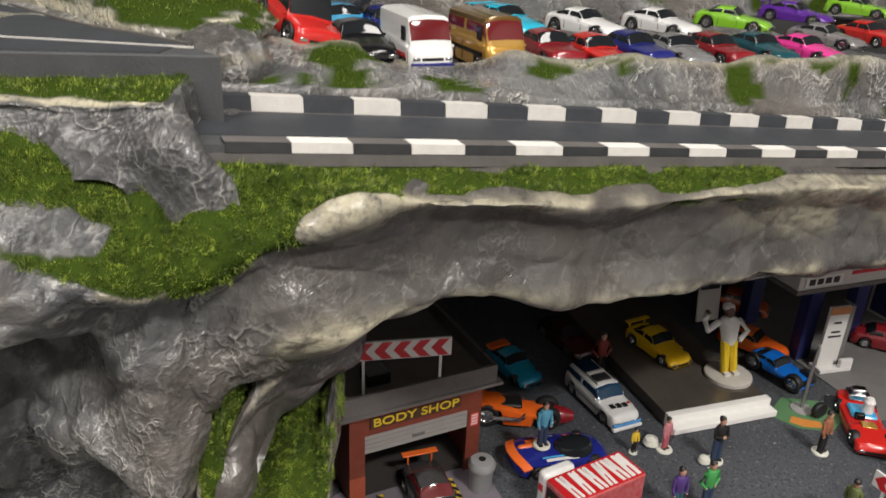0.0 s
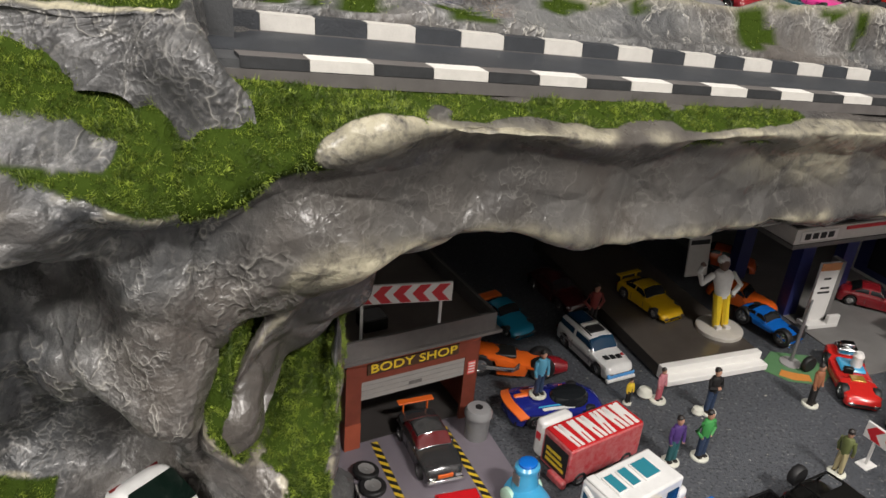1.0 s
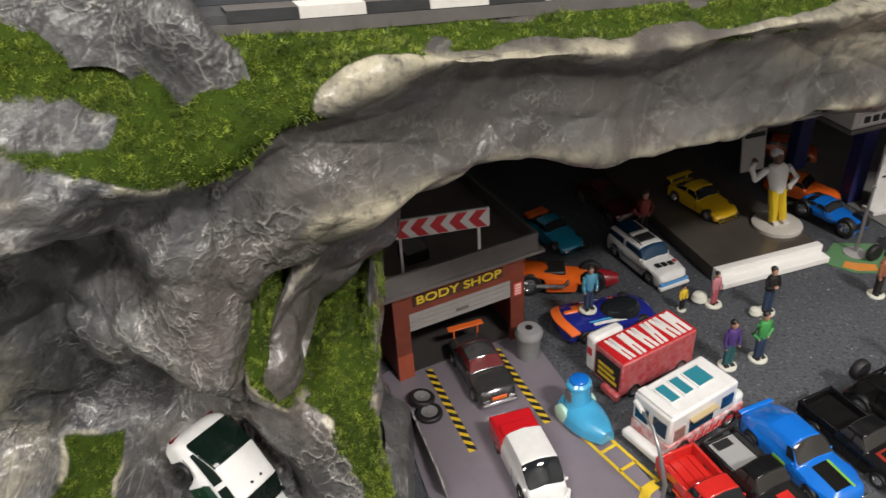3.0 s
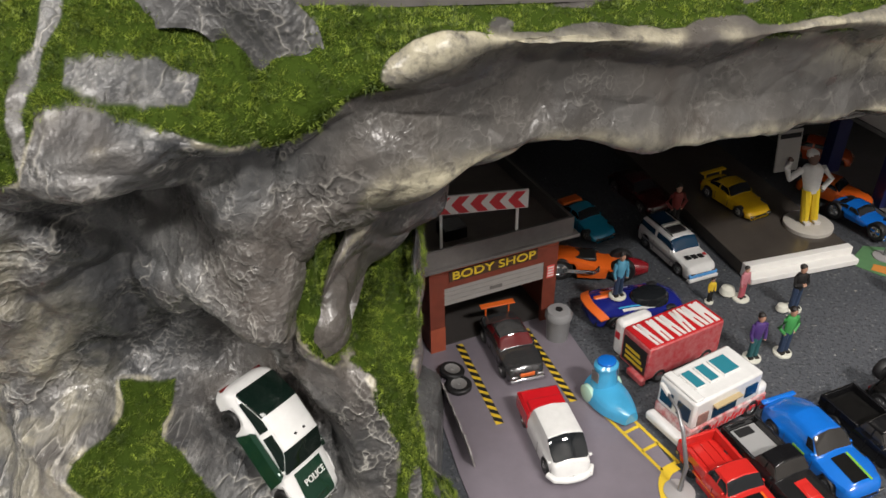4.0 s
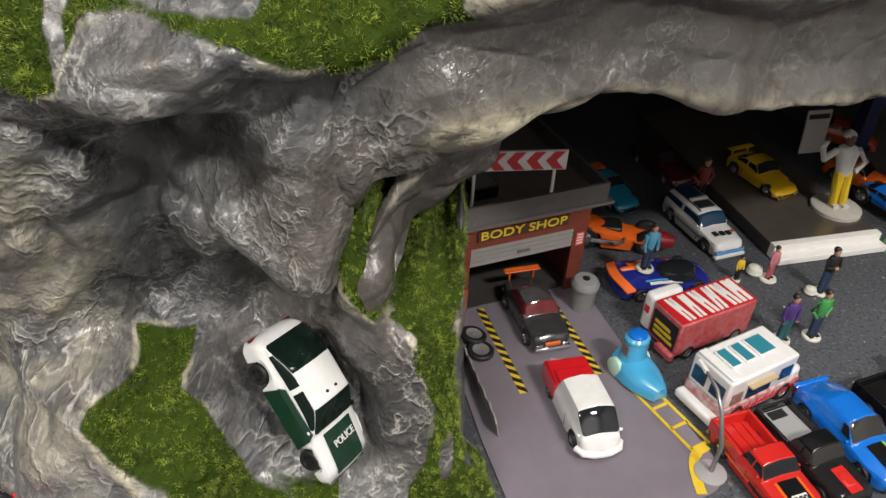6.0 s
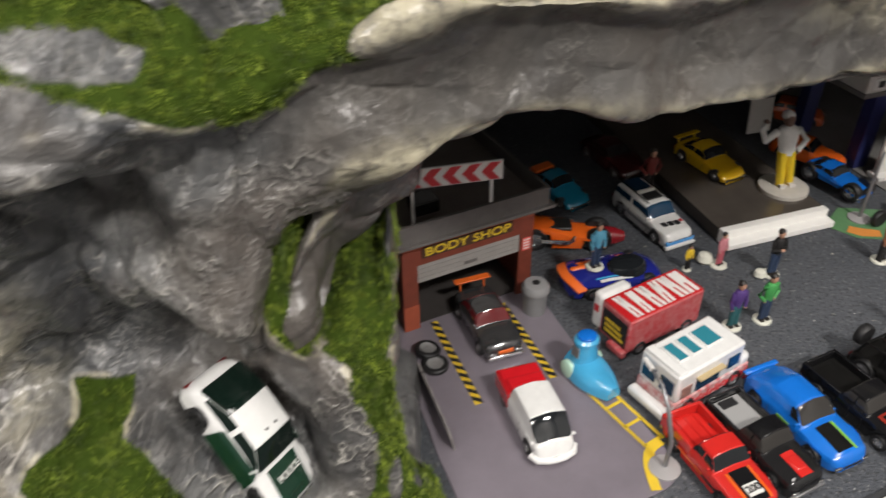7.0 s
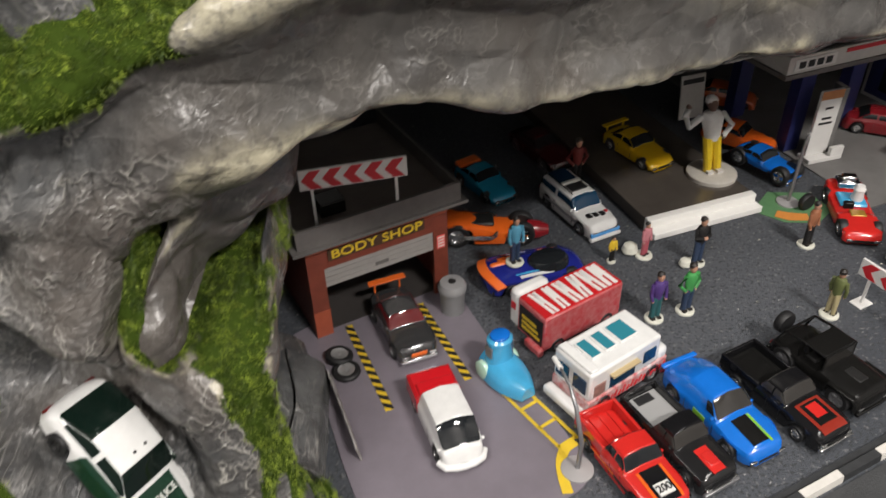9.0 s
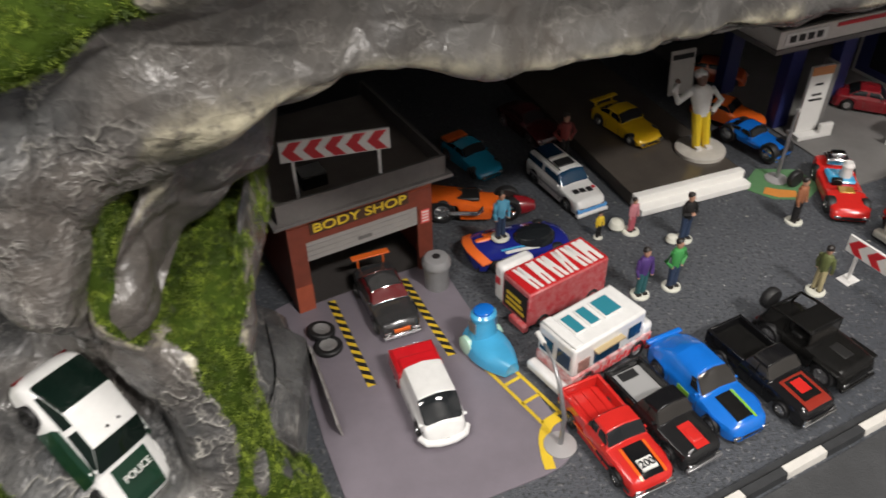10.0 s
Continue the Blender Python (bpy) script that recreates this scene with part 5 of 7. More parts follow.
part("nose_badge", boxes((0.0315, 0.0336, -0.0055, 0.0055, 0.0078, 0.0108)), ORANGEMATT, c, "orange nose panel", bevel=0.0005)

# blue tug toy with a round cab
tug = thing("tug_toy", "sky-blue plastic tug toy with a round cab and mint wheel guards", "toy car", at(0.0885, 0.387, 0.0012, -62) @ Matrix.Diagonal((1.0, 1.15, 1.05, 1)))
bm = bmesh.new()
rings = []
for i in range(15):
    f = i / 14
    x = -0.016 + 0.040 * f
    w = 0.0115 * (1 - (2 * f - 0.75) ** 2 * 0.42) + 0.0005
    h = 0.0135 - 0.008 * max(0.0, f - 0.35) ** 1.2
    rings.append([bm.verts.new((x, w * math.cos(a), 0.002 + h * max(0.0, math.sin(a)) ** 0.7)) for a in np.linspace(0, math.pi, 13)])
for a, d in zip(rings, rings[1:]):
    for k in range(12):
        bm.faces.new((a[k], a[k + 1], d[k + 1], d[k]))
for ring in (rings[0], rings[-1]):
    bm.faces.new(ring)
part("body", bm, LTBLUE, tug)
part("cab", lathe([(0.0088, 0.009), (0.0082, 0.016), (0.0068, 0.024), (0.0066, 0.0265), (0.0078, 0.0275), (0.0076, 0.0290), (0.0060, 0.0305)], 24, pose(-0.007, 0, 0)), LTBLUE, tug)
for s in (1, -1):
    part("cab_window", boxes((-0.0105, -0.0035, s * 0.0074 - 0.0005, s * 0.0074 + 0.0005, 0.0175, 0.0255)), GREYMET, tug, "grey side window", bevel=0.0004)
part("roof_cap", lathe([(0.0058, 0.0303), (0.0058, 0.0318), (0.0050, 0.0324)], 20, pose(-0.007, 0, 0)), BLUE, tug, "bright blue roof cap")
for s in (1, -1):
    part("wheel_guard", lathe([(0.0050, -0.0024), (0.0068, -0.0010), (0.0066, 0.0012), (0.0045, 0.0022)], 20, pose(-0.009, s * 0.0100, 0.0062, 90)), MINT, tug, "mint wheel guard")
    part("wheel", lathe([(0.0026, -0.0012), (0.0030, 0), (0.0026, 0.0012)], 18, pose(0.010, s * 0.0078, 0.0030, 90)), TYRE, tug)

# loose tyres
PALERIM = mat("pale_rim", (0.45, 0.45, 0.45), 0.35, 0.5)
def spoked_rim(r, w):
    """An open rim with ten thin spokes round a hub, axle along y."""
    turn = pose(0, 0, 0, -90)
    bm = lathe([(r * 0.56, -w * 0.3), (r * 0.70, -w * 0.3), (r * 0.70, w * 0.46), (r * 0.62, w * 0.50), (r * 0.56, w * 0.40)], 28, turn)
    lathe([(r * 0.15, -w * 0.3), (r * 0.15, w * 0.42), (r * 0.08, w * 0.5)], 14, turn, bm)
    for k in range(10):
        box(bm, -r * 0.035, r * 0.035, -w * 0.1, w * 0.40, r * 0.12, r * 0.60, pose(0, 0, 0, 0, 36 * k, 0))
    return bm


for x, y, z, t in ((-0.0193, 0.4165, 0.0030, 10), (-0.0145, 0.4030, 0.0012, 0)):
    ty = thing("loose_wheel", "black tyre with a spoked rim lying flat", "wheel", at(x, y, z + 0.0022, 30, t), "loose wheels")
    wt, rm = wheel_meshes(0.0092, 0.0036, PALERIM)
    o = new("tyre", wt)
    o.parent, o.matrix_basis = ty, pose(0, 0, 0, 90)
    part("rim", spoked_rim(0.0092, 0.0036), PALERIM, o, "pale ten-spoke rim")
    part("back", lathe([(0.0056, -0.0006), (0.0056, -0.0002)], 20, pose(0, 0, 0, -90)), CHASSIS, o)

# printed forecourt sheet with its folded side flap
sheet = thing("forecourt_sheet", "mauve-grey printed card forecourt with hazard stripes", "card sheet")
outline = [(-0.052, 0.445), (-0.034, 0.400), (-0.0165, 0.330), (0.0050, 0.2600), (0.070, 0.2810), (0.1065, 0.2926), (0.1145, 0.2962), (0.1190, 0.2995), (0.1230, 0.3040), (0.1258, 0.3095), (0.1262, 0.3155), (0.1240, 0.3220), (0.085, 0.420), (0.066, 0.480), (0.055, 0.520)]
part("card", slab(outline, 0.0003, 0.0012), CARD, sheet, smooth=False)
for k, (a, d) in enumerate((((-0.0137, 0.4493), (0.0126, 0.3680)), ((0.0380, 0.4669), (0.0647, 0.3884)))):
    a, d = Vector((*a, 0.0014)), Vector((*d, 0.0014))
    dirn = (d - a).normalized()
    side = Vector((-dirn.y, dirn.x, 0)) * 0.0027
    part("hazard_band", plate([a - side, a + side, d + side, d - side][::-1], 0.0005), YELLOWINK, sheet, "yellow tape band", smooth=False)
    n = 11
    for q in range(n):
        p0 = a.lerp(d, (q + 0.25) / n) + Vector((0, 0, 0.0003))
        p1 = a.lerp(d, (q + 0.75) / n) + Vector((0, 0, 0.0003))
        sk = dirn * 0.0022
        part("hazard_stripe", plate([p0 - side - sk, p0 + side + sk, p1 + side + sk, p1 - side - sk][::-1], 0.0003), BLACKINK, sheet, smooth=False)
# yellow ladder marking and its curved end
la, lb = Vector((0.0895, 0.3790, 0.0016)), Vector((0.1178, 0.3298, 0.0016))
dirn = (lb - la).normalized()
side = Vector((-dirn.y, dirn.x, 0))
for off in (-0.0068, 0.0068):
    p, q = la + side * off, lb + side * off
    part("marking_line", plate([p - side * 0.0011, q - side * 0.0011, q + side * 0.0011, p + side * 0.0011], 0.0003), YELLOWINK, sheet, smooth=False)
for k in range(4):
    p = la.lerp(lb, 0.04 + k * 0.31)
    part("marking_rung", plate([p - side * 0.0068 - dirn * 0.0011, p - side * 0.0068 + dirn * 0.0011, p + side * 0.0068 + dirn * 0.0011, p + side * 0.0068 - dirn * 0.0011], 0.0003), YELLOWINK, sheet, smooth=False)
bm = bmesh.new()
rows = []
bend = [Vector(p) for p in along(np.arange(5), np.array([(0.1215, 0.3310, 0.0017), (0.1140, 0.3255, 0.0017), (0.1098, 0.3165, 0.0017), (0.1088, 0.3055, 0.0017), (0.1092, 0.2955, 0.0017)]), np.linspace(0, 4, 25))]
for k, p in enumerate(bend):
    d = (bend[min(k + 1, 24)] - bend[max(k - 1, 0)]).normalized()
    s = Vector((-d.y, d.x, 0)) * 0.0031
    rows.append([bm.verts.new(p + s), bm.verts.new(p - s)])
for a, d in zip(rows, rows[1:]):
    bm.faces.new((a[0], a[1], d[1], d[0]))
part("marking_curve", bm, YELLOWINK, sheet, smooth=False)
bm = bmesh.new()
rows = []
for k in range(15):
    t = k / 14
    p = Vector((-0.0255, 0.402, 0.0012)).lerp(Vector((-0.0060, 0.3315, 0.0012)), t)
    h = 0.0095 + 0.0045 * t + 0.0012 * math.sin(k * 2.4) - (0.0035 if k in (0, 14) else 0)
    q = p + Vector((-0.0022, -0.0006, h))
    side = Vector((0.0011, 0.0003, 0))
    rows.append([bm.verts.new(v) for v in (p, q, q + side, p + side)])
for p, q in zip(rows, rows[1:]):
    for k in range(4):
        bm.faces.new((p[k], p[(k + 1) % 4], q[(k + 1) % 4], q[k]))
for p in (rows[0], rows[-1]):
    bm.faces.new(p)
part("side_flap", bm, mat("worn_card", (0.30, 0.28, 0.27), 0.6, vary=0.35, scale=120), sheet, "worn grey folded flap with a torn edge", smooth=False)

# ---- workshop building ----
shop = thing("workshop_building", "red brick card workshop with a half-raised grey shutter", "building", Matrix.Translation((-0.019, 0.446, 0.0012)) @ pose(0, 0, 0, 0, 0, 23.6))
D = 0.125
part("wall", boxes((-0.0167, -0.0135, 0.003, D, 0, 0.074)), BRICKRED, shop, "brick side wall", smooth=False)
part("wall", boxes((0.0840, 0.0872, 0.003, D, 0, 0.074)), BRICKRED, shop, "brick side wall", smooth=False)
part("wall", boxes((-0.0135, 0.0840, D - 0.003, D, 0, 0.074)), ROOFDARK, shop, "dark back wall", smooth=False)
part("pillar", boxes((-0.0170, -0.0055, 0, 0.003, 0.022, 0.0755)), BRICKRED, shop, smooth=False)
part("pillar_foot", boxes((-0.0172, -0.0053, -0.0004, 0.003, 0, 0.022)), BRICKLT, shop, "lighter orange brick foot", smooth=False)
part("pillar", boxes((0.0760, 0.0874, 0, 0.003, 0, 0.0755)), BRICKRED, shop, smooth=False)
part("notice", boxes((0.0785, 0.0850, -0.0005, 0, 0.041, 0.052)), mat("notice_red", (0.70, 0.10, 0.09), 0.5), shop, "small red printed notice")
for k in range(4):
    part("notice_line", boxes((0.0792, 0.0843, -0.0008, -0.0005, 0.0425 + k * 0.0025, 0.0435 + k * 0.0025)), WHITE, shop)
part("lintel", boxes((-0.0055, 0.0760, 0, 0.003, 0.0565, 0.0755)), BRICKRED, shop, smooth=False)
part("brick_band", boxes((-0.0168, 0.0872, -0.0005, 0, 0.0700, 0.0735)), BRICKLT, shop, smooth=False)
shut = part("shutter", boxes((-0.0055, 0.0760, 0.0012, 0.0030, 0.0405, 0.0565)), SHUTTER, shop, "grey roller shutter", smooth=False)
for k in range(4):
    part("slat", boxes((-0.0053, 0.0758, 0.0004, 0.0012, 0.0410 + k * 0.0040, 0.0445 + k * 0.0040)), SHUTTER, shut, smooth=False)
part("shutter_handle", boxes((0.031, 0.041, -0.0002, 0.0004, 0.0450, 0.0475)), PARAPET, shut)
part("sign_panel", boxes((-0.0020, 0.0690, -0.0012, -0.0005, 0.0624, 0.0712)), mat("sign_brown", (0.06, 0.03, 0.015), 0.5), shop, "dark sign panel", smooth=False)
lettering("sign_text", "BODY SHOP", 0.0094, YELLOWINK, shop, pose(0.0335, -0.0013, 0.0668, 90), 0.0004, "yellow block letters", 1.30, 0.012)
part("eave", boxes((-0.0265, 0.1000, -0.0075, D + 0.004, 0.0775, 0.0798)), PARAPET, shop, "grey roof edge", smooth=False)
part("roof_deck", boxes((-0.0200, 0.0935, -0.0020, D, 0.0800, 0.0815)), mat("roof_card", (0.125, 0.105, 0.092), 0.6, vary=0.3, scale=40), shop, "dark flat roof", smooth=False)
for dims in ((-0.0225, 0.0960, -0.0045, -0.0020, 0.0798, 0.0935), (-0.0225, -0.0200, -0.0020, D, 0.0798, 0.0935), (0.0935, 0.0960, -0.0020, D, 0.0798, 0.0935)):
    part("parapet", boxes(dims), PARAPET, shop, "pale grey parapet", smooth=False)
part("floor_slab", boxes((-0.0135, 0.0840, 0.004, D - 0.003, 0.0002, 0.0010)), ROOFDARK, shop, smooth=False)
box_unit = thing("roof_box", "small dark box on the workshop roof", "box", Matrix.Translation((-0.019, 0.446, 0.0827)) @ pose(0, 0, 0, 0, 0, 23.6))
part("case", boxes((0.004, 0.022, 0.020, 0.036, 0, 0.010)), MATTBLACK, box_unit, bevel=0.0008)


def chevron_barrier(label, m, wide, high, legs, drop, feet):
    """A white board with red chevrons on two legs."""
    ob = thing("chevron_barrier", label, "road barrier", m)
    board = part("board", boxes((-wide / 2, wide / 2, -0.001, 0.001, drop, drop + high)), WHITE, ob, "white board", bevel=0.0003)
    n = 5
    for k in range(n):
        x = -wide / 2 + 0.0015 + k * (wide - 0.003) / n
        w, s = 0.0072, 0.0056
        zc, hh = drop + high / 2, high / 2 - 0.0008
        for sg in (1, -1):
            part("chevron", plate([(x, -0.0013, zc), (x + w, -0.0013, zc), (x + w + s, -0.0013, zc + sg * hh), (x + s, -0.0013, zc + sg * hh)][::sg], 0.0003), REDINK, board, smooth=False)
    for x in legs:
        part("leg", boxes((x - 0.0009, x + 0.0009, -0.0009, 0.0009, 0, drop)), WHITE, ob)
        if feet:
            part("foot", boxes((x - 0.005, x + 0.005, -0.0065, 0.0065, 0, 0.0012)), WHITE, ob, bevel=0.0004)
    return ob


chevron_barrier("white road sign with red arrows on the workshop roof", Matrix.Translation((0.0008, 0.4605, 0.0827)) @ pose(0, 0, 0, 0, 0, 9), 0.069, 0.0145, (-0.027, 0.027), 0.0295, False)
chevron_barrier("white barrier with red arrows standing on the asphalt", at(0.3645, 0.4030, 0, -68), 0.077, 0.0135, (-0.029, 0.029), 0.0215, True)

# waste bin
bin_ = thing("waste_bin", "grey plastic waste bin with a domed lid", "bin", at(0.0615, 0.458, 0.0012, 0))
part("barrel", lathe([(0.0085, 0), (0.0088, 0.010), (0.0092, 0.0195)], 24), mat("bin_grey", (0.20, 0.20, 0.205), 0.5, vary=0.1), bin_)
part("lid", lathe([(0.0102, 0.0195), (0.0104, 0.0225), (0.0085, 0.0255), (0.0040, 0.0262)], 24), mat("bin_lid", (0.25, 0.25, 0.255), 0.45), bin_)
part("slot", lathe([(0.0028, 0.0262), (0.0028, 0.0266)], 14), BLACKINK, bin_)


# ---- box truck and ice-cream van ----
van = thing("box_truck", "red food truck with white block lettering shapes and a white cab", "toy truck", at(0.1400, 0.4310, 0, 28))
SCRIM = mat("red_print", (0.42, 0.02, 0.03), 0.3, vary=0.35, scale=230, coat=0.4, dark=(0.48, 0.17, 0.17))
part("box_body", boxes((-0.034, 0.034, -0.0145, 0.0145, 0.006, 0.034)), [SCRIM], van, bevel=0.0012)
part("roof_panel", boxes((-0.0335, 0.0335, -0.0138, 0.0138, 0.0340, 0.0350)), paint("truck_red", (0.50, 0.018, 0.022)), van, "glossy red roof panel", bevel=0.0005)
for k, (w, s) in enumerate(((0.0085, 0.0), (0.0075, 0.001), (0.0065, -0.001), (0.0070, 0.001), (0.0060, 0.0), (0.0060, 0.001))):
    x = 0.0265 - k * 0.0103
    bm = bmesh.new()
    slab([(x - w / 2 + s, -0.0125), (x - w * 0.12 + s, -0.0125), (x - w * 0.12 - s, 0.0115), (x - w / 2 - s, 0.0115)], 0.0350, 0.0354, bm)
    slab([(x + w * 0.12 + s, -0.0125), (x + w / 2 + s, -0.0125), (x + w / 2 - s, 0.0115), (x + w * 0.12 - s, 0.0115)], 0.0350, 0.0354, bm)
    slab([(x - w * 0.12, -0.0015), (x + w * 0.12, -0.0015), (x + w * 0.12, 0.0105), (x - w * 0.12, 0.0105)], 0.0350, 0.0354, bm)
    part("logo_shape", bm, WHITE, van, "white block shape", smooth=False)
part("end_poster", boxes((-0.0345, -0.0340, -0.0120, 0.0120, 0.009, 0.030)), BLACKINK, van, "black printed end panel")
for k in range(3):
    part("poster_bar", boxes((-0.0348, -0.0345, -0.0100 + k * 0.002, 0.0090, 0.012 + k * 0.0045, 0.0145 + k * 0.0045)), YELLOWINK, van)
part("cab", boxes((-0.0335, -0.006, 0.0150, 0.0250, 0.005, 0.0360)), PEARL, van, "white rounded cab", bevel=0.003)
part("cab_badge", boxes((-0.0338, -0.0333, 0.0175, 0.0220, 0.020, 0.026)), REDINK, van, "red badge")
part("end_bumper", boxes((-0.0385, -0.0340, -0.0150, 0.0015, 0.003, 0.0085)), SCRIM, van, "red bumper", bevel=0.001)
wt, rm = wheel_meshes(0.0060, 0.005, GREYMET)
for x in (-0.022, 0.022):
    for y in (-0.0125, 0.0125):
        o = new("wheel", wt)
        o.parent, o.matrix_basis = van, pose(x, y, 0.006, 0, 0, 0 if y > 0 else 180)
        o2 = new("rim", rm)
        o2.parent = o

cloth_print = mat("brown_print", (0.34, 0.20, 0.17), 0.45, vary=0.5, scale=350)
ice = thing("ice_cream_van", "white ice-cream van with teal roof windows and red patterned sides", "toy truck", at(0.1525, 0.3765, 0, 30) @ Matrix.Diagonal((1.06, 1.06, 1.15, 1)))
part("body", boxes((-0.031, 0.026, -0.0150, 0.0150, 0.014, 0.0335)), PEARL, ice, bevel=0.0016)
part("nose", boxes((0.026, 0.036, -0.0145, 0.0145, 0.005, 0.0200)), PEARL, ice, bevel=0.003)
SCROLL = mat("red_scroll_print", (0.68, 0.62, 0.60), 0.35, vary=0.2, scale=190, coat=0.4, dark=(0.45, 0.012, 0.02))
part("skirt", boxes((-0.0312, 0.0345, -0.0154, 0.0154, 0.0045, 0.0140)), SCROLL, ice, "red patterned lower side", bevel=0.001)
for x, w in ((-0.0175, 0.0065), (-0.006, 0.0065), (0.0085, 0.0120)):
    part("roof_window", boxes((x - w / 2 - 0.001, x + w / 2 + 0.001, -0.0060, 0.0095, 0.0335, 0.0345)), PEARL, ice, bevel=0.0006)
    part("roof_glass", boxes((x - w / 2, x + w / 2, -0.0050, 0.0085, 0.0345, 0.0349)), GLASSTEAL, ice, "teal roof window")
part("serving_hatch", boxes((-0.015, 0.005, -0.0156, -0.0149, 0.0165, 0.0260)), GLASSBLUE, ice, "blue serving hatch")
part("hatch_awning", boxes((-0.016, 0.006, -0.0185, -0.0150, 0.0262, 0.0272)), mat("awning_tan", (0.40, 0.31, 0.17), 0.5), ice, "tan awning")
part("side_window", boxes((0.012, 0.022, -0.0156, -0.0149, 0.0195, 0.0275)), GLASSBLUE, ice)
part("end_window", boxes((-0.0318, -0.0309, -0.0120, -0.0020, 0.018, 0.0275)), GLASSBLUE, ice)
part("end_window", boxes((-0.0318, -0.0309, 0.0020, 0.0120, 0.018, 0.0275)), GLASSBLUE, ice)
for k in range(9):
    x = -0.027 + k * 0.0068
    part("scroll_print", tube([(x, -0.0156, 0.0062), (x + 0.0018, -0.0156, 0.0095), (x + 0.0036, -0.0156, 0.0070), (x + 0.0052, -0.0156, 0.0115)], 0.0005, 6), REDINK, ice)
part("side_print", boxes((-0.0275, -0.0190, -0.0156, -0.0149, 0.0165, 0.0245)), cloth_print, ice, "brown printed panel")
part("windscreen", plate([(0.0266, -0.0125, 0.0185), (0.0266, 0.0125, 0.0185), (0.0266, 0.0120, 0.0295), (0.0266, -0.0120, 0.0295)], 0.0006), GLASSBLUE, ice)
part("bumper", boxes((-0.0385, -0.0312, -0.0155, 0.0155, 0.003, 0.0090)), PEARL, ice, bevel=0.0018)
part("roof_ledge", boxes((-0.0300, -0.0235, -0.0140, 0.0140, 0.0335, 0.0352)), PEARL, ice, bevel=0.0008)
wt, rm = wheel_meshes(0.0064, 0.005, GREYMET)
for x in (-0.019, 0.022):
    for y in (-0.0135, 0.0135):
        o = new("wheel", wt)
        o.parent, o.matrix_basis = ice, pose(x, y, 0.0064, 0, 0, 0 if y > 0 else 180)
        o2 = new("rim", rm)
        o2.parent = o

# street lamps
for x, y, z, lean, h, lab in ((0.1180, 0.3110, 0.0012, (-0.006, 0.032), 0.050, "thin silver street lamp on a round foot at the forecourt edge"), (0.3600, 0.5600, 0.001, (0.004, 0.004), 0.062, "grey street lamp on a printed green pad")):
    lp = thing("street_lamp", lab, "street lamp", at(x, y, z, 0))
    part("foot", lathe([(0.0095, 0), (0.0095, 0.0010), (0.0040, 0.0022)], 24), mat("lamp_foot", (0.30, 0.29, 0.29), 0.35), lp)
    part("pole", tube([(0, 0, 0.001), (0.001, 0.001, h * 0.45), (lean[0] * 0.3, lean[1] * 0.3, h * 0.85), (lean[0] * 0.6, lean[1] * 0.6, h), (lean[0], lean[1], h * 1.01)], 0.0016, 10, taper=0.0009), GREYMET, lp)
    part("head", tube([(lean[0], lean[1], h * 1.01), (lean[0] * 1.3, lean[1] * 1.3, h)], 0.0016, 8), WHITE, lp)

# ---- display platform ----
plat = thing("display_platform", "brown polished display platform with white front steps", "platform", Matrix.Translation((0.2265, 0.5365, 0)) @ pose(0, 0, 0, 0, 0, 15.5))
part("top", boxes((0, 0.104, 0.0, 0.24, 0.001, 0.0130)), BRUSHED, plat, "brown polished top", bevel=0.0006)
part("step", boxes((0.0, 0.1045, -0.0070, 0.0, 0.001, 0.0136)), STEPWHITE, plat, "white step", bevel=0.0006)
part("step", boxes((0.0, 0.1050, -0.0165, -0.0070, 0.001, 0.0066)), STEPWHITE, plat, "white step", bevel=0.0006)
toy_car("sports_car", "yellow sports car with a rear wing on the platform", "toy car", at(0.2495, 0.6355, 0.013, -64), 0.068, 0.030, YELLOW, COUPE, (0.62, 0.50, 0.32, 0.12, 0.0215), spoiler=(0.04, 0.015, 0.004, YELLOW), glass=GLASSDK)


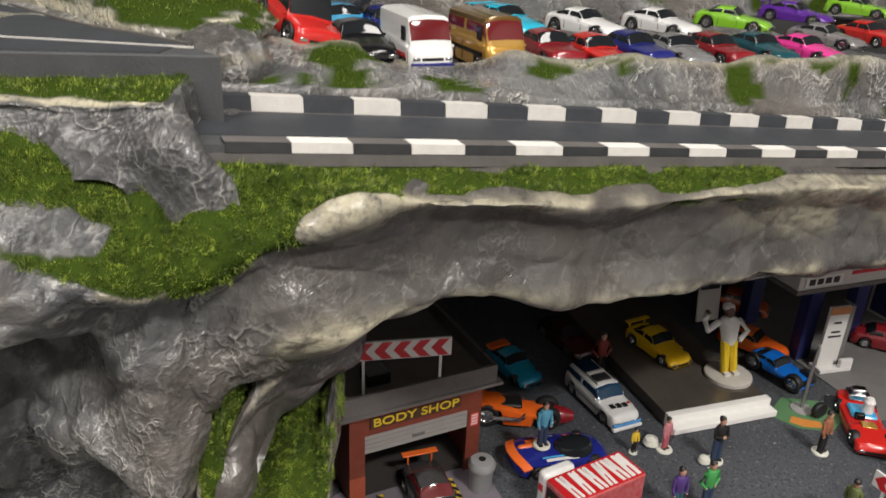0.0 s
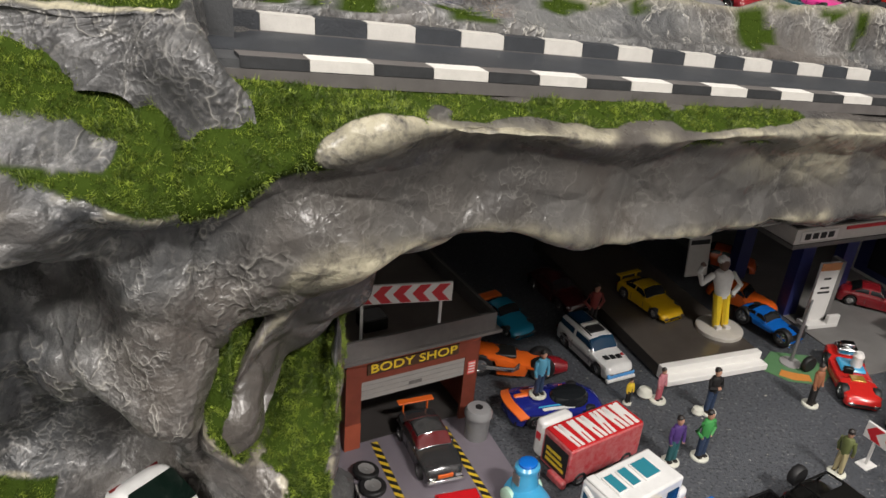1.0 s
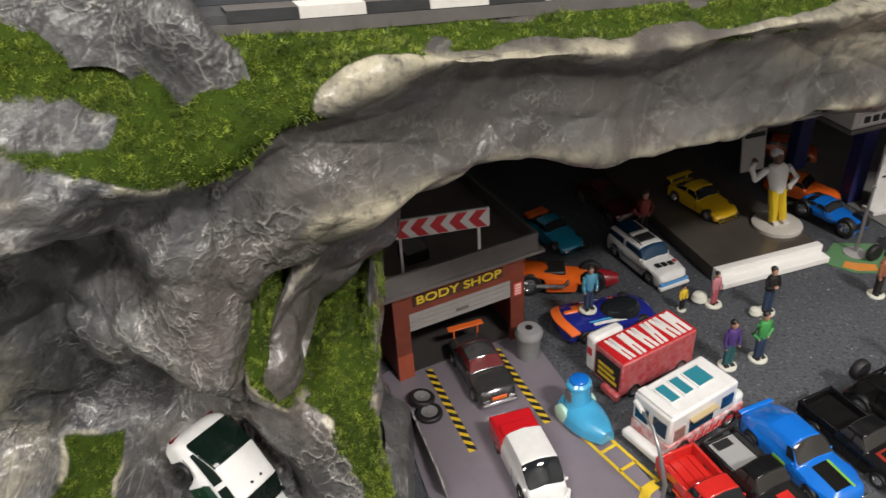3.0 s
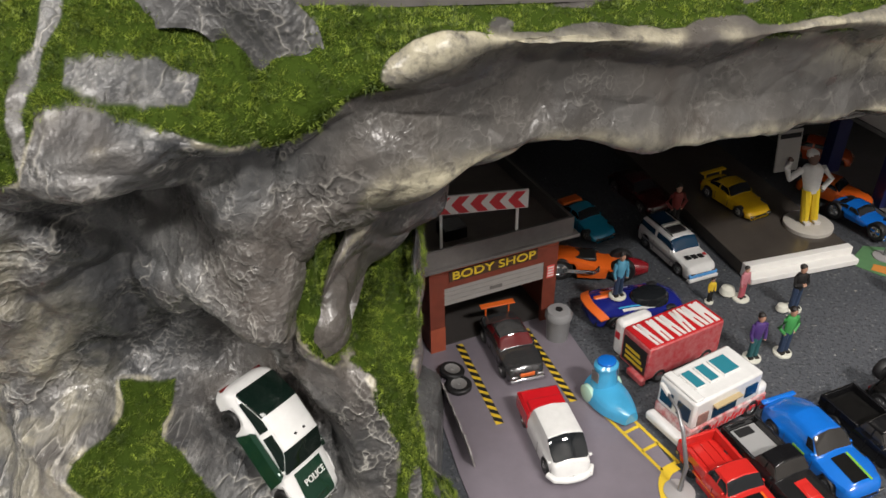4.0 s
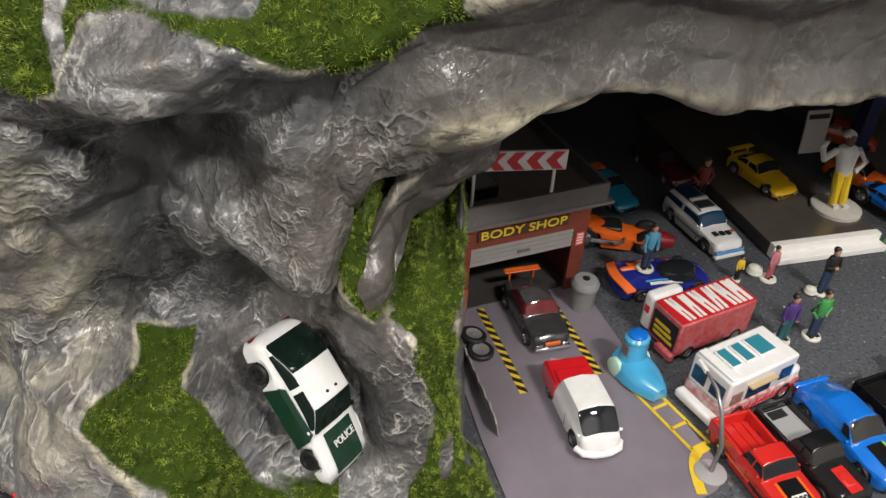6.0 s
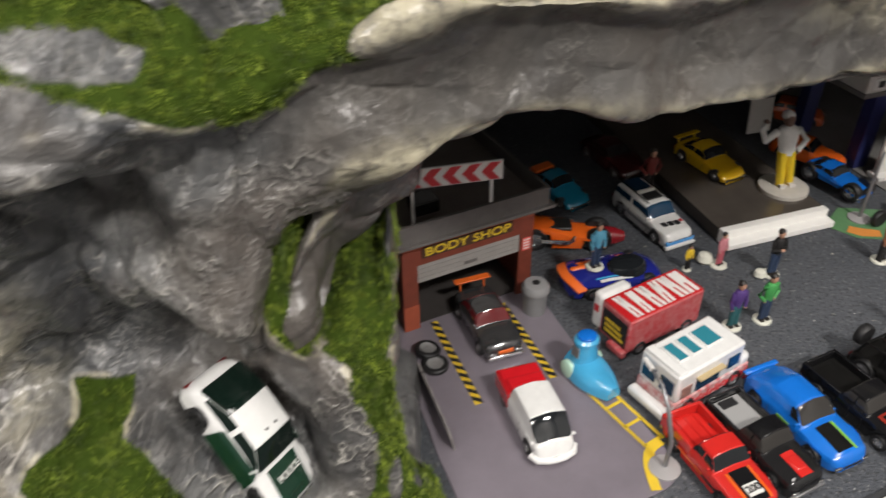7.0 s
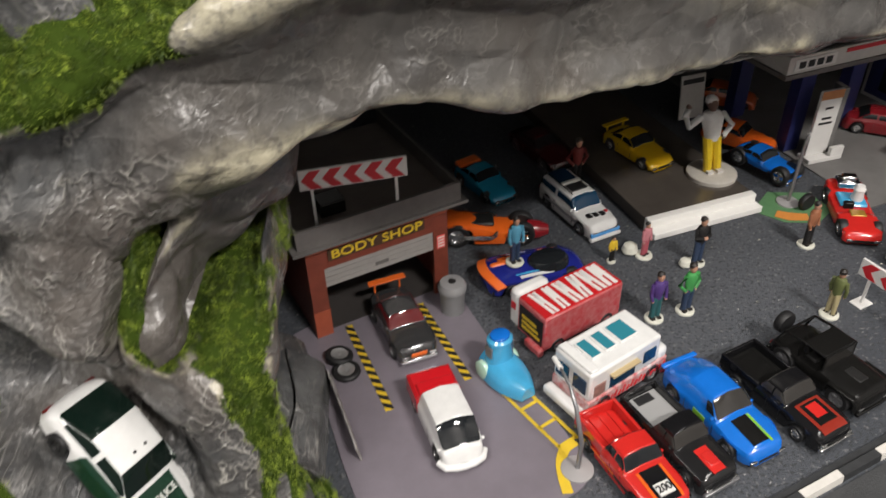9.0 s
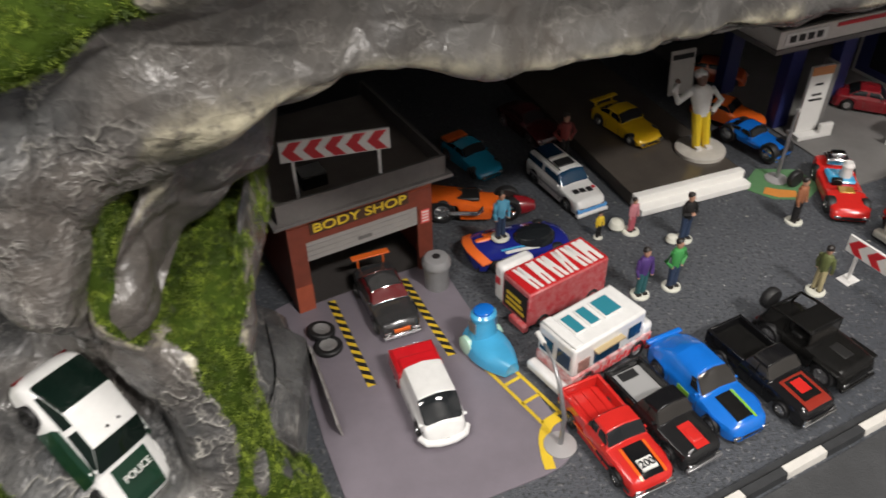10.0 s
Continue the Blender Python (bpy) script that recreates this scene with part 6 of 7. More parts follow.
def figure(name, label, x, y, z, yaw, height, shirt, trousers, base, hair=None, arms="down", base_r=0.0068, base_h=0.0018, skin=None, lean=0.0):
    """A painted plastic figurine on its base, one plain mesh."""
    h = height / 0.027
    bm = bmesh.new()
    lathe([(base_r, 0), (base_r, base_h * 0.7), (base_r * 0.9, base_h)], 20, None, bm, 0)
    for s in (1, -1):
        tube([(0.0003, s * 0.0017 * h, base_h), (0, s * 0.0015 * h, base_h + 0.006 * h), (0, s * 0.0013 * h, base_h + 0.0125 * h)], 0.0013 * h, 8, bm, 1, 0.0017 * h)
        box(bm, -0.001 * h, 0.0024 * h, s * 0.0017 * h - 0.0010 * h, s * 0.0017 * h + 0.0010 * h, base_h, base_h + 0.0011 * h, None, 4)
    lathe([(0.0022 * h, base_h + 0.0115 * h), (0.0026 * h, base_h + 0.015 * h), (0.0033 * h, base_h + 0.0195 * h), (0.0024 * h, base_h + 0.0212 * h), (0.0010 * h, base_h + 0.0218 * h)], 12, Matrix.Diagonal((0.75, 1.15, 1, 1)), bm, 2)
    for s in (1, -1):
        sh = Vector((0, s * 0.0037 * h, base_h + 0.0200 * h))
        if arms == "crossed":
            pts = [sh, sh + Vector((0.001, s * 0.0010, -0.0045)) * h, sh + Vector((0.0032, -s * 0.0030, -0.0040)) * h]
        elif arms == "hips":
            pts = [sh, sh + Vector((-0.0005, s * 0.0028, -0.0045)) * h, sh + Vector((0.0006, -s * 0.0006, -0.0082)) * h]
        elif arms == "raised" and s < 0:
            pts = [sh, sh + Vector((0.001, s * 0.0048, -0.0022)) * h, sh + Vector((0.0018, s * 0.0062, 0.0022)) * h, sh + Vector((0.002, s * 0.0052, 0.0050)) * h]
        elif arms == "raised":
            pts = [sh, sh + Vector((-0.0004, s * 0.0034, -0.0044)) * h, sh + Vector((0.0004, -s * 0.0002, -0.0078)) * h]
        else:
            pts = [sh, sh + Vector((0.0004, s * 0.0009, -0.0048)) * h, sh + Vector((0.0014, s * 0.0004, -0.0085)) * h]
        tube(pts, 0.0011 * h, 8, bm, 2, 0.0009 * h)
        lathe([(0.0004 * h, -0.0009 * h), (0.0010 * h, 0), (0.0004 * h, 0.0009 * h)], 8, Matrix.Translation(pts[-1]), bm, 3)
    zc = base_h + 0.0242 * h
    lathe([(0.0007 * h, zc - 0.0030 * h), (0.0014 * h, zc - 0.0019 * h), (0.0019 * h, zc), (0.0015 * h, zc + 0.0015 * h), (0.0004 * h, zc + 0.0021 * h)], 12, None, bm, 3)
    lathe([(0.0020 * h, zc + 0.0002 * h), (0.0018 * h, zc + 0.0016 * h), (0.0006 * h, zc + 0.0025 * h)], 12, Matrix.Translation((-0.0003 * h, 0, 0)), bm, 4)
    for v in bm.verts:
        if height < 0.05 and v.co.z > base_h:
            v.co.y *= 0.86
        v.co.y -= lean * max(0.0, v.co.z - base_h)
    ob = mesh_object(name, bm, [base, trousers, shirt, skin or SKIN, hair or HAIR])
    ob.matrix_basis = at(x, y, z, yaw)
    return tagged(ob, label, "figurine", "figurines" if height < 0.05 else "")


def cloth(name, rgb):
    return mat("painted_" + name, rgb, 0.5, vary=0.12, scale=300)


BASEW = mat("pale_base", (0.62, 0.62, 0.54), 0.45, vary=0.08)
JEANS, BLKCLOTH = cloth("denim", (0.03, 0.05, 0.10)), cloth("black", (0.015, 0.014, 0.014))
figure("statue", "large figure in white shirt and yellow trousers on a round base", 0.3033, 0.5935, 0.013, -80, 0.074, cloth("white", (0.70, 0.69, 0.67)), cloth("yellow", (0.78, 0.55, 0.02)),
       mat("stone_base", (0.55, 0.52, 0.47), 0.5, vary=0.1), mat("white_cap", (0.62, 0.60, 0.58), 0.5), "raised", 0.0215, 0.0045, mat("dark_tan", (0.10, 0.05, 0.035), 0.5), 0.20)
figure("figurine", "small figure in a light blue jacket", 0.111, 0.485, 0.0185, -70, 0.040, cloth("light_blue", (0.10, 0.33, 0.48)), JEANS, BASEW)
figure("figurine", "small figure in a dark red shirt, arms akimbo", 0.1885, 0.6130, 0.0, -80, 0.046, cloth("maroon", (0.20, 0.03, 0.025)), BLKCLOTH, BASEW, None, "hips")
figure("figurine", "small figure in pink and white with a pale bag", 0.2170, 0.5040, 0.0, -60, 0.031, cloth("pink", (0.55, 0.22, 0.25)), cloth("rose", (0.45, 0.10, 0.13)), BASEW)
figure("figurine", "tiny child figure in a yellow top", 0.1900, 0.5000, 0.0, -70, 0.023, cloth("sun_yellow", (0.75, 0.52, 0.04)), BLKCLOTH, BASEW, None, "down", 0.0036)
figure("figurine", "small figure in a black shirt with crossed arms", 0.2540, 0.4900, 0.0, -75, 0.042, BLKCLOTH, JEANS, BASEW, None, "crossed")
figure("figurine", "small figure in a green jacket, arms akimbo", 0.2265, 0.4375, 0.0, -70, 0.042, cloth("green", (0.06, 0.30, 0.08)), JEANS, BASEW, None, "hips")
figure("figurine", "small figure in a purple top and dark glasses", 0.2020, 0.4320, 0.0, -75, 0.041, cloth("purple", (0.08, 0.04, 0.18)), cloth("teal", (0.03, 0.12, 0.13)), BASEW)
figure("figurine", "small figure in brown and orange bending forward", 0.3475, 0.5015, 0.0, -60, 0.040, cloth("brown", (0.30, 0.12, 0.06)), BLKCLOTH, BASEW)
figure("figurine", "small figure in khaki standing behind the off-road car", 0.3250, 0.4210, 0.0, 30, 0.040, cloth("olive", (0.12, 0.14, 0.05)), cloth("khaki", (0.42, 0.36, 0.20)), BASEW)
for nm, lb, x, y, s in (("bag", "pale rounded bag beside a figurine", 0.2070, 0.5085, 0.0066), ("helmet", "white helmet on the ground beside a figurine", 0.2440, 0.4870, 0.0050)):
    o = mesh_object(nm, lathe([(s * 0.6, 0), (s, s * 0.5), (s * 0.8, s * 1.2), (s * 0.2, s * 1.5)], 14), BASEW)
    o.matrix_basis = at(x, y, 0, 0)
    tagged(o, lb, nm)

# ---- cars in and before the cave ----
NAVYRACE = paint("race_blue", (0.014, 0.02, 0.20))
OFFWHITE = mat("off_white_plastic", (0.55, 0.55, 0.52), 0.4)
c = toy_car("estate_car", "white police estate car with blue windows and dark lettering bars", "toy car", at(0.178, 0.566, 0, -68), 0.079, 0.030, PEARL, BOXY, (0.70, 0.58, 0.08, 0.03, 0.0255), glass=GLASSBLUE, tuck=0.8, pillars=0.10)
part("roof_box", boxes((-0.008, 0.002, -0.0075, 0.0075, 0.0262, 0.0276)), BLACKINK, c, bevel=0.0005)
part("roof_glass", boxes((-0.0330, -0.0130, -0.0085, 0.0085, 0.0262, 0.0268)), GLASSBLUE, c, "dark blue rear roof panel")
part("roof_light", boxes((-0.0130, -0.0095, -0.0090, 0.0090, 0.0262, 0.0284)), OFFWHITE, c, "pale roof light", bevel=0.0008)
for k in range(3):
    part("bonnet_bar", boxes((0.0228 + 0.0008 * k, 0.0282 + 0.0008 * k, -0.0090 + k * 0.0058, -0.0050 + k * 0.0058, 0.0163, 0.0170)), BLACKINK, c)
for s in (1, -1):
    part("roof_rail", tube([(-0.034, s * 0.0098, 0.0270), (-0.012, s * 0.0100, 0.0276), (0.006, s * 0.0100, 0.0270)], 0.0005, 6), MATTBLACK, c)
    part("side_bar", boxes((-0.030, 0.020, s * 0.0151 - 0.0002, s * 0.0151 + 0.0002, 0.0085, 0.0105)), GREYMET, c, "grey lettering bar")
part("bonnet_crest", boxes((0.0240, 0.0270, 0.0085, 0.0108, 0.0163, 0.0169)), REDINK, c)
part("bumper", boxes((0.0370, 0.0412, -0.0148, 0.0148, 0.0016, 0.0048)), PEARL, c, "white bumper", bevel=0.0008)
part("blue_band", boxes((0.0375, 0.0400, -0.0140, 0.0140, 0.0050, 0.0085)), paint("band_blue", (0.10, 0.35, 0.75)), c, "light blue nose band", bevel=0.0006)
c = toy_car("race_car", "blue and orange racing car with a black canopy", "toy car", at(0.126, 0.490, 0, 16), 0.080, 0.036, NAVYRACE, COUPE, None, wheels=(0.30, -0.30), r=0.0062, crown=0.0025, nose=0.3, lights=False,
            stripes=((0.28, 0.62, -0.0165, -0.0135, PEARL), (0.25, 0.60, -0.0128, -0.0115, LTBLUE), (0.18, 0.40, 0.0065, 0.0110, ORANGEMATT), (0.62, 0.80, 0.0060, 0.0125, ORANGEMATT), (0.30, 0.50, 0.0120, 0.0135, PEARL)))
bm = bmesh.new()
rows = []
for k in range(9):
    a = -1 + k / 4
    rows.append([bm.verts.new((-0.040 + 0.006 * abs(a) ** 2 + dx, a * 0.0185, 0.0165 - 0.004 * abs(a) ** 3 + dz)) for dx, dz in ((-0.0035, 0.0), (0.0035, 0.0012), (0.0035, 0.0), (-0.0035, -0.0012))])
for p, q in zip(rows, rows[1:]):
    for k in range(4):
        bm.faces.new((p[k], p[(k + 1) % 4], q[(k + 1) % 4], q[k]))
for p in (rows[0], rows[-1]):
    bm.faces.new(p)
part("orange_wing", bm, ORANGEMATT, c, "curved orange rear wing")
part("wing_post", boxes((-0.038, -0.035, 0.006, 0.008, 0.012, 0.0165), (-0.038, -0.035, -0.008, -0.006, 0.012, 0.0165)), NAVYRACE, c)
part("orange_fin", boxes((-0.034, -0.014, 0.0010, 0.0060, 0.0150, 0.0185)), ORANGEMATT, c, "orange fin", bevel=0.0018)
part("canopy", lathe([(0.0140, 0.0115), (0.0132, 0.0165), (0.0112, 0.0192), (0.0050, 0.0205)], 20, pose(0.010, -0.004, 0) @ Matrix.Diagonal((1.25, 0.85, 1, 1))), GLASSDK, c, "glossy black canopy")
c = toy_car("hot_rod", "orange open-wheeled hot rod with silver exhaust pipes in the shade", "toy car", at(0.094, 0.542, 0, -6) @ Matrix.Scale(1.22, 4), 0.068, 0.020, ORANGE, ((0, 0.0190), (0.2, 0.0185), (0.5, 0.0155), (0.6, 0.013), (0.9, 0.011), (1, 0.008)), None, r=0.0088, rw=0.006, wheels=(0.38, -0.24), rim=CHROME, nose=0.4, lights=False)
part("cockpit", boxes((-0.008, 0.008, -0.0065, 0.0065, 0.0145, 0.0172)), CHASSIS, c, "black cockpit", bevel=0.0012)
part("nose_cone", lathe([(0.0070, 0.0), (0.0062, 0.008), (0.0035, 0.014)], 16, pose(0.030, 0, 0.0075, 0, 90)), DKRED, c, "dark red nose cone")
part("wing", boxes((-0.040, -0.028, -0.0150, 0.0150, 0.0205, 0.0222), (-0.036, -0.033, -0.0080, -0.0060, 0.0175, 0.0205), (-0.036, -0.033, 0.0060, 0.0080, 0.0175, 0.0205)), ORANGE, c, "broad orange rear wing", bevel=0.0005)
for s in (1, -1):
    for k in range(3):
        part("exhaust_pipe", tube([(-0.012, s * (0.0112 + 0.001 * k), 0.0085 + 0.0016 * k), (0.006, s * (0.0120 + 0.001 * k), 0.0085 + 0.0016 * k), (0.010, s * 0.0095, 0.0095 + 0.0016 * k)], 0.0007, 8), CHROME, c)
c = toy_car("sports_car", "light blue sports car with an orange rear deep in the cave", "toy car", at(0.107, 0.617, 0, -60), 0.062, 0.028, paint("deep_cyan", (0.015, 0.24, 0.40)), COUPE, (0.62, 0.50, 0.32, 0.12, 0.0205))
part("rear_deck", boxes((-0.0300, -0.0190, -0.0110, 0.0110, 0.0150, 0.0185)), ORANGEMATT, c, "orange rear deck", bevel=0.0012)
# Red enamel darkened so the car reads as lying in cave shade.
toy_car("sports_car", "dark red car deep in the cave, its paint darkened to put in the shade", "toy car", at(0.168, 0.668, 0, -66), 0.072, 0.030, paint("shaded_red", (0.06, 0.006, 0.008)), SEDAN, (0.66, 0.54, 0.32, 0.16, 0.0225))
toy_car("sports_car", "orange sports car parked beside the platform", "toy car", at(0.357, 0.660, 0.003, -45), 0.068, 0.029, ORANGE, COUPE, (0.62, 0.50, 0.32, 0.12, 0.0205))
toy_car("buggy", "bright blue buggy with large black wheels", "toy car", at(0.361, 0.610, 0.003, -62), 0.062, 0.026, BLUE, COUPE, (0.58, 0.46, 0.30, 0.10, 0.0200), r=0.0085, rw=0.007, clear=0.007, rim=CHROME, wheels=(0.36, -0.34))
toy_car("sports_car", "orange-red car at the back of the cave", "toy car", at(0.375, 0.745, 0.003, -30), 0.068, 0.029, paint("deep_orange", (0.55, 0.10, 0.03)), SEDAN, (0.66, 0.54, 0.32, 0.16, 0.0225))
c = toy_car("kit_car", "open red toy car with a chrome engine and round driver shape", "toy car", at(0.399, 0.531, 0.0, -105), 0.080, 0.031, RED, ((0, 0.0165), (0.15, 0.0165), (0.3, 0.012), (0.62, 0.012), (0.66, 0.0135), (0.95, 0.011), (1, 0.009)), None, r=0.0072, rw=0.006)
part("seat_block", boxes((-0.018, 0.002, -0.0105, 0.0105, 0.0125, 0.0160)), LTBLUE, c, bevel=0.002)
part("driver_shape", lathe([(0.004, 0.014), (0.005, 0.018), (0.004, 0.023), (0.0048, 0.026), (0.003, 0.0295)], 16, pose(-0.006, 0.003, 0)), WHITE, c, "plain round driver shape")
part("engine", boxes((-0.034, -0.020, -0.009, 0.009, 0.0160, 0.0225), (-0.031, -0.023, -0.006, 0.006, 0.0225, 0.0265)), CHROME, c, "chrome engine block", bevel=0.0015)
part("bonnet_plate", boxes((0.008, 0.017, -0.006, 0.006, 0.0138, 0.0152)), GOLD, c, "tan bonnet plate", bevel=0.0008)
part("nose_slot", boxes((0.0392, 0.0402, -0.010, 0.010, 0.0045, 0.0065)), BLACKINK, c)
part("seat_back", boxes((0.000, 0.005, -0.009, -0.001, 0.0125, 0.0185)), MATTBLACK, c, bevel=0.001)

# semi truck and what stands beside it
PALEMET = mat("pale_metal", (0.50, 0.48, 0.42), 0.35, 0.5)
semi = thing("lorry", "large red toy lorry with a chrome grille", "toy truck", at(0.4640, 0.4770, 0, -159))
part("cab", boxes((-0.034, 0.006, -0.0205, 0.0205, 0.012, 0.060)), RED, semi, bevel=0.004)
part("roof_fairing", boxes((-0.030, -0.004, -0.019, 0.019, 0.062, 0.076)), RED, semi, bevel=0.005)
hood = part("bonnet", boxes((0.006, 0.062, -0.0150, 0.0150, 0.012, 0.041)), RED, semi, bevel=0.003)
part("bonnet_ridge", boxes((0.010, 0.060, -0.0025, 0.0025, 0.041, 0.0422)), RED, hood, bevel=0.0006)
part("cowl", boxes((0.004, 0.022, -0.0165, 0.0165, 0.038, 0.050)), RED, semi, bevel=0.004)
part("grille", boxes((0.0620, 0.0645, -0.0120, 0.0120, 0.012, 0.038)), GREYMET, semi, "grey metal grille", bevel=0.001)
for k in range(7):
    part("grille_bar", boxes((0.0645, 0.0652, -0.0110 + k * 0.0034, -0.0096 + k * 0.0034, 0.014, 0.0365)), CHASSIS, semi)
part("grille_frame", boxes((0.0615, 0.0655, -0.0150, -0.0120, 0.010, 0.041), (0.0615, 0.0655, 0.0120, 0.0150, 0.010, 0.041), (0.0615, 0.0655, -0.0120, 0.0120, 0.038, 0.042)), PALEMET, semi, bevel=0.0006)
part("bumper", boxes((0.060, 0.067, -0.021, 0.021, 0.004, 0.010)), PALEMET, semi, bevel=0.0015)
for s in (1, -1):
    part("fender", boxes((0.022, 0.060, s * 0.0195 - 0.0055, s * 0.0195 + 0.0055, 0.018, 0.027)), RED, semi, bevel=0.004)
    part("side_window", boxes((-0.014, 0.002, s * 0.0222 - 0.0004, s * 0.0222 + 0.0004, 0.040, 0.054)), GLASSDK, semi)
    part("flame_print", plate([(0.056, s * 0.0154, 0.026), (0.022, s * 0.0154, 0.029), (0.026, s * 0.0154, 0.033), (0.056, s * 0.0154, 0.036)][::s], 0.0005), paint("flame", (0.75, 0.36, 0.06)), semi, "orange flame print")
    part("light", lathe([(0.002, -0.0015), (0.002, 0.0015)], 12, pose(0.064, s * 0.0205, 0.020, 0, 90)), CHROME, semi)
part("windscreen", boxes((0.0055, 0.0068, -0.019, 0.019, 0.051, 0.059)), GLASSDK, semi)
wt, rm = wheel_meshes(0.0125, 0.009, CHROME)
for x in (0.042, -0.020):
    for y in (-0.0195, 0.0195):
        o = new("wheel", wt)
        o.parent, o.matrix_basis = semi, pose(x, y, 0.0125, 0, 0, 0 if y > 0 else 180)
        o2 = new("rim", rm)
        o2.parent = o
ramp = thing("skate_ramp", "black and white toy ramp standing beside the lorry", "ramp", at(0.515, 0.585, 0, -60))
part("face", plate([(-0.025, -0.010, 0.002), (0.025, -0.010, 0.002), (0.025, 0.012, 0.036), (-0.025, 0.012, 0.036)], 0.002), MATTBLACK, ramp)
part("frame", boxes((-0.028, -0.025, -0.012, 0.012, 0, 0.036), (0.025, 0.028, -0.012, 0.012, 0, 0.036), (-0.025, 0.025, 0.009, 0.012, 0.033, 0.037)), WHITE, ramp, bevel=0.0006)
tray = thing("chequered_tray", "white plastic tray with a black chequered floor by the kerb", "toy ramp", at(0.3446, 0.3098, 0.0016, 19.5))
part("floor", boxes((0, 0.072, -0.054, 0, 0, 0.0016)), WHITE, tray, smooth=False)
for k in range(6):
    for q in range(4):
        if (k + q) % 2:
            part("check", boxes((k * 0.012, k * 0.012 + 0.012, -(q + 1) * 0.012, -q * 0.012, 0.0016, 0.0019)), BLACKINK, tray, smooth=False)
bm = bmesh.new()
for x0, x1, h0, h1 in ((0.0, 0.024, 0.0045, 0.0065), (0.024, 0.030, 0.0065, 0.0150), (0.030, 0.072, 0.0150, 0.0150)):
    vs = [bm.verts.new(p) for p in ((x0, 0, 0), (x1, 0, 0), (x1, 0, h1), (x0, 0, h0), (x0, 0.002, 0), (x1, 0.002, 0), (x1, 0.002, h1), (x0, 0.002, h0))]
    for idx in ((0, 1, 2, 3), (7, 6, 5, 4), (3, 2, 6, 7), (4, 5, 1, 0), (0, 3, 7, 4), (2, 1, 5, 6)):
        bm.faces.new([vs[n] for n in idx])
part("back_rim", bm, WHITE, tray, "white stepped rim", smooth=False)
part("side_rim", boxes((-0.002, 0.0, -0.054, 0.002, 0, 0.0040)), WHITE, tray, "white rim", bevel=0.0004)
toy_car("sports_car", "teal car beside the lorry", "toy car", at(0.470, 0.412, 0.0, -20), 0.070, 0.030, paint("teal", (0.01, 0.22, 0.22)), SEDAN, (0.66, 0.54, 0.30, 0.14, 0.0225))

# printed green pad with an orange mark
pad = thing("printed_pad", "green printed card pad with an orange arc", "card sheet")
part("card", slab([(0.335, 0.562), (0.330, 0.548), (0.345, 0.533), (0.372, 0.528), (0.392, 0.545), (0.385, 0.572), (0.350, 0.578)], 0.0002, 0.0009), cloth("pad_green", (0.10, 0.22, 0.10)), pad, smooth=False)
part("arc_mark", slab([(0.340, 0.541), (0.350, 0.534), (0.366, 0.532), (0.368, 0.541), (0.354, 0.545), (0.346, 0.549)], 0.0010, 0.0013), cloth("pad_orange", (0.62, 0.24, 0.05)), pad, smooth=False)
ty = thing("loose_wheel", "black tyre standing on the green pad", "wheel", at(0.369, 0.548, 0.0088, 20), "loose wheels")
wt, rm = wheel_meshes(0.0075, 0.005, GREYMET)
o = new("tyre", wt)
o.parent = ty
o2 = new("rim", rm)
o2.parent = o

# ---- filling station ----
sta = thing("filling_station", "white and navy filling station canopy on dark blue posts", "building", Matrix.Translation((0.3400, 0.5780, 0)) @ pose(0, 0, 0, 0, 0, 17))
NAVYW = mat("navy_panel", (0.02, 0.025, 0.11), 0.45, vary=0.2)
OFFW = mat("canopy_white", (0.58, 0.56, 0.53), 0.5, vary=0.1)
part("canopy", boxes((0, 0.172, 0.0, 0.14, 0.105, 0.1085)), PARAPET, sta, "grey canopy underside", smooth=False)
part("fascia", boxes((0.002, 0.170, 0.002, 0.138, 0.1085, 0.1230)), OFFW, sta, "off-white fascia", smooth=False)
part("fascia_stripe", boxes((0.060, 0.170, 0.0012, 0.002, 0.1180, 0.1212)), REDINK, sta, "red line")
part("logo_block", boxes((0.008, 0.050, 0.0010, 0.002, 0.1110, 0.1205)), WHITE, sta, "white name panel with black shapes")
for k in range(4):
    part("logo_shape", boxes((0.012 + k * 0.009, 0.018 + k * 0.009, 0.0004, 0.0010, 0.1130, 0.1185)), BLACKINK, sta)
part("canopy_top", boxes((0.004, 0.168, 0.004, 0.136, 0.1230, 0.1245)), ROOFDARK, sta, smooth=False)
for x, y in ((0.070, 0.045), (0.070, 0.120), (0.148, 0.060)):
    part("post", boxes((x, x + 0.016, y, y + 0.012, 0.001, 0.105)), NAVYW, sta, "navy post", smooth=False)
part("paved_floor", boxes((0.070, 0.36, -0.058, 0.24, 0.0002, 0.0014)), CARDDARK, sta, smooth=False)
sign = thing("price_sign", "white price sign with an orange top on an angled foot", "sign", Matrix.Translation((0.4150, 0.6280, 0.0014)) @ pose(0, 0, 0, 0, 0, 12))
part("panel", boxes((-0.010, 0.013, -0.0015, 0.0015, 0.004, 0.068)), WHITE, sign, "white panel", bevel=0.0004)
part("top_band", boxes((-0.010, 0.013, -0.0020, -0.0015, 0.060, 0.068)), cloth("sign_orange", (0.48, 0.20, 0.08)), sign, "orange band")
part("edge_board", boxes((0.013, 0.018, -0.0015, 0.012, 0.004, 0.068)), CARDDARK, sign, "grey edge")
part("foot", boxes((-0.012, 0.024, -0.010, 0.006, 0, 0.004), (0.010, 0.024, -0.010, -0.006, 0.004, 0.013)), WHITE, sign, "white foot", bevel=0.0004)
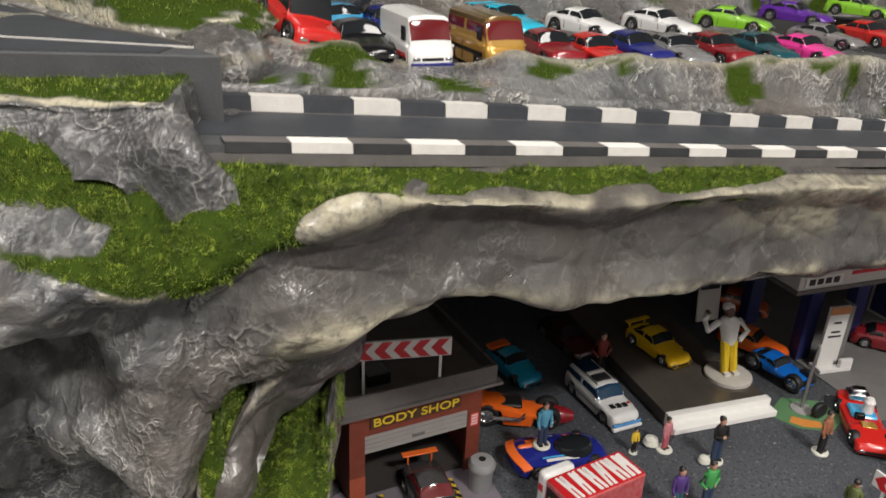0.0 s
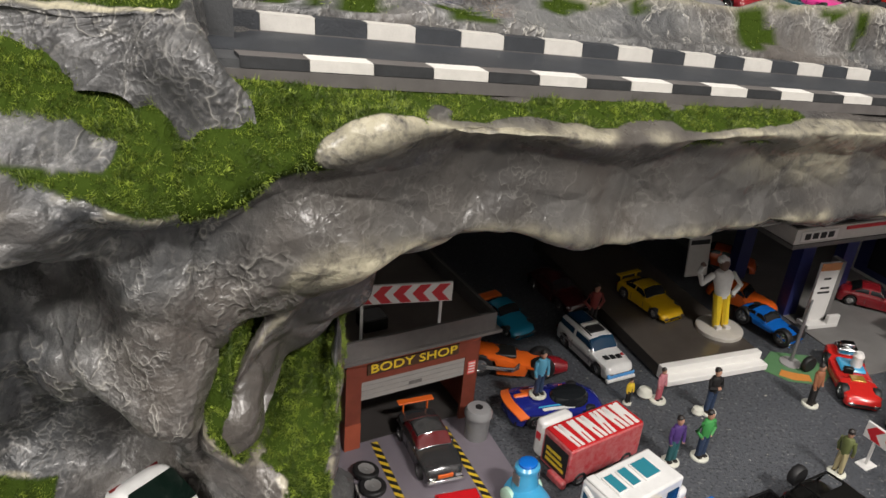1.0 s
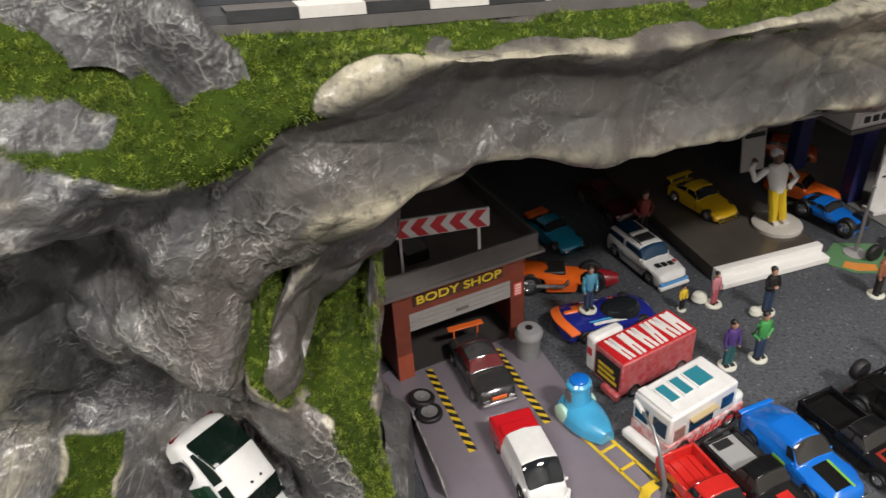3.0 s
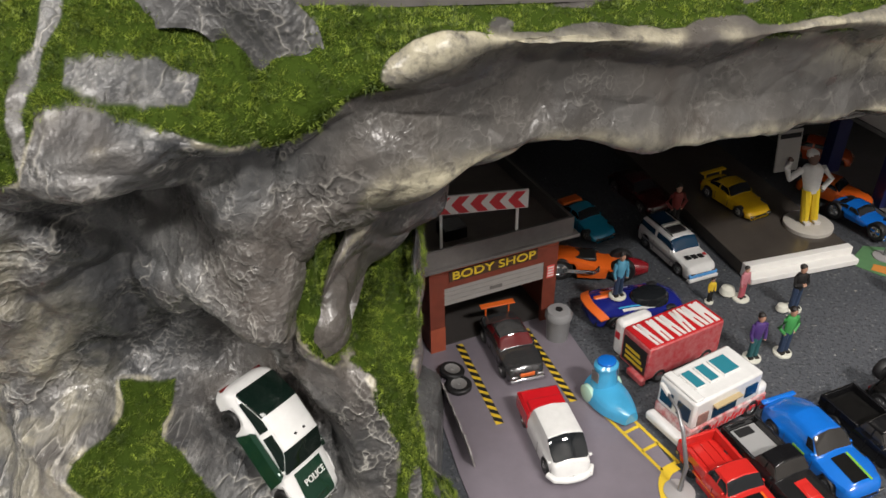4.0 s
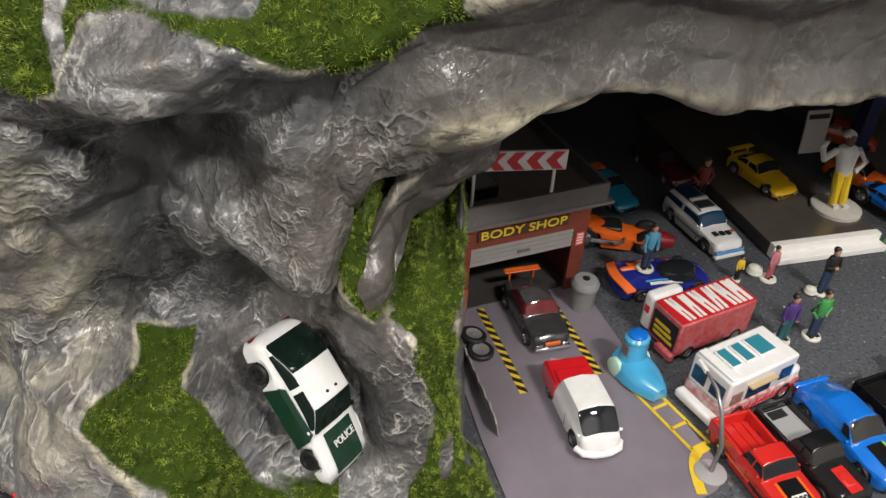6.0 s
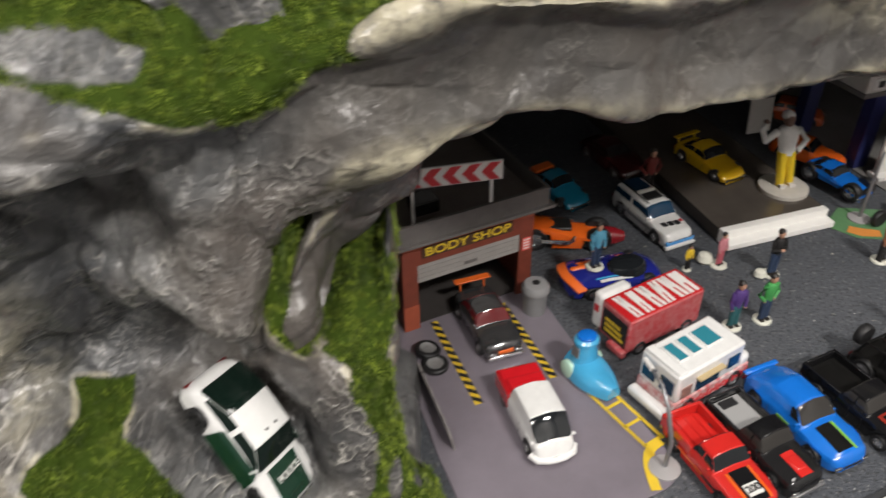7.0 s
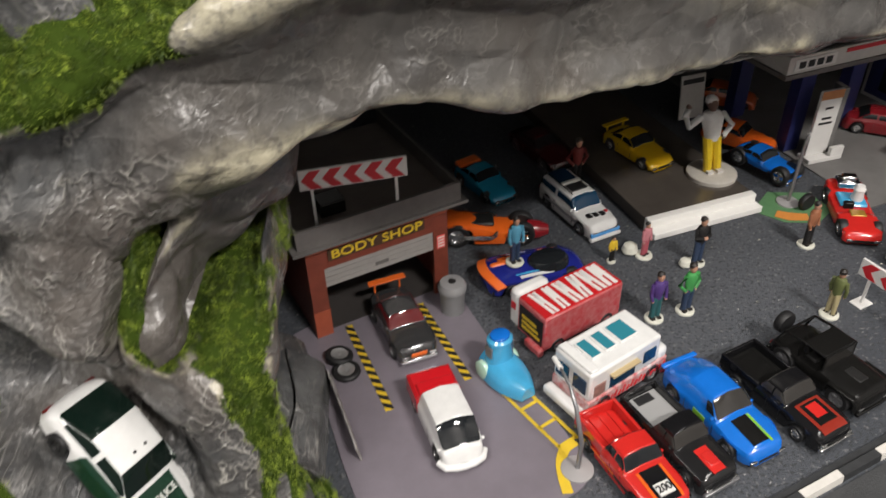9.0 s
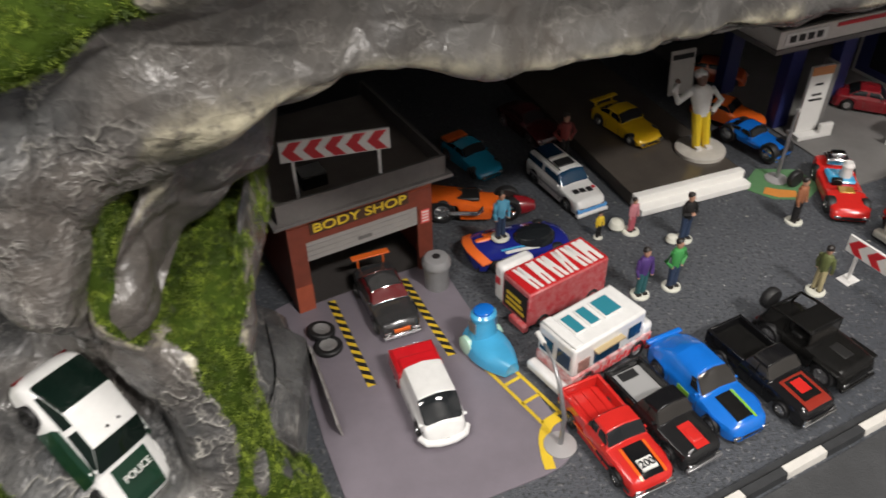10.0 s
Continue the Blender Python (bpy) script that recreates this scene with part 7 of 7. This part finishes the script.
for k, (z, w) in enumerate(((0.050, 0.008), (0.040, 0.010), (0.035, 0.014))):
    part("print_bar", boxes((0.0015 - w / 2, 0.0015 + w / 2, -0.0019, -0.0015, z, z + 0.002)), BLACKINK, sign)
toy_car("sports_car", "dark red car under the filling station canopy", "toy car", at(0.503, 0.668, 0.0014, -30), 0.070, 0.029, DKRED, SEDAN, (0.66, 0.54, 0.32, 0.16, 0.0225))
nb = thing("waste_container", "navy blue waste container", "bin", at(0.548, 0.640, 0.0014, 20))
part("body", boxes((-0.014, 0.014, -0.012, 0.012, 0, 0.028)), NAVYW, nb, bevel=0.0015)
part("lid", boxes((-0.015, 0.015, -0.013, 0.013, 0.028, 0.032)), NAVYW, nb, bevel=0.001)
part("label_plate", boxes((-0.004, 0.004, -0.0128, -0.0120, 0.010, 0.016)), WHITE, nb)
kiosk = thing("shop_kiosk", "white filling station shop with dark windows", "building", Matrix.Translation((0.560, 0.655, 0.0014)) @ pose(0, 0, 0, 0, 0, 18))
part("wall", boxes((0, 0.15, 0, 0.10, 0, 0.078)), OFFW, kiosk, smooth=False)
part("roof", boxes((-0.006, 0.156, -0.008, 0.104, 0.078, 0.092)), CARDDARK, kiosk, "grey roof band", smooth=False)
for x in (0.018, 0.050, 0.082, 0.114):
    part("window", boxes((x, x + 0.024, -0.0010, 0.0, 0.012, 0.064)), GLASSDK, kiosk)
    part("poster", boxes((x + 0.006, x + 0.018, -0.0016, -0.0010, 0.022, 0.046)), WHITE, kiosk)
part("side_panel", boxes((-0.0010, 0.0, 0.006, 0.096, 0.004, 0.074)), NAVYW, kiosk, "navy side panel")
part("side_window", boxes((-0.0020, -0.0010, 0.040, 0.080, 0.012, 0.060)), GLASSDK, kiosk)
part("poster", boxes((-0.0022, -0.0010, 0.010, 0.026, 0.026, 0.054)), cloth("poster_brown", (0.30, 0.18, 0.08)), kiosk, "brown poster")
part("roof_trim", boxes((-0.0068, 0.1568, -0.0088, -0.0080, 0.0775, 0.0825)), NAVYW, kiosk, "navy roof trim")
part("plinth", boxes((-0.004, 0.154, -0.012, 0.0, 0, 0.008)), STEPWHITE, kiosk)
chair = thing("toy_chair", "small white plastic chair", "chair", at(0.488, 0.600, 0.0014, 40))
part("seat", boxes((-0.006, 0.006, -0.006, 0.006, 0.006, 0.0075)), WHITE, chair, bevel=0.0004)
part("backrest", boxes((-0.006, -0.0048, -0.006, 0.006, 0.0075, 0.015)), WHITE, chair, bevel=0.0004)
for sx in (-0.0052, 0.0052):
    for sy in (-0.0052, 0.0052):
        part("leg", boxes((sx - 0.0006, sx + 0.0006, sy - 0.0006, sy + 0.0006, 0, 0.006)), WHITE, chair)
board = thing("notice_board", "pale board leaning in the cave", "sign", at(0.330, 0.715, 0.004, 15, 0, -8))
part("panel", boxes((-0.014, 0.014, -0.001, 0.001, 0, 0.045)), OFFW, board, bevel=0.0004)
part("heading", boxes((-0.012, 0.012, -0.0014, -0.001, 0.036, 0.041)), BLACKINK, board)

# kerb and street by the car row
STREET = mat("street_grey", (0.048, 0.05, 0.053), 0.6, vary=0.3, scale=50, bump=0.3)
st = tagged(mesh_object("street", slab([(-0.2, 0.115), (0.204, 0.2600), (0.50, 0.378), (1.2, 0.66), (1.2, -0.8), (-0.2, -0.8)], 0.0004, 0.0016), STREET, False), "smooth grey street", "road", "", "structure")
a, d = Vector((0.0256, 0.1952, 0.0)), Vector((0.78, 0.496, 0.0))
dr = (d - a).normalized()
sd = Vector((-dr.y, dr.x, 0))
part("gutter", plate([a + sd * 0.0036 + Vector((0, 0, 0.0022)), d + sd * 0.0036 + Vector((0, 0, 0.0022)), d + sd * 0.0075 + Vector((0, 0, 0.0022)), a + sd * 0.0075 + Vector((0, 0, 0.0022))], 0.0021), KERBB, st, "dark gutter strip", smooth=False)
for k in range(-5, 9):
    for start, length, tone in ((0.2865 + 0.061 * k, 0.0301, KERBW), (0.3170 + 0.061 * k, 0.0301, KERBB)):
        p, q = a + dr * start - sd * 0.0035, a + dr * (start + length) - sd * 0.0035
        bm = bmesh.new()
        o = [p, q, q + sd * 0.0065, p + sd * 0.0065]
        lo = [bm.verts.new(v) for v in o]
        hi = [bm.verts.new(v + Vector((0, 0, 0.0050)) + (sd * 0.0008 if i < 2 else -sd * 0.0008)) for i, v in enumerate(o)]
        bm.faces.new(lo[::-1])
        bm.faces.new(hi)
        for i in range(4):
            bm.faces.new((lo[i], lo[(i + 1) % 4], hi[(i + 1) % 4], hi[i]))
        part("kerb_stone", bm, tone, st, smooth=False)
sa, sb = Vector((0.4700, 0.4230, 0.0006)), Vector((0.3618, 0.3286, 0.0006))
ss = Vector((0.0019, -0.0022, 0))
part("paper_seam", plate([sa - ss, sa + ss, sb + ss, sb - ss], 0.0005), KERBB, ground, "dark seam of the asphalt paper", smooth=False)

# lint and paint crumbs scattered over the asphalt paper
rng = random.Random(41)
bm = bmesh.new()
for _ in range(170):
    x = rng.uniform(0.07, 0.46)
    y = rng.uniform(0.30, 0.54) + 0.15 * (x - 0.1)
    r, turn = 0.0003 + 0.0009 * rng.random() ** 3, rng.uniform(0, 6.3)
    rim_pts = [bm.verts.new((x + r * (1.0 + 0.5 * rng.random()) * math.cos(turn + k * 1.257), y + r * (0.5 + 0.4 * rng.random()) * math.sin(turn + k * 1.257), 0.0002)) for k in range(5)]
    peak = bm.verts.new((x, y, 0.0003 + 0.5 * r))
    for k in range(5):
        bm.faces.new((rim_pts[k], rim_pts[(k + 1) % 5], peak))
tagged(mesh_object("crumbs", bm, mat("pale_crumb", (0.42, 0.40, 0.34), 0.8, island=1.0, dark=(0.10, 0.10, 0.09))), "pale crumbs and lint on the dark asphalt paper", "dirt", "", "stuff")

# ---- police car on the slope and the car at the foot of the rocks ----
dirv = Vector((0.041, -0.034, -0.054)).normalized()
nrm = Vector((0.76, -0.30, 0.56))
nrm = (nrm - dirv * nrm.dot(dirv)).normalized()
left = nrm.cross(dirv)
m = Matrix((dirv, left, nrm)).transposed().to_4x4()
m.translation = Vector((-0.1190, 0.2815, 0.0745)) + nrm * 0.008
m = m @ Matrix.Diagonal((0.99, 1.07, 1.05, 1))
POL = toy_car("police_car", "white and dark green police car tipped nose-down on the rocks", "toy car", m, 0.079, 0.032, PEARL,
              ((0, 0.0125), (0.07, 0.0155), (0.42, 0.0155), (0.68, 0.0145), (0.93, 0.0110), (1, 0.0080)), (0.70, 0.53, 0.31, 0.03, 0.0240), glass=mat("green_window", (0.004, 0.011, 0.008), 0.08), rim=CHASSIS,
              stripes=((0.705, 0.965, -0.0095, 0.0095, DKGREEN),), pillars=0.09)
for s in (1, -1):
    part("side_panel", plate([(-0.0155, s * 0.0164, 0.0045), (0.0165, s * 0.0164, 0.0045), (0.0150, s * 0.0162, 0.0138), (-0.0135, s * 0.0162, 0.0138)][::s], 0.0006), DKGREEN, POL, "dark green door panel")
    for k, (w, h) in enumerate(((0.0022, 0.0030), (0.0010, 0.0018), (0.0016, 0.0018), (0.0006, 0.0026), (0.0018, 0.0018), (0.0006, 0.0018), (0.0020, 0.0020))):
        x = -0.0125 + k * 0.0036
        part("print_bar", boxes((x, x + w, s * 0.0167 - 0.0002, s * 0.0167 + 0.0002, 0.0062, 0.0062 + h)), WHITE, POL)
    part("shoulder_panel", plate([(-0.0140, s * 0.0162, 0.0136), (0.0150, s * 0.0162, 0.0136), (0.0130, s * 0.0150, 0.0160), (-0.0120, s * 0.0150, 0.0160)][::s], 0.0006), DKGREEN, POL, "dark green shoulder panel")
    part("sill_line", boxes((-0.0150, 0.0160, s * 0.0166 - 0.0002, s * 0.0166 + 0.0002, 0.0048, 0.0051)), WHITE, POL)
lettering("bonnet_text", "POLICE", 0.0048, WHITE, POL, pose(0.0235, 0, 0.0157, 0, 6, 90), 0.0002, "white bonnet lettering", 1.0, 0.0)
for y in (0.003, -0.003):
    part("roof_hole", lathe([(0.0007, 0.0246), (0.0007, 0.0252)], 10, pose(-0.001, y, 0)), BLACKINK, POL)
toy_car("sports_car", "red and white car at the foot of the rocks", "toy car", at(-0.252, 0.228, 0.044, -28, 8), 0.074, 0.031, RED, SEDAN, (0.66, 0.54, 0.32, 0.16, 0.0225), roof=PEARL)

# ---- cars on the upper terrace ----
GREYVAN = ((0, 0.0200), (0.03, 0.0205), (0.75, 0.0205), (0.88, 0.0195), (1, 0.0150))
ROW = (
    ("hatchback", "red and black hatchback tilted on the grass", -0.071, 0.503, 0.320, -68, RED, "box", BLACK),
    ("sports_car", "black low sports car", -0.031, 0.508, 0.309, -71, BLACK, "coupe", None),
    ("van", "white camper van with red windows", 0.004, 0.520, 0.301, -71, PEARL, "van", None),
    ("van", "gold and brown van with red windows", 0.053, 0.545, 0.299, -69, GOLD, "van", None),
    ("saloon_car", "dark red saloon", 0.104, 0.580, 0.296, -74, DKRED, "muscle", None),
    ("saloon_car", "bright red saloon with orange nose", 0.140, 0.588, 0.293, -71, RED, "muscle", None),
    ("sports_car", "navy blue striped car", 0.177, 0.612, 0.293, -66, NAVY, "muscle", None),
    ("sports_car", "silver sports car", 0.220, 0.632, 0.291, -74, SILVER, "coupe", None),
    ("saloon_car", "dark red long car", 0.258, 0.650, 0.289, -68, DKRED, "muscle", None),
    ("sports_car", "dark teal sports car", 0.312, 0.682, 0.288, -68, TEAL, "coupe", None),
    ("sports_car", "hot pink sports car", 0.362, 0.698, 0.286, -61, PINK, "coupe", None),
    ("sports_car", "grey fastback", 0.408, 0.752, 0.290, -51, GREY, "coupe", None),
    ("saloon_car", "red saloon", 0.474, 0.792, 0.288, -71, RED, "muscle", None),
    ("sports_car", "blue car with a raised wing", -0.050, 0.610, 0.307, -66, LTBLUE, "coupe", None),
    ("saloon_car", "navy saloon", -0.015, 0.606, 0.305, -71, NAVY, "muscle", None),
    ("sports_car", "cyan car with a rear wing", 0.080, 0.640, 0.308, -56, CYAN, "coupe", None),
    ("sports_car", "white and green sports car", 0.150, 0.665, 0.305, -51, PEARL, "coupe", None),
    ("sports_car", "white sports car", 0.228, 0.706, 0.303, -51, PEARL, "coupe", None),
    ("sports_car", "lime green sports car", 0.312, 0.750, 0.303, -36, GREEN, "coupe", None),
    ("sports_car", "purple and orange race car", 0.400, 0.805, 0.305, -46, PURPLE, "coupe", None),
    ("sports_car", "green race car", 0.510, 0.880, 0.306, -46, GREEN, "coupe", None),
)
for name, lab, x, y, z, yaw, col, kind, roof in ROW:
    if kind == "van":
        w = toy_car(name, lab + " parked on the terrace", "toy car", at(x, y, z, yaw), 0.070, 0.032, col, GREYVAN, (0.96, 0.84, 0.05, 0.01, 0.0350), glass=GLASSRED, roof=col if col is PEARL else paint("bronze", (0.16, 0.09, 0.02), 0.4), tuck=0.82, pillars=0.40,
                    bumper=NAVY if col is PEARL else CHROME, group="cars on the terrace", crown=0.0004, solid=("side_window", "rear_window") if col is PEARL else ("rear_window",))
        for s in (1, -1):
            part("cab_window", boxes((0.0175, 0.0235, s * 0.0150 - 0.0004, s * 0.0150 + 0.0004, 0.0200, 0.0285)), GLASSDK, w)
            part("side_stripe", boxes((-0.030, 0.028, s * 0.0161 - 0.0002, s * 0.0161 + 0.0002, 0.0105, 0.0130)), RED if col is PEARL else MATTBLACK, w, "painted side stripe")
    elif kind == "box":
        toy_car(name, lab, "toy car", at(x, y, z, yaw + 8, 12, -13), 0.068, 0.033, col, BOXY, (0.72, 0.60, 0.10, 0.03, 0.0290), roof=roof, tuck=0.82, r=0.007, group="cars on the terrace")
    elif kind == "coupe":
        toy_car(name, lab + " parked on the terrace", "toy car", at(x, y, z, yaw), 0.072, 0.031, col, COUPE, (0.62, 0.50, 0.32, 0.12, 0.0205), group="cars on the terrace", spoiler=(0.04, 0.0145, 0.004, col) if "wing" in lab or "race" in lab else None)
    else:
        toy_car(name, lab + " parked on the terrace", "toy car", at(x, y, z, yaw), 0.074, 0.030, col, MUSCLE, (0.66, 0.54, 0.34, 0.18, 0.0225), group="cars on the terrace", bumper=CHROME)
